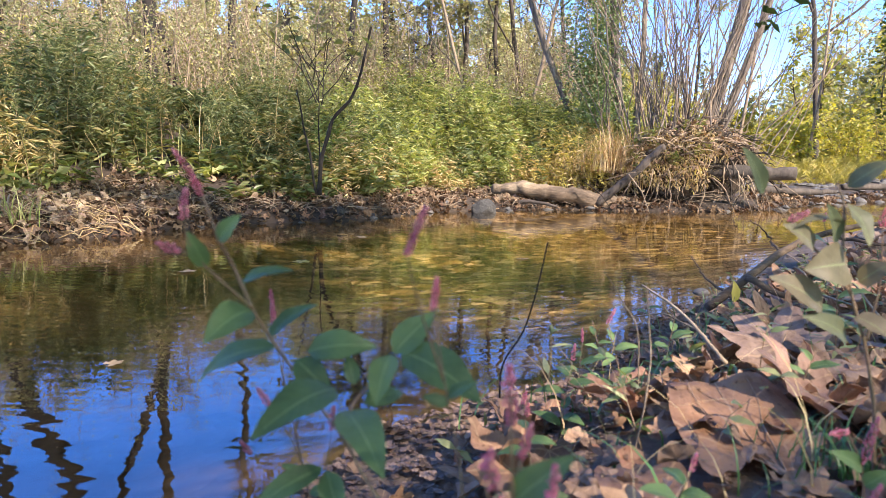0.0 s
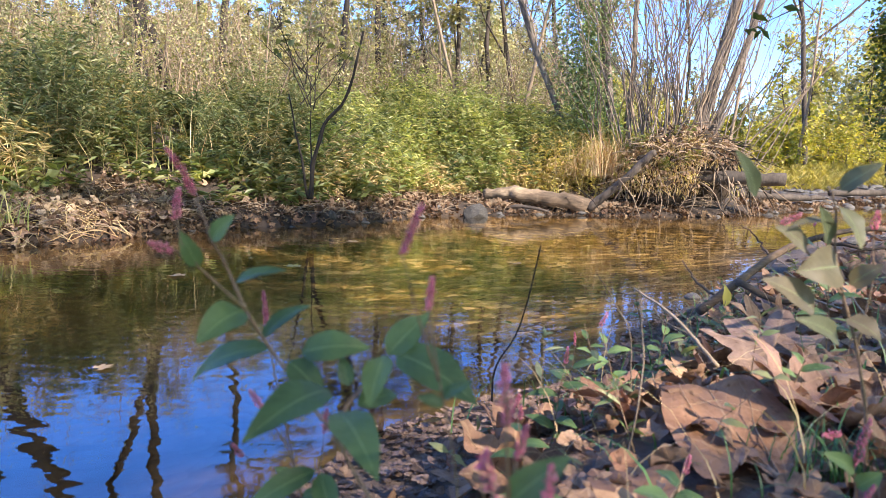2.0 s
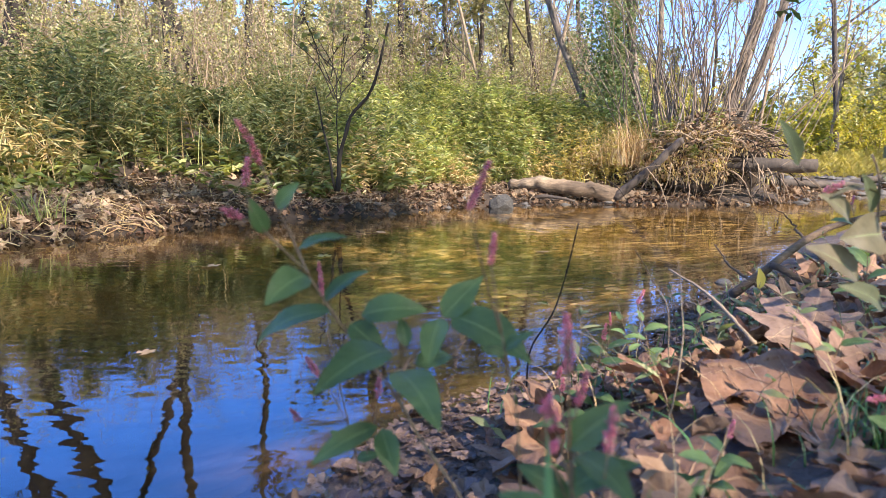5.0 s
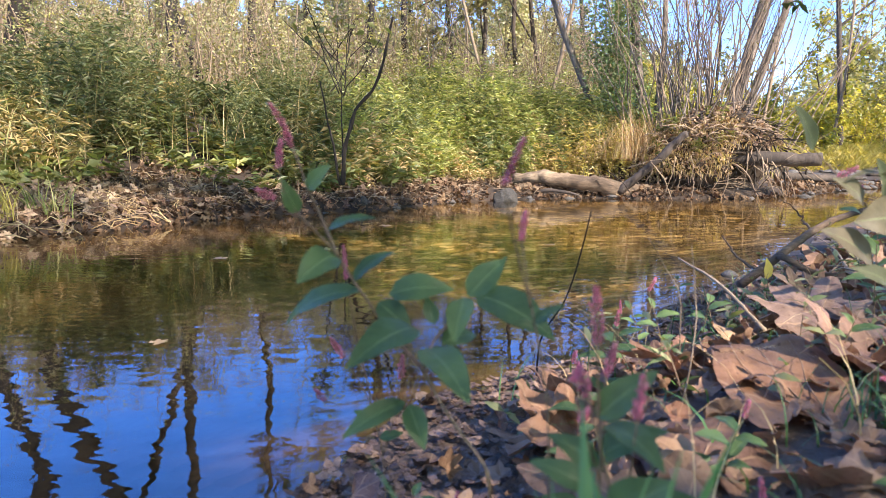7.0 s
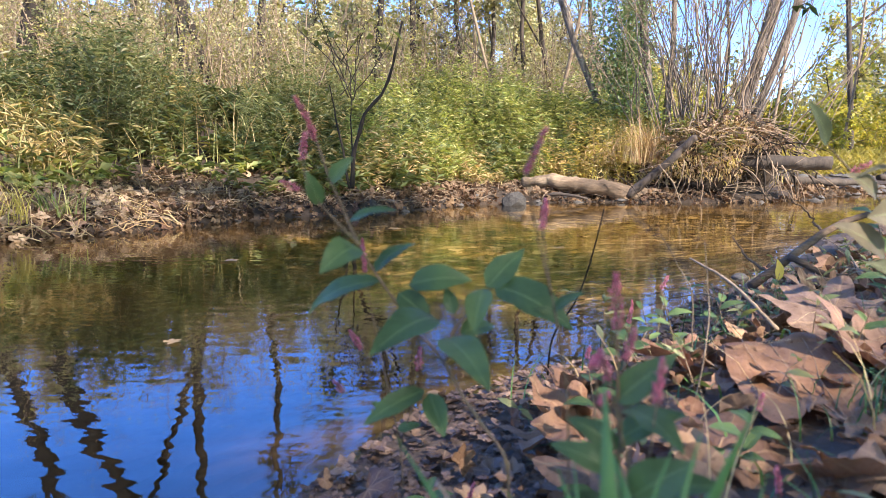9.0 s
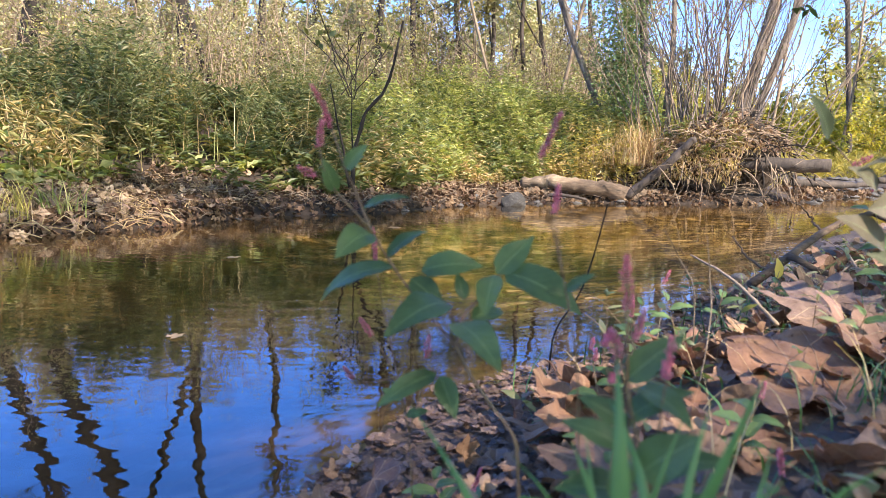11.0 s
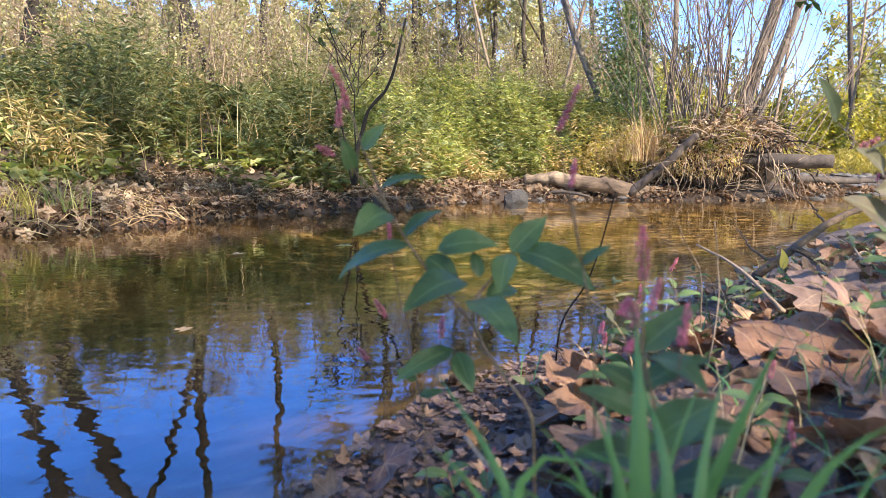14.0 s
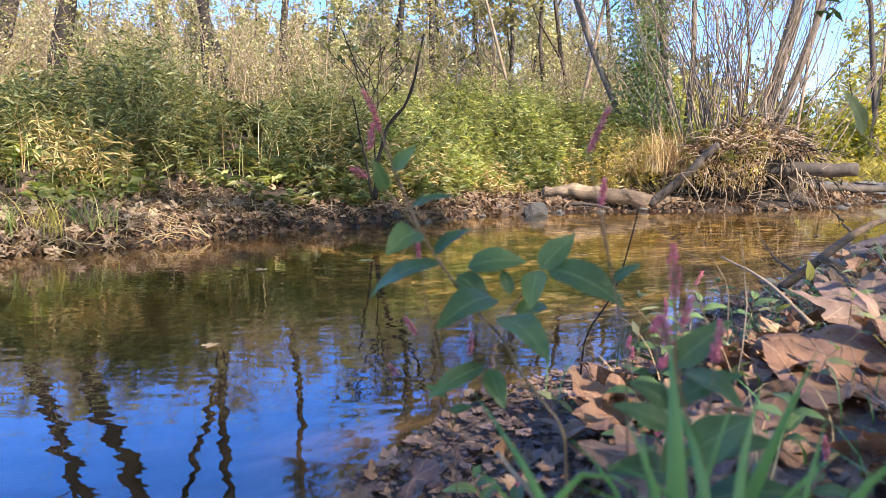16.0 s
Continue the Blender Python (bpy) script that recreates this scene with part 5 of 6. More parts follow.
tagged(part("tall_woods", b, [BARK, WOODS]), "pale tan autumn trees rising behind the thicket", "woods", kind="stuff")
wild("field_edge_trees", 46, (9, 45, 22, 48), 6, 40, (4.5, 8.5), 2, 26, 20, (0.12, 0.28), (0.08, 0.18), 0.05, [BARK, YELLOW], "hazy yellow-green trees beyond the field", "woods", lambda x, y, d: x > 0.53 * y, flare=0.2, low=0.12)
r = np.random.default_rng(87)
x, y = r.uniform(17, 42, 70), r.uniform(34, 60, 70)
keep = (x > 0.47 * y) & (x < 0.85 * y)
spots = np.stack([x, y, land(x, y)], 1)[keep]
b = Build()
bushes(b, r, spots, np.hypot(spots[:, 0], spots[:, 1]) * r.uniform(0.11, 0.2, len(spots)), 1, 24, 18, (0.2, 0.4), (0.12, 0.24), 0.07, flare=0.12, low=0.2)
tagged(part("hazy_woods", b, [BARK, WOODS]), "distant pale trees beyond the field", "woods", kind="stuff")
r = np.random.default_rng(88)
P = np.array([mound_spot(r.uniform(-1, 0.1), r.uniform(0.2, 1.0)) for _ in range(26)])
b = Build()
sprigs(b, r, P, r.uniform(0.12, 0.3, 26), r.uniform(0.1, 0.9, 26), 16, (0.04, 0.09), (0.012, 0.03), 0.003, kites, 0.1, 0.3, (0, 1), 0.2, 0.7)
tagged(part("mound_sprouts", b, [HERB_STEM, BROAD]), "small leafy sprouts on the root mound", "wild plants", kind="stuff")


# ---- near bank: fallen leaves ----
rng = np.random.default_rng(101)
count = 0
while count < 280:
    x, y = rng.uniform(-0.35, 1.9), rng.uniform(0.45, 2.6)
    d = float(-to_line(np.array([x]), np.array([y]), NEAR_SHORE)[0])
    if d < 0.045 or ((x - 0.43) / 0.16) ** 2 + ((y - 0.96) / 0.19) ** 2 < 1 or math.hypot(x - 0.06, y - 0.23) < 0.25:
        continue
    s = rng.uniform(0.38, 1.0) * (0.6 if d < 0.15 or x < 0.15 else 1)
    low = 0.35 if x < 0.16 or d < 0.24 else 1
    if low < 1 and (x < 0.13 or rng.uniform(0, 1) < 0.8):
        continue
    s *= 0.75 if low < 1 else 1
    place_leaf(rng.integers(22), pose(x, y, max(0.006, float(land(x, y))) + rng.uniform(0.01, 0.035) * low, low * float(np.clip(rng.normal(0, 17), -32, 32)), low * float(np.clip(rng.normal(0, 17), -32, 32)), rng.uniform(0, 360)) @ Matrix.Diagonal((s, s, s * (0.4 if low < 1 else 1), 1)), "curled brown dry lobed leaf lying on the bank")
    count += 1
spots, d = spread(rng, 9000, -1.0, 6.5, -1.5, 7.5, -0.04, 2.6, "near", lambda x, y, d: (np.hypot(x - 0.06, y - 0.23) > 0.2) & (np.hypot((x - 0.43) / 0.1, (y - 0.98) / 0.14) > 1))
spots = spots[rng.uniform(0, 1, len(spots)) < np.interp(d, [0.1, 0.45], [0.03, 1])]
crumbs, d = spread(rng, 9000, -0.5, 2.4, 0.35, 3.2, -0.02, 1.6, "near", lambda x, y, d: np.hypot(x - 0.06, y - 0.23) > 0.2)
ok = rng.uniform(0, 1, len(crumbs)) < np.interp(d, [0.1, 0.45], [0.06, 1])
crumbs = crumbs[ok]
litter("leaf_crumbs", rng, crumbs, rng.uniform(0.014, 0.045, len(crumbs)), 0.02, 0.5, LITTER_NEAR, "broken dry leaf pieces and crumbs on the bank")
litter("near_leaf_litter", rng, spots, rng.uniform(0.025, 0.075, len(spots)), 0.03, 0.35, LITTER_NEAR, "brown dry leaf litter covering the near bank")


# leaves pressed flat into the wet margin
flat, d = spread(rng, 15000, -0.4, 1.2, 0.5, 2.6, -0.03, 0.4, "near", lambda x, y, d: np.hypot(x - 0.06, y - 0.23) > 0.15)
flat[:, 2] = np.maximum(flat[:, 2], 0.0) + 0.004
litter("wet_leaf_litter", rng, flat, rng.uniform(0.007, 0.026, len(flat)) * np.where(rng.uniform(0, 1, len(flat)) < 0.05, 1.8, 1), 0.008, 0.16, LITTER_WET, "flat wet brown leaves pressed into the muddy margin", whole=True)


def big_leaf():
    """The large tan leaf that leans on the heap with its upper lobe folded forward and down."""
    e = thing("fallen_leaf", (0.44, 1.0, 0.18))
    left, right = np.array([0.384, 1.09, 0.218]), np.array([0.5, 1.09, 0.232])
    nu, nv = 33, 15
    u, v = np.meshgrid(np.linspace(0, 1, nu), np.linspace(0, 1, nv))
    top = left + (right - left) * u[..., None] + np.array([0, 0, 1.0]) * (0.004 * np.sin(u * 9))[..., None]
    # the standing part: its left rim curls forward, its foot is lobed
    lobe = 0.8 + 0.2 * np.abs(np.sin(u * 7.5 + 0.6))
    foot_z = 0.19 + 0.01 * (u - 0.5)
    stand = top.copy()
    stand[..., 0] += (u - 0.45) * 0.03 * v - 0.012 * np.sin(v * 3.1) * (u < 0.5) * (1 - 2 * u) + 0.016 * np.sin(v * 5.5) * np.clip(u - 0.6, 0, 1) * 2.5
    stand[..., 1] += -0.19 * v * lobe - 0.02 * np.clip(0.3 - u, 0, 1) * 3.3 * v + 0.012 * np.sin(u * 6.3 + 0.5) * v
    stand[..., 2] = top[..., 2] * (1 - v) + foot_z * v - 0.012 * np.sin(v * 3.14) + 0.03 * np.clip(0.25 - u, 0, 1) * np.sin(v * 3.14)
    # the flap: rolls over the upper edge and narrows to a tip
    w = np.clip(v * 1.15, 0, 1.15)
    drop = 0.075 * w * (1 - 0.9 * np.abs(u - 0.55) ** 1.15 * 1.7)
    flap = top.copy()
    flap[..., 1] += -0.008 * np.clip(v * 8, 0, 1) - 0.03 * w + 0.008 * np.sin(u * 8 + 1) * w
    flap[..., 2] += 0.006 * np.sin(np.clip(v * 6, 0, 3.14)) - drop
    flap[..., 0] += (0.55 - u) * 0.03 * w
    for name, grid in (("blade", stand), ("folded_lobe", flap)):
        p = grid.reshape(-1, 3).copy()
        for q in p:
            q += np.array(noise.noise_vector(Vector(q) * 45)) * 0.0028 + np.array(noise.noise_vector(Vector(q) * 14)) * 0.006
        b = Build()
        i = ((np.arange(nv - 1) * nu)[:, None] + np.arange(nu - 1)[None, :]).ravel()
        b.add(p, np.stack([i, i + 1, i + nu + 1, i + nu], 1), 0, np.stack([(u - 0.5) * 1.3, 1.05 - v], -1))
        part(name, b, [BIG_LEAF], e)
    for k, (u0, u1) in enumerate(((0.5, 0.5), (0.5, 0.18), (0.5, 0.82))):
        b = Build()
        t = np.linspace(0, 1, 9)
        rows = np.clip(((1 - t) * (nv - 1)).round().astype(int), 0, nv - 1)
        cols = ((u0 + (u1 - u0) * t) * (nu - 1)).round().astype(int)
        tube(b, bow(stand[rows, cols] + np.array([0, -0.0035, 0.001]), 16), np.linspace(0.0013, 0.0004, 16), 5)
        part("rib", b, [LEAF_RIB], e)
    return tagged(e, "large tan lobed leaf propped up, its upper lobe folded over", "leaf", "fallen leaves on the near bank")


big_leaf()

# the larger leaves about it
for k, (x, y, z, s, tilt, lean, turn, label) in enumerate((
        (0.2, 0.82, 0.15, 0.85, 4, -3, 20, "broad tan dry leaf lying on the heap"),
        (0.29, 0.84, 0.18, 0.9, 8, 6, -30, "broad pale tan dry leaf lying on the heap"),
        (0.56, 1.05, 0.21, 1.0, 28, 10, 40, "greyish brown dry leaf curled on the heap"),
        (0.55, 0.82, 0.2, 0.9, 12, -10, 160, "dark brown dry leaf curled on the heap"),
        (0.34, 1.13, 0.18, 0.7, 15, 10, 80, "reddish brown dry leaf on the heap"),
        (0.62, 1.28, 0.215, 1.0, 18, -12, 10, "brown dry lobed leaf on the heap"),
        (0.6, 0.9, 0.215, 1.0, 16, 8, 250, "reddish brown dry leaf on the heap"))):
    place_leaf((5 * k + 2) % 22, pose(x, y, z, tilt, lean, turn) @ Matrix.Diagonal((s, s, s * 0.55, 1)), label)


# ---- smartweed: parts and plants ----
def weed_leaf(b, base, tip, width, face=(0, -0.5, 1), droop=0.15, keel=0.2, n=9):
    """A lance-shaped leaf from its foot to its tip, keeled along the midrib."""
    base, tip = np.asarray(base, float), np.asarray(tip, float)
    along = tip - base
    ln = np.linalg.norm(along)
    a = along / ln
    side = unit(np.cross(a, np.asarray(face, float)))
    up = np.cross(side, a)
    t = np.linspace(0, 1, n)
    w = width * np.clip(np.sin(math.pi * np.clip(t, 0.0, 1) ** 0.72), 0, None) ** 0.85 * 0.5 + 0.0006
    c = base + along * t[:, None] + up * (ln * droop * 4 * t * (1 - t))[:, None]
    wave = 0.1 * np.sin(t * 13 + ln * 900)
    rows = []
    for u in (-1, -0.5, 0, 0.5, 1):
        rows.append(c + side * (w * u)[:, None] + up * (w * (keel * abs(u) * 1.2 + wave * u * abs(u)))[:, None])
    v = np.stack(rows, axis=1)
    i = (np.arange(n - 1) * 5)[:, None] + np.arange(4)[None, :]
    i = i.ravel()
    uv = np.stack(np.broadcast_arrays(np.array([0, 0.25, 0.5, 0.75, 1.0])[None, :], t[:, None]), axis=-1)
    b.add(v.reshape(-1, 3), np.stack([i, i + 1, i + 6, i + 5], 1), 0, uv)




def flower_spike(b, r, foot, top, wide):
    """A dense spike of small beads round an axis."""
    foot, top = np.asarray(foot, float), np.asarray(top, float)
    ax = top - foot
    ln = np.linalg.norm(ax)
    a = ax / ln
    s = unit(np.cross(a, np.array([0.3, 0.9, 0.2])))
    c = np.cross(a, s)
    tube(b, np.linspace(foot, top, 4), np.linspace(wide * 0.16, wide * 0.06, 4), 5, 1)
    n = int(max(45, ln / 0.0004))
    for k in range(n):
        t = (k + r.uniform(0, 1)) / n
        ang = k * 2.4 + r.normal(0, 0.3)
        prof = wide * 0.5 * (0.55 + 0.45 * math.sin(math.pi * min(1, 0.15 + t * 0.9))) * (1 - 0.5 * max(0, t - 0.7) / 0.3)
        o = foot + ax * t + (s * math.cos(ang) + c * math.sin(ang)) * prof * r.uniform(0.3, 1.15)
        q = r.uniform(0.0006, 0.0011)
        d = unit(s * math.cos(ang) + c * math.sin(ang) + a * 0.9)
        e1 = unit(np.cross(d, a + 0.01))
        e2 = np.cross(d, e1)
        ring = [o + (e1 * math.cos(w) + e2 * math.sin(w)) * q for w in (0, 1.257, 2.513, 3.77, 5.027)]
        v = np.array([o - d * q * 1.2] + ring + [o + d * q * 1.7])
        f = [(0, 1 + (j + 1) % 5, 1 + j) for j in range(5)] + [(6, 1 + j, 1 + (j + 1) % 5) for j in range(5)]
        b.add(v, f, 0)


def smartweed(label, stems, leaves, spikes, seed, leaf=WEED):
    """stems: (points, thick); leaves: (foot, tip, width, face, droop); spikes: (foot, top, width)."""
    r = np.random.default_rng(seed)
    x, y, z = stems[0][0][0]
    ground_z = max(0.0, float(land(x, y)))
    e = thing("smartweed_plant", (x + 0.01, y, min(z, ground_z)))
    if z > ground_z + 0.01:
        stems = [([(x + 0.01, y, ground_z - 0.01), (x + 0.004, y, (z + ground_z) / 2)] + list(stems[0][0]), stems[0][1])] + list(stems[1:])
    for pts, thick in stems:
        b = Build()
        n = 5 * len(pts)
        tube(b, bow(pts, n), np.linspace(thick, thick * 0.5, n) * 0.8 * np.where(np.arange(n) % 5 == 0, 1.3, 1), 7)
        part("stem", b, RED_STEM, e)
    for foot, tip, width, *rest in leaves:
        b = Build()
        weed_leaf(b, foot, tip, width * 1.2, rest[0] if rest else (0, -0.6, 1), rest[1] if len(rest) > 1 else 0.08)
        part("leaf", b, leaf, e)
    for foot, top, width in spikes:
        b = Build()
        flower_spike(b, r, foot, top, width * 0.85)
        part("flower_spike", b, [PINK, RED_STEM], e)
    return tagged(e, label, "plant", "smartweed plants on the near bank")


# the tall plant before the water: one stem from the bank, a flowering shoot and a leafy one
TALL_STEMS = [
    ([(0.080, 0.660, 0.254), (0.063, 0.670, 0.271), (0.044, 0.680, 0.295), (0.036, 0.680, 0.315), (0.019, 0.690, 0.329), (0.003, 0.700, 0.346), (-0.018, 0.700, 0.376), (-0.029, 0.700, 0.395)], 0.0021),
    ([(-0.029, 0.700, 0.395), (-0.041, 0.700, 0.424), (-0.047, 0.690, 0.442), (-0.053, 0.690, 0.461), (-0.057, 0.690, 0.472)], 0.0016),
    ([(-0.029, 0.700, 0.395), (-0.038, 0.690, 0.408), (-0.052, 0.680, 0.426), (-0.064, 0.670, 0.438)], 0.0013),
    ([(0.036, 0.680, 0.315), (0.039, 0.690, 0.333), (0.050, 0.700, 0.344), (0.064, 0.710, 0.354), (0.068, 0.710, 0.364)], 0.0016),
    ([(-0.052, 0.680, 0.426), (-0.059, 0.670, 0.442), (-0.061, 0.670, 0.458)], 0.0009),
]
UPPER_LEAVES = [
    ((-0.052, 0.680, 0.426), (-0.059, 0.670, 0.449), 0.009, (0.3, -1, 0.1), 0.06),
    ((-0.047, 0.690, 0.442), (-0.029, 0.680, 0.459), 0.009, (-0.2, -1, 0.2), 0.05),
    ((-0.036, 0.700, 0.412), (-0.001, 0.700, 0.421), 0.009, (0, -0.5, 1), 0.1),
    ((-0.018, 0.700, 0.375), (0.011, 0.720, 0.394), 0.011, (-0.3, -0.6, 0.8), 0.12),
    ((-0.030, 0.700, 0.394), (-0.051, 0.670, 0.379), 0.019, (-0.3, -1, 0.1), 0.16),
    ((-0.012, 0.700, 0.369), (-0.073, 0.720, 0.337), 0.015, (-0.1, -0.6, 0.8), 0.14),
    ((0.008, 0.700, 0.366), (0.054, 0.700, 0.370), 0.017, (0, -0.8, 0.6), 0.16),
    ((0.000, 0.700, 0.360), (0.025, 0.690, 0.340), 0.015, (0.5, -0.9, 0.2), 0.1),
]
LOWER_LEAVES = [
    ((0.028, 0.690, 0.344), (-0.011, 0.630, 0.333), 0.022, (-0.1, -0.8, 0.6), 0.12),
    ((0.035, 0.690, 0.329), (0.066, 0.630, 0.311), 0.022, (0.35, -0.9, 0.4), 0.1),
    ((0.041, 0.690, 0.347), (0.035, 0.700, 0.364), 0.008, (0.2, -1, 0.2), 0.05),
    ((0.046, 0.700, 0.330), (0.071, 0.720, 0.331), 0.013, (0, -0.7, 0.7), 0.12),
    ((0.021, 0.680, 0.293), (-0.020, 0.660, 0.274), 0.013, (0, -0.7, 0.7), 0.12),
    ((0.024, 0.680, 0.291), (0.036, 0.660, 0.267), 0.013, (0.2, -1, 0.2), 0.08),
]
TOP_LEAVES = [
    ((0.071, 0.710, 0.364), (0.125, 0.680, 0.339), 0.025, (0.25, -0.75, 0.65), 0.12),
    ((0.065, 0.710, 0.363), (0.092, 0.720, 0.389), 0.017, (-0.5, -0.9, 0.1), 0.06),
    ((0.063, 0.710, 0.362), (0.056, 0.680, 0.337), 0.016, (-0.3, -1, 0.1), 0.08),
    ((0.077, 0.720, 0.368), (0.094, 0.730, 0.390), 0.006, (-0.3, -1, 0.2), 0.05),
]
smartweed("tall smartweed with green lance leaves and pink flower spikes", TALL_STEMS, UPPER_LEAVES + LOWER_LEAVES + TOP_LEAVES,
          [((-0.057, 0.690, 0.471), (-0.060, 0.680, 0.485), 0.0056), ((-0.059, 0.680, 0.484), (-0.066, 0.670, 0.499), 0.0047), ((-0.061, 0.670, 0.457), (-0.059, 0.670, 0.476), 0.0060), ((-0.064, 0.670, 0.437), (-0.074, 0.660, 0.443), 0.0057)],
          1)

# its flowering neighbours over the water
smartweed("thin smartweed with faded pink flower spikes over the water",
          [([(0.111, 0.600, 0.330), (0.100, 0.600, 0.381), (0.094, 0.600, 0.419)], 0.0011), ([(0.100, 0.600, 0.381), (0.088, 0.580, 0.423), (0.082, 0.570, 0.451)], 0.0009)],
          [((0.102, 0.600, 0.372), (0.117, 0.590, 0.384), 0.005, (0, -0.8, 0.6), 0.08), ((0.103, 0.600, 0.368), (0.089, 0.600, 0.372), 0.005, (0, -0.8, 0.6), 0.08)],
          [((0.094, 0.600, 0.418), (0.096, 0.600, 0.435), 0.0038), ((0.082, 0.570, 0.451), (0.091, 0.560, 0.474), 0.0040)], 4)
smartweed("slender smartweed with small pink flower spikes at the waterline",
          [([(-0.010, 0.800, 0.197), (-0.021, 0.800, 0.249), (-0.044, 0.800, 0.289)], 0.0009), ([(-0.010, 0.800, 0.197), (-0.035, 0.800, 0.319), (-0.041, 0.800, 0.359)], 0.0009), ([(-0.021, 0.800, 0.249), (-0.051, 0.800, 0.243), (-0.062, 0.800, 0.248)], 0.0008), ([(-0.010, 0.800, 0.197), (0.003, 0.800, 0.244), (0.006, 0.800, 0.270)], 0.0008)],
          [((-0.017, 0.800, 0.228), (-0.036, 0.800, 0.238), 0.007, (0, -0.8, 0.6), 0.08), ((-0.013, 0.800, 0.213), (0.008, 0.800, 0.218), 0.007, (0, -0.8, 0.6), 0.08)],
          [((-0.044, 0.800, 0.288), (-0.056, 0.800, 0.305), 0.0074), ((-0.041, 0.800, 0.358), (-0.043, 0.800, 0.388), 0.0046), ((-0.062, 0.800, 0.247), (-0.071, 0.800, 0.258), 0.0065), ((0.006, 0.800, 0.269), (0.008, 0.800, 0.290), 0.0065)], 5)

# the broad-leaved plant at the bank's foot
smartweed("low smartweed with broad green leaves and pink flower heads",
          [([(0.133, 0.560, 0.263), (0.136, 0.570, 0.294), (0.138, 0.580, 0.329), (0.139, 0.580, 0.349)], 0.0016), ([(0.136, 0.570, 0.294), (0.124, 0.570, 0.326), (0.120, 0.570, 0.347)], 0.001)],
          [((0.135, 0.580, 0.324), (0.164, 0.570, 0.354), 0.014, (-0.3, -0.8, 0.5), 0.08), ((0.140, 0.580, 0.320), (0.161, 0.540, 0.312), 0.015, (0.3, -0.8, 0.5), 0.12), ((0.135, 0.570, 0.301), (0.109, 0.580, 0.314), 0.011, (0, -0.7, 0.7), 0.1), ((0.132, 0.560, 0.292), (0.098, 0.570, 0.303), 0.011, (0, -0.7, 0.7), 0.12), ((0.134, 0.560, 0.286), (0.117, 0.530, 0.280), 0.012, (-0.2, -0.9, 0.3), 0.1)],
          [((0.120, 0.570, 0.347), (0.124, 0.570, 0.357), 0.0059), ((0.139, 0.580, 0.348), (0.144, 0.580, 0.366), 0.0050), ((0.124, 0.570, 0.326), (0.129, 0.570, 0.333), 0.0048)], 6)


# the plant with the large spike and its neighbours
smartweed("smartweed with a large drooping pink flower spike",
          [([(0.15, 0.6, 0.16), (0.14, 0.585, 0.26), (0.135, 0.578, 0.34), (0.133, 0.576, 0.37)], 0.0016)],
          [((0.142, 0.588, 0.26), (0.19, 0.56, 0.285), 0.02, (0, -0.6, 1), 0.12), ((0.142, 0.588, 0.25), (0.095, 0.57, 0.262), 0.018, (0, -0.6, 1), 0.12), ((0.136, 0.58, 0.3), (0.168, 0.56, 0.325), 0.016, (-0.4, -0.6, 1), 0.1)],
          [((0.134, 0.577, 0.366), (0.131, 0.575, 0.398), 0.0075)], 2)
smartweed("smartweed with two small pink flower spikes",
          [([(0.16, 0.56, 0.16), (0.145, 0.555, 0.27), (0.125, 0.553, 0.345)], 0.0014), ([(0.145, 0.555, 0.27), (0.15, 0.553, 0.335)], 0.001)],
          [((0.147, 0.556, 0.25), (0.19, 0.53, 0.27), 0.018, (0, -0.6, 1), 0.12), ((0.14, 0.556, 0.28), (0.165, 0.535, 0.31), 0.02, (-0.5, -0.8, 0.5), 0.1), ((0.15, 0.556, 0.24), (0.11, 0.53, 0.235), 0.018, (0, -0.6, 1), 0.1)],
          [((0.125, 0.553, 0.345), (0.121, 0.553, 0.36), 0.008), ((0.15, 0.553, 0.335), (0.152, 0.553, 0.358), 0.006)], 3)


def wild_weed(x, y, h, lean, seed, label, spikes=2, leaves=6, size=0.045, leaf=WEED):
    """A smartweed of no special growth."""
    r = np.random.default_rng(seed)
    z = float(land(x, y))
    top = np.array([x + lean * h, y + r.normal(0, 0.1) * h, z + h])
    pts = [(x, y, z - 0.01), (x + lean * h * 0.35, y, z + h * 0.5), tuple(top)]
    line = bow(pts, 12)
    ls, sp = [], []
    for k in range(leaves):
        i = 2 + int(k * 9 / leaves)
        ang = k * 2.3 + r.uniform(0, 0.8)
        d = np.array([math.cos(ang), math.sin(ang) * 0.8, r.uniform(-0.1, 0.45)])
        ln = size * r.uniform(0.7, 1.2)
        ls.append((tuple(line[i]), tuple(line[i] + d * ln), ln * r.uniform(0.24, 0.34), (r.normal(0, 0.3), -0.5, 1), r.uniform(0.04, 0.16)))
    for k in range(spikes):
        f = line[-1 - 2 * k]
        g = f + np.array([r.normal(0, 0.008), r.normal(0, 0.004), 0.012])
        sp.append((tuple(f if k == 0 else g), tuple((f if k == 0 else g) + np.array([r.normal(0, 0.006), 0, r.uniform(0.014, 0.024)])), r.uniform(0.005, 0.007)))
    return smartweed(label, [(pts, 0.0013)], ls, sp, seed, leaf)


GREENS = "green smartweed with pink flower spikes among fallen leaves"
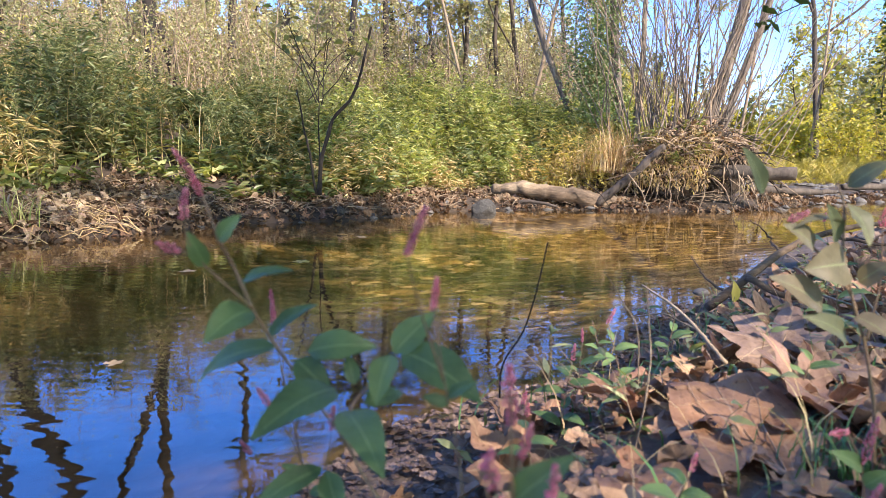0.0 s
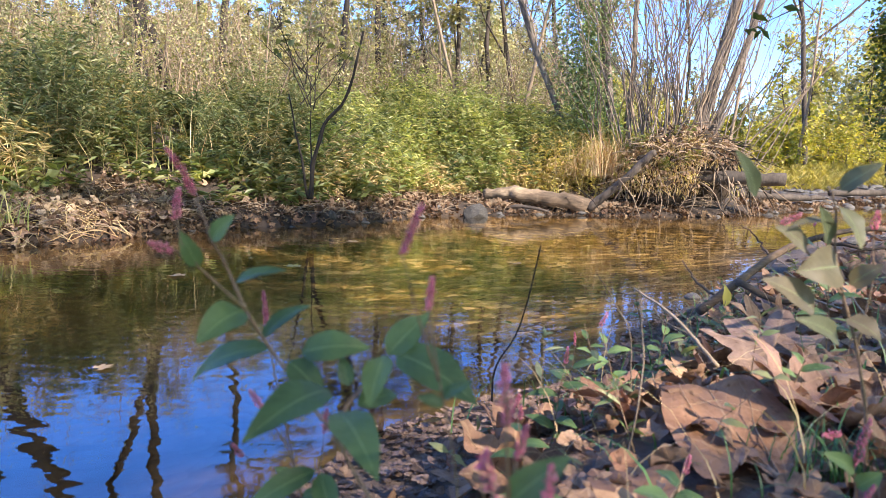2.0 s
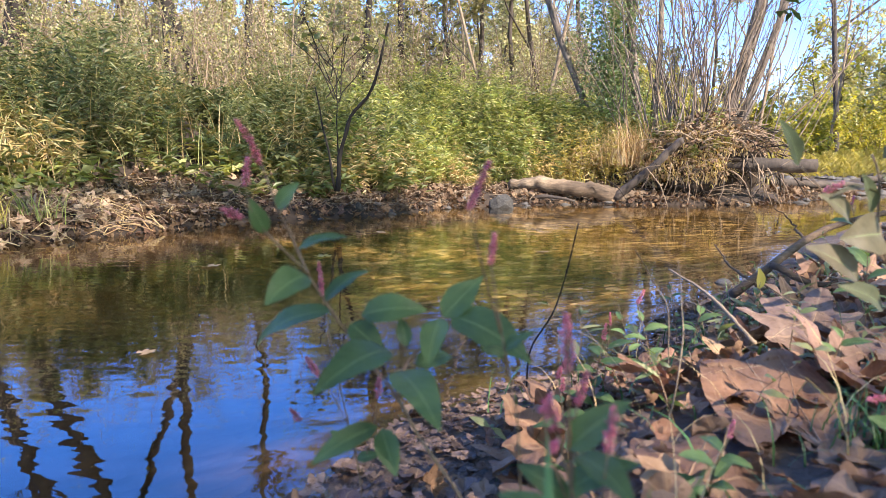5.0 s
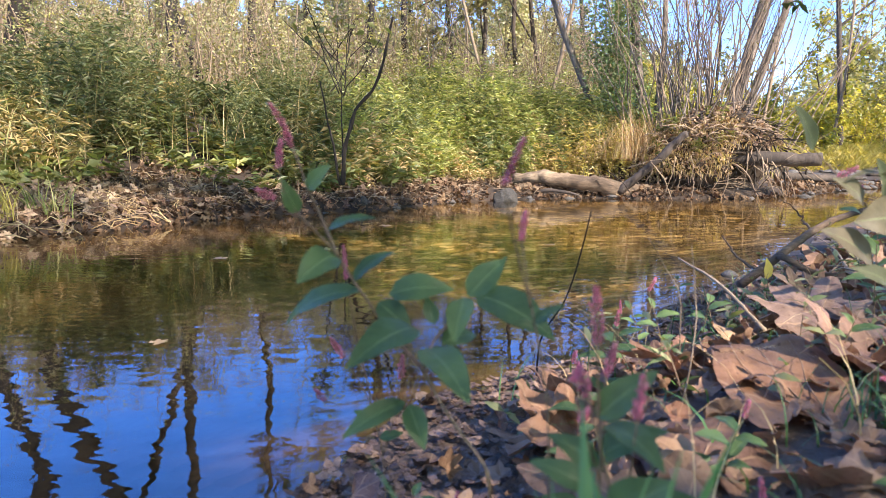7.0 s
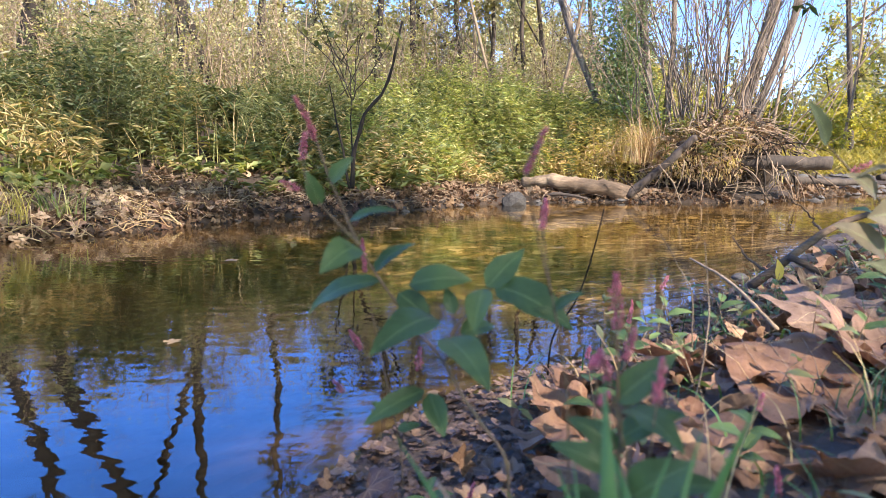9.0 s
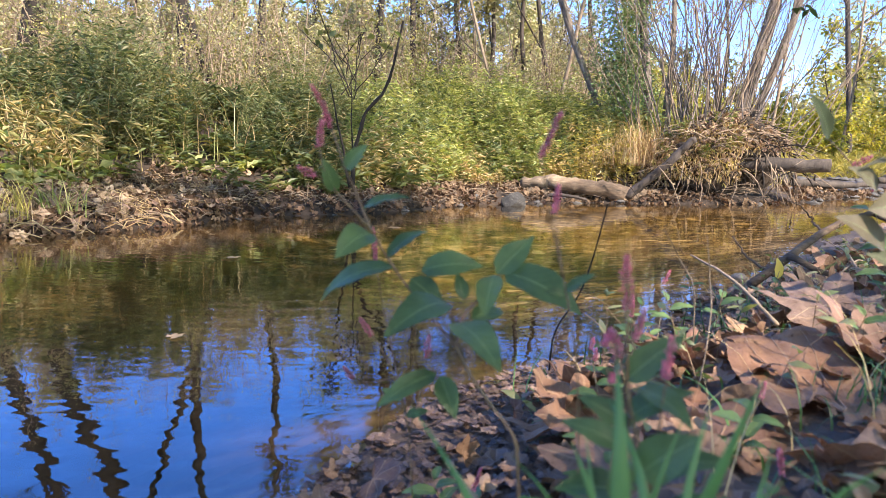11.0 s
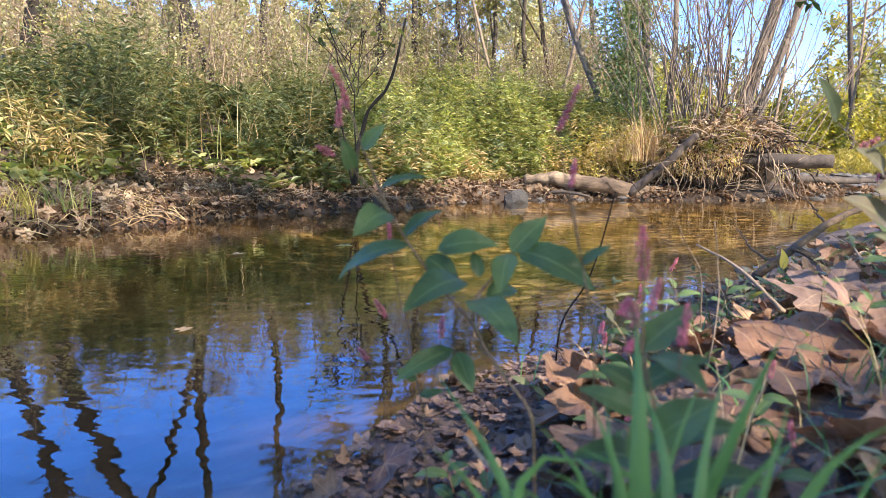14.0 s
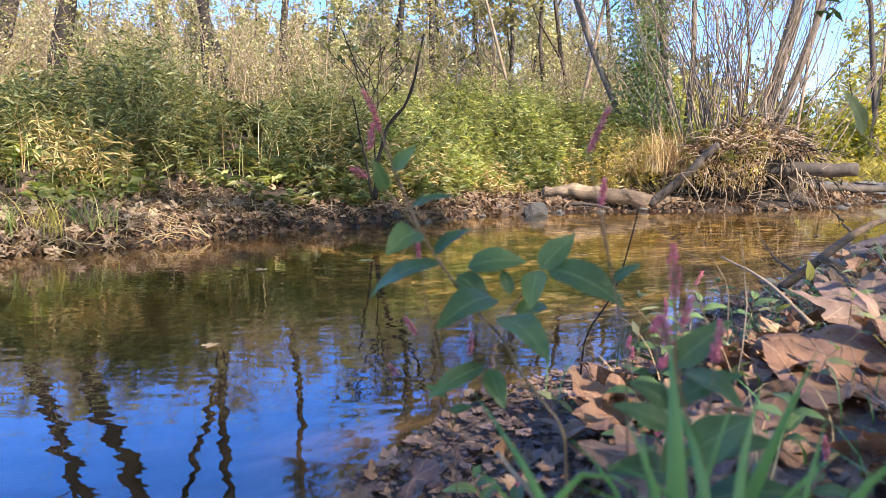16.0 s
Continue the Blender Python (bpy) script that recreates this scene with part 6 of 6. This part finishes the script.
for k, (x, y, h, lean, sp) in enumerate([(0.06, 0.8, 0.1, -0.1, 1), (0.16, 0.78, 0.1, 0.2, 1), (0.2, 0.95, 0.13, -0.1, 2), (0.26, 1.15, 0.12, 0.1, 1), (0.36, 1.2, 0.13, -0.2, 1), (0.48, 1.4, 0.14, 0.1, 0), (0.42, 1.55, 0.16, -0.2, 0), (0.55, 1.62, 0.15, 0.2, 0), (0.33, 1.4, 0.14, 0.05, 1), (0.62, 1.9, 0.18, -0.2, 0), (0.3, 0.82, 0.07, 0.2, 1), (0.1, 0.68, 0.06, -0.2, 1), (0.24, 0.66, 0.08, 0.3, 1), (0.55, 1.1, 0.09, 0.3, 0), (0.02, 0.95, 0.07, -0.3, 0), (0.72, 1.75, 0.15, 0.2, 0), (0.4, 0.72, 0.07, 0.1, 1)]):
    wild_weed(x, y, h, lean, 200 + k, GREENS, sp, 7, 0.038)
# plants at the right-hand side of the bank
# a plant with pink heads at the heap's edge
smartweed("low smartweed with a drooping bright pink flower head",
          [([(0.458, 0.800, 0.206), (0.451, 0.800, 0.249), (0.437, 0.800, 0.276)], 0.0014)],
          [((0.452, 0.800, 0.244), (0.418, 0.790, 0.263), 0.012, (0, -0.8, 0.6), 0.08), ((0.455, 0.800, 0.229), (0.469, 0.790, 0.247), 0.013, (0, -0.8, 0.6), 0.08)],
          [((0.437, 0.800, 0.276), (0.417, 0.790, 0.278), 0.0083), ((0.451, 0.800, 0.249), (0.455, 0.790, 0.293), 0.0093)], 7)
# a dull plant with drooping withered leaves
smartweed("withering smartweed with dull grey-green drooping leaves",
          [([(0.490, 0.850, 0.280), (0.476, 0.850, 0.338), (0.459, 0.850, 0.384), (0.448, 0.850, 0.424), (0.447, 0.850, 0.464), (0.438, 0.850, 0.481)], 0.0024), ([(0.459, 0.850, 0.384), (0.439, 0.850, 0.409), (0.423, 0.850, 0.424), (0.399, 0.850, 0.448), (0.376, 0.850, 0.471)], 0.0014), ([(0.476, 0.850, 0.338), (0.485, 0.850, 0.394), (0.481, 0.850, 0.445)], 0.0012)],
          [((0.375, 0.850, 0.471), (0.346, 0.830, 0.510), 0.013, (0.3, -1, 0.1), 0.08),
           ((0.423, 0.850, 0.424), (0.384, 0.830, 0.446), 0.015, (0.2, -0.9, 0.4), 0.1),
           ((0.453, 0.850, 0.410), (0.405, 0.830, 0.408), 0.031, (0, -1, 0.3), 0.12),
           ((0.443, 0.850, 0.429), (0.420, 0.830, 0.464), 0.014, (0.3, -1, 0.2), 0.05),
           ((0.448, 0.850, 0.443), (0.395, 0.830, 0.444), 0.008, (0, -0.4, 1), 0.16),
           ((0.449, 0.850, 0.463), (0.459, 0.830, 0.428), 0.018, (0.4, -0.9, 0.2), 0.1),
           ((0.435, 0.850, 0.369), (0.376, 0.830, 0.401), 0.023, (-0.2, -0.8, 0.6), 0.1),
           ((0.448, 0.850, 0.478), (0.471, 0.830, 0.501), 0.013, (-0.2, -0.8, 0.5), 0.1),
           ((0.465, 0.850, 0.394), (0.480, 0.830, 0.415), 0.015, (0, -0.8, 0.6), 0.1),
           ((0.464, 0.850, 0.363), (0.484, 0.830, 0.348), 0.020, (0.3, -0.8, 0.5), 0.12),
           ((0.459, 0.850, 0.343), (0.407, 0.830, 0.367), 0.018, (0, -0.8, 0.6), 0.1)],
          [((0.481, 0.850, 0.444), (0.483, 0.850, 0.460), 0.0081), ((0.399, 0.850, 0.447), (0.416, 0.850, 0.456), 0.0071)], 41, DULL_WEED)
wild_weed(0.72, 1.3, 0.2, -0.1, 303, "leafy smartweed beside driftwood", 1, 8, 0.055)
wild_weed(0.85, 1.5, 0.24, -0.3, 304, "leafy smartweed beside driftwood", 1, 8, 0.055)

# ---- near grass, stalks and twigs ----
# broad grass close to the camera, blade by blade
BLADES_LOW = [
    ([(0.061, 0.500, 0.266), (0.040, 0.510, 0.299), (0.016, 0.530, 0.325)], 0.0066),
    ([(0.049, 0.500, 0.266), (0.032, 0.500, 0.286), (0.016, 0.500, 0.297)], 0.0061),
    ([(0.055, 0.500, 0.289), (0.070, 0.500, 0.303), (0.086, 0.500, 0.303), (0.103, 0.490, 0.284)], 0.0056),
    ([(0.113, 0.500, 0.265), (0.104, 0.500, 0.296), (0.094, 0.510, 0.318)], 0.0076),
    ([(0.102, 0.520, 0.257), (0.087, 0.520, 0.287), (0.067, 0.530, 0.300)], 0.0048),
    ([(0.104, 0.490, 0.267), (0.093, 0.490, 0.287), (0.069, 0.490, 0.292)], 0.0059),
    ([(0.080, 0.490, 0.267), (0.069, 0.490, 0.283), (0.053, 0.490, 0.286)], 0.0049),
    ([(0.111, 0.510, 0.262), (0.105, 0.520, 0.299), (0.104, 0.530, 0.317)], 0.0042),
]
BLADES_TALL = [
    ([(0.118, 0.500, 0.262), (0.116, 0.500, 0.308), (0.116, 0.510, 0.344), (0.116, 0.520, 0.357)], 0.0111),
    ([(0.131, 0.490, 0.271), (0.128, 0.500, 0.297), (0.124, 0.510, 0.321), (0.115, 0.530, 0.332)], 0.0068),
    ([(0.138, 0.480, 0.274), (0.142, 0.490, 0.302), (0.151, 0.500, 0.326), (0.159, 0.510, 0.339)], 0.0061),
    ([(0.143, 0.500, 0.263), (0.158, 0.500, 0.298), (0.171, 0.500, 0.337), (0.179, 0.500, 0.356)], 0.0076),
    ([(0.122, 0.500, 0.262), (0.138, 0.510, 0.304), (0.150, 0.520, 0.327)], 0.0056),
    ([(0.130, 0.500, 0.268), (0.110, 0.500, 0.291), (0.088, 0.510, 0.294)], 0.0066),
]
BLADES_ARCH = [
    ([(0.149, 0.480, 0.275), (0.163, 0.480, 0.302), (0.181, 0.480, 0.315)], 0.0071),
    ([(0.169, 0.460, 0.287), (0.179, 0.460, 0.309), (0.198, 0.460, 0.327), (0.211, 0.460, 0.332)], 0.0074),
    ([(0.158, 0.470, 0.281), (0.167, 0.470, 0.312), (0.175, 0.480, 0.333)], 0.0045),
    ([(0.186, 0.450, 0.293), (0.192, 0.450, 0.310), (0.200, 0.450, 0.322)], 0.0050),
]


def strap(b, pts, width, n=14):
    """A broad grass blade: keeled, widest below its middle, running out to a point."""
    p = bow(pts, n)
    tan = unit(np.gradient(p, axis=0))
    side = unit(np.cross(tan, np.array([0.15, 1.0, 0.25])))
    up = np.cross(side, tan)
    t = np.linspace(0, 1, n)
    w = (width * np.clip(0.6 + 1.3 * t - 1.9 * t ** 2.2, 0.02, 1) * 0.75)[:, None]
    v = np.stack([p - side * w + up * w * 0.35, p, p + side * w + up * w * 0.35], axis=1)
    i = ((np.arange(n - 1) * 3)[:, None] + np.arange(2)[None, :]).ravel()
    b.add(v.reshape(-1, 3), np.stack([i, i + 1, i + 4, i + 3], 1))


def near_grass(label, lines):
    x, y, z = lines[0][0][0]
    e = thing("grass_tuft", (x, y, float(land(x, y))))
    for pts, width in lines:
        x, y, z = pts[0]
        b = Build()
        strap(b, [(x * 0.8 + e.location.x * 0.2, y, float(land(x, y)) - 0.005)] + list(pts), width)
        part("blade", b, [GREEN_GRASS], e)
    return tagged(e, label, "grass tuft")


near_grass("low clump of broad green grass blades bending over", BLADES_LOW)
near_grass("tall clump of broad green grass blades", BLADES_TALL)
near_grass("broad green grass blades arching over fallen leaves", BLADES_ARCH)
tuft(0.5, 0.89, 0.185, 70, (0.04, 0.09), (0.2, 0.9), 0.003, GREEN_GRASS, "short bright green grass tuft among fallen leaves", 404, 0.03, width=(0.0015, 0.003))

spots, d = spread(rng, 800, 0.12, 1.8, 0.6, 2.9, 0.05, 1.0, "near")
b = Build()
blades(b, rng, spots, rng.uniform(0.04, 0.15, len(spots)), rng.uniform(0.2, 1.3, len(spots)), rng.uniform(0.0015, 0.005, len(spots)), 0, 5)
tagged(part("near_bank_grass", b, [GREEN_GRASS]), "thin green grass blades among fallen leaves", "grass", kind="stuff")


# dull low weeds and straws all over the near bank's edge
spots, d = spread(rng, 300, 0.1, 2.0, 0.62, 3.0, 0.16, 0.7, "near")
spots = spots[rng.uniform(0, 1, len(spots)) < np.interp(d, [0.16, 0.3, 0.7], [0.7, 0.8, 0.25])]
b = Build()
sprigs(b, rng, spots, rng.uniform(0.04, 0.17, len(spots)), rng.uniform(0.1, 0.9, len(spots)), 8, (0.015, 0.04), (0.005, 0.012), 0.0009, lances, 0.15, 0.3, (0, 1), 0.25, 0.6)
tagged(part("low_weeds", b, [RED_STEM, SAGE]), "small dull green weeds among fallen leaves", "wild plants", kind="stuff")
spots, d = spread(rng, 300, 0.15, 2.0, 0.65, 3.0, 0.02, 0.9, "near")
b = Build()
blades(b, rng, spots, rng.uniform(0.06, 0.22, len(spots)), rng.uniform(0.5, 2.0, len(spots)), rng.uniform(0.001, 0.0022, len(spots)), 0, 6)
tagged(part("near_straws", b, [STRAW]), "thin pale dry straws among fallen leaves", "grass", kind="stuff")


def stalk(line, thick, mat, label, seed, name="dry_stalk"):
    r = np.random.default_rng(seed)
    b = Build()
    n = 18
    tube(b, bow(line, n, r, 0.0012), np.linspace(thick, thick * 0.45, n), 6)
    return tagged(part(name, b, mat), label, "stalk")


stalk([(0.215, 1.6, -0.01), (0.2, 1.45, 0.12), (0.225, 1.25, 0.26), (0.235, 1.15, 0.39)], 0.0022, DARK_BARK, "thin dark bare stalk rising at the shore", 1)
stalk([(0.32, 1.0, 0.15), (0.34, 1.02, 0.26), (0.33, 1.02, 0.36)], 0.0012, TWIG, "thin pale dry stalk", 2)
stalk([(0.38, 1.2, 0.15), (0.36, 1.15, 0.28), (0.3, 1.1, 0.36)], 0.0012, TWIG, "thin pale dry stalk leaning over", 3)
stalk([(0.1, 0.6, 0.17), (0.06, 0.63, 0.21), (0.03, 0.66, 0.235)], 0.0035, ROOT, "short pale broken twig", 4, "twig")


for k in range(20):
    r = np.random.default_rng(700 + k)
    x, y, z = r.uniform(1.5, 3.6), r.uniform(7.35, 7.55), r.uniform(0.1, 0.5)
    a = r.uniform(-1.9, 0.6)
    ln = r.uniform(0.2, 0.55)
    foot = np.array([x, y, z])
    tip = foot + np.array([math.cos(a) * ln, r.uniform(-0.1, 0.05), math.sin(a) * ln])
    tip[2] = max(tip[2], 0.0)
    stalk([tuple(foot), tuple((foot + tip) / 2 + np.array([0.02, -0.03, 0.03])), tuple(tip)], r.uniform(0.003, 0.007), TWIG if k % 3 else DARK_BARK, "thin bare twig caught between log and root mound", k, "twig")


def driftwood():
    r = np.random.default_rng(9)
    e = thing("driftwood_branch", (0.85, 2.0, 0.14))
    for line, thick in (([(0.78, 1.98, 0.13), (0.9, 2.04, 0.2), (1.04, 2.15, 0.255), (1.26, 2.3, 0.3), (1.6, 2.5, 0.32), (2.0, 2.7, 0.3)], 0.015), ([(0.9, 2.04, 0.2), (0.98, 2.0, 0.16), (1.15, 1.98, 0.17)], 0.012), ([(1.04, 2.15, 0.255), (1.02, 2.2, 0.3), (0.98, 2.2, 0.33)], 0.005), ([(0.85, 2.0, 0.15), (0.8, 2.1, 0.2), (0.78, 2.12, 0.24)], 0.006), ([(1.26, 2.3, 0.3), (1.35, 2.25, 0.27), (1.5, 2.2, 0.28)], 0.008)):
        b = Build()
        tube(b, bow(line, 14, r, 0.008), np.linspace(thick, thick * 0.4, 14) * 0.8, 8)
        part("branch", b, BROWN_LOG, e)
    return tagged(e, "grey forked driftwood branch stranded at the water's edge", "driftwood")


driftwood()
for k in range(14):
    x, y = 1.1 + 0.11 * k + 0.1 * math.sin(k * 7), 2.75 + 0.09 * k + 0.12 * math.cos(k * 5)
    s = 0.03 + 0.015 * math.sin(k * 3.3)
    stone(x, y, float(land(x, y)) + 0.02, s * 1.4, s, s * 0.6, k * 50, "wet grey stone at the near shore", "stones at the near shore")
for k in range(26):
    r = np.random.default_rng(500 + k)
    x, y = r.uniform(0.5, 2.4), r.uniform(1.2, 3.3)
    if float(-to_line(np.array([x]), np.array([y]), NEAR_SHORE)[0]) < 0.02:
        continue
    z, a = float(land(x, y)) + 0.04, r.uniform(0, 3.1)
    ln = r.uniform(0.1, 0.3)
    stalk([(x, y, z), (x + ln * 0.5 * math.cos(a), y + ln * 0.5 * math.sin(a), z + r.uniform(0.01, 0.06)), (x + ln * math.cos(a), y + ln * math.sin(a), z + r.uniform(0, 0.08))], r.uniform(0.0015, 0.004), TWIG, "thin dry twig on the leaf litter", k, "twig")

# leaves afloat
for x, y, s, turn, mat, label in (
        (-0.60, 3.47, 0.5, 40, YELLOW, "small yellow leaf floating on the water"),
        (-0.44, 4.58, 0.6, 110, STRAW, "small pale leaf floating on the water"),
        (0.49, 3.72, 0.45, 180, STRAW, "small pale leaf floating on the water"),
        (-1.05, 3.15, 0.5, 250, STRAW, "small pale leaf floating on the water"),
        (-0.70, 1.81, 0.28, 320, STRAW, "small pale leaf floating on the water")):
    ob = new("floating_leaf", LEAF_MESHES[3][0].copy())
    ob.matrix_basis = pose(x, y, 0.004, 0, 0, turn) @ Matrix.Diagonal((s, s, s * 0.2, 1))
    ob.data.materials[0] = mat
    tagged(ob, label, "leaf", "leaves afloat on the creek")


def leafy_stalk():
    """A thin stalk with one yellow leaf left on it."""
    x, y, z = (0.813, 1.900, 0.161)
    e = thing("leafy_stalk", (x, y, float(land(x, y))))
    b = Build()
    tube(b, bow([(x, y, float(land(x, y)) - 0.01), (x + 0.008, y, z - 0.03), (x, y, z)], 8), np.linspace(0.0016, 0.0009, 8), 5)
    part("stalk", b, TWIG, e)
    b = Build()
    weed_leaf(b, (x, y, z), (x - 0.01, y - 0.01, z + 0.055), 0.026, (0.3, -1, 0.1), 0.06)
    part("leaf", b, YELLOW, e)
    return tagged(e, "thin dry stalk with one yellow leaf", "plant")


leafy_stalk()


def overhanging_tree():
    """A slender tree on the near bank whose limb hangs out over the water."""
    r = np.random.default_rng(95)
    e = thing("tree", base_at(4.3, 0.2))
    z = e.location.z
    b = Build()
    tube(b, bow([(4.3, 0.2, z), (4.2, 0.2, 1.6), (4.25, 0.25, 4.0), (4.2, 0.3, 9.4)], 16, r, 0.02), np.linspace(0.085, 0.025, 16), 9)
    part("trunk", b, BARK, e)
    for k in range(31):
        zz = 1.9 + 0.24 * k
        a = k * 2.4
        limbs = branches(r, (4.22, 0.25, zz), (math.cos(a), math.sin(a), 0.35), r.uniform(1.2, 1.9), 0.02, 3, 0.6, 5, 0.06, 0.1, 0.25)
        b = Build()
        wood(b, limbs, (5, 4, 3))
        part("limb", b, BARK, e)
        b = Build()
        leaf_along(b, r, limbs[2], 5 if 5.6 < zz < 8.2 else 1, (0.09, 0.16), (0.06, 0.1), 0, 0.06)
        leaf_along(b, r, limbs[1], 5 if 5.6 < zz < 8.2 else 2, (0.08, 0.14), (0.05, 0.085), 0, 0.05)
        part("foliage", b, BROAD, e)
    limb = bow([(4.2, 0.2, 2.0), (3.7, 1.4, 2.6), (3.0, 2.6, 2.3), (2.2, 3.1, 1.75), (1.75, 3.2, 1.36), (1.6, 3.2, 1.18)], 16, r, 0.015)
    b = Build()
    tube(b, limb, np.linspace(0.012, 0.002, 16), 6)
    part("limb", b, BARK, e)
    b = Build()
    for k in range(5, 16):
        limbs = branches(r, limb[k], (r.normal(-0.3, 0.4), r.normal(0, 0.5), r.normal(-0.7, 0.3)), r.uniform(0.15, 0.35), 0.003, 2, 0.6, 2, 0.06, 0.0)
        tw = Build()
        wood(tw, limbs, (4, 3))
        part("twig", tw, BARK, e)
        leaf_along(b, r, limbs[0] + [], 5, (0.05, 0.08), (0.025, 0.04), 0, 0.02)
        leaf_along(b, r, limbs[1], 2, (0.05, 0.08), (0.025, 0.04), 0, 0.02)
    part("foliage", b, DARK_GREEN, e)
    return tagged(e, "slender tree with a limb hanging over the water", "tree")


overhanging_tree()


def tall_shade_tree():
    """A tall thin-crowned tree upstream on the near bank; its high leaves break the sunlight."""
    r = np.random.default_rng(97)
    e = thing("tree", base_at(7.4, -5.2))
    z = e.location.z
    b = Build()
    tube(b, bow([(7.4, -5.2, z), (7.3, -5.2, 3.0), (7.4, -5.1, 7.0), (7.3, -5.2, 11.0)], 18, r, 0.03), np.linspace(0.2, 0.04, 18), 10)
    part("trunk", b, BARK, e)
    for k in range(26):
        limbs = branches(r, (7.35, -5.2, 4.6 + 0.24 * k), (math.cos(k * 2.4), math.sin(k * 2.4), 0.3), r.uniform(1.8, 2.9), 0.03, 3, 0.6, 5, 0.06, 0.1, 0.25)
        b = Build()
        wood(b, limbs, (5, 4, 3))
        part("limb", b, BARK, e)
        b = Build()
        leaf_along(b, r, limbs[2], 9, (0.09, 0.16), (0.06, 0.1), 0, 0.12)
        leaf_along(b, r, limbs[1], 7, (0.09, 0.16), (0.06, 0.1), 0, 0.12)
        part("foliage", b, THICKET, e)
    return tagged(e, "tall tree with a thin crown on the near bank", "tree")


tall_shade_tree()
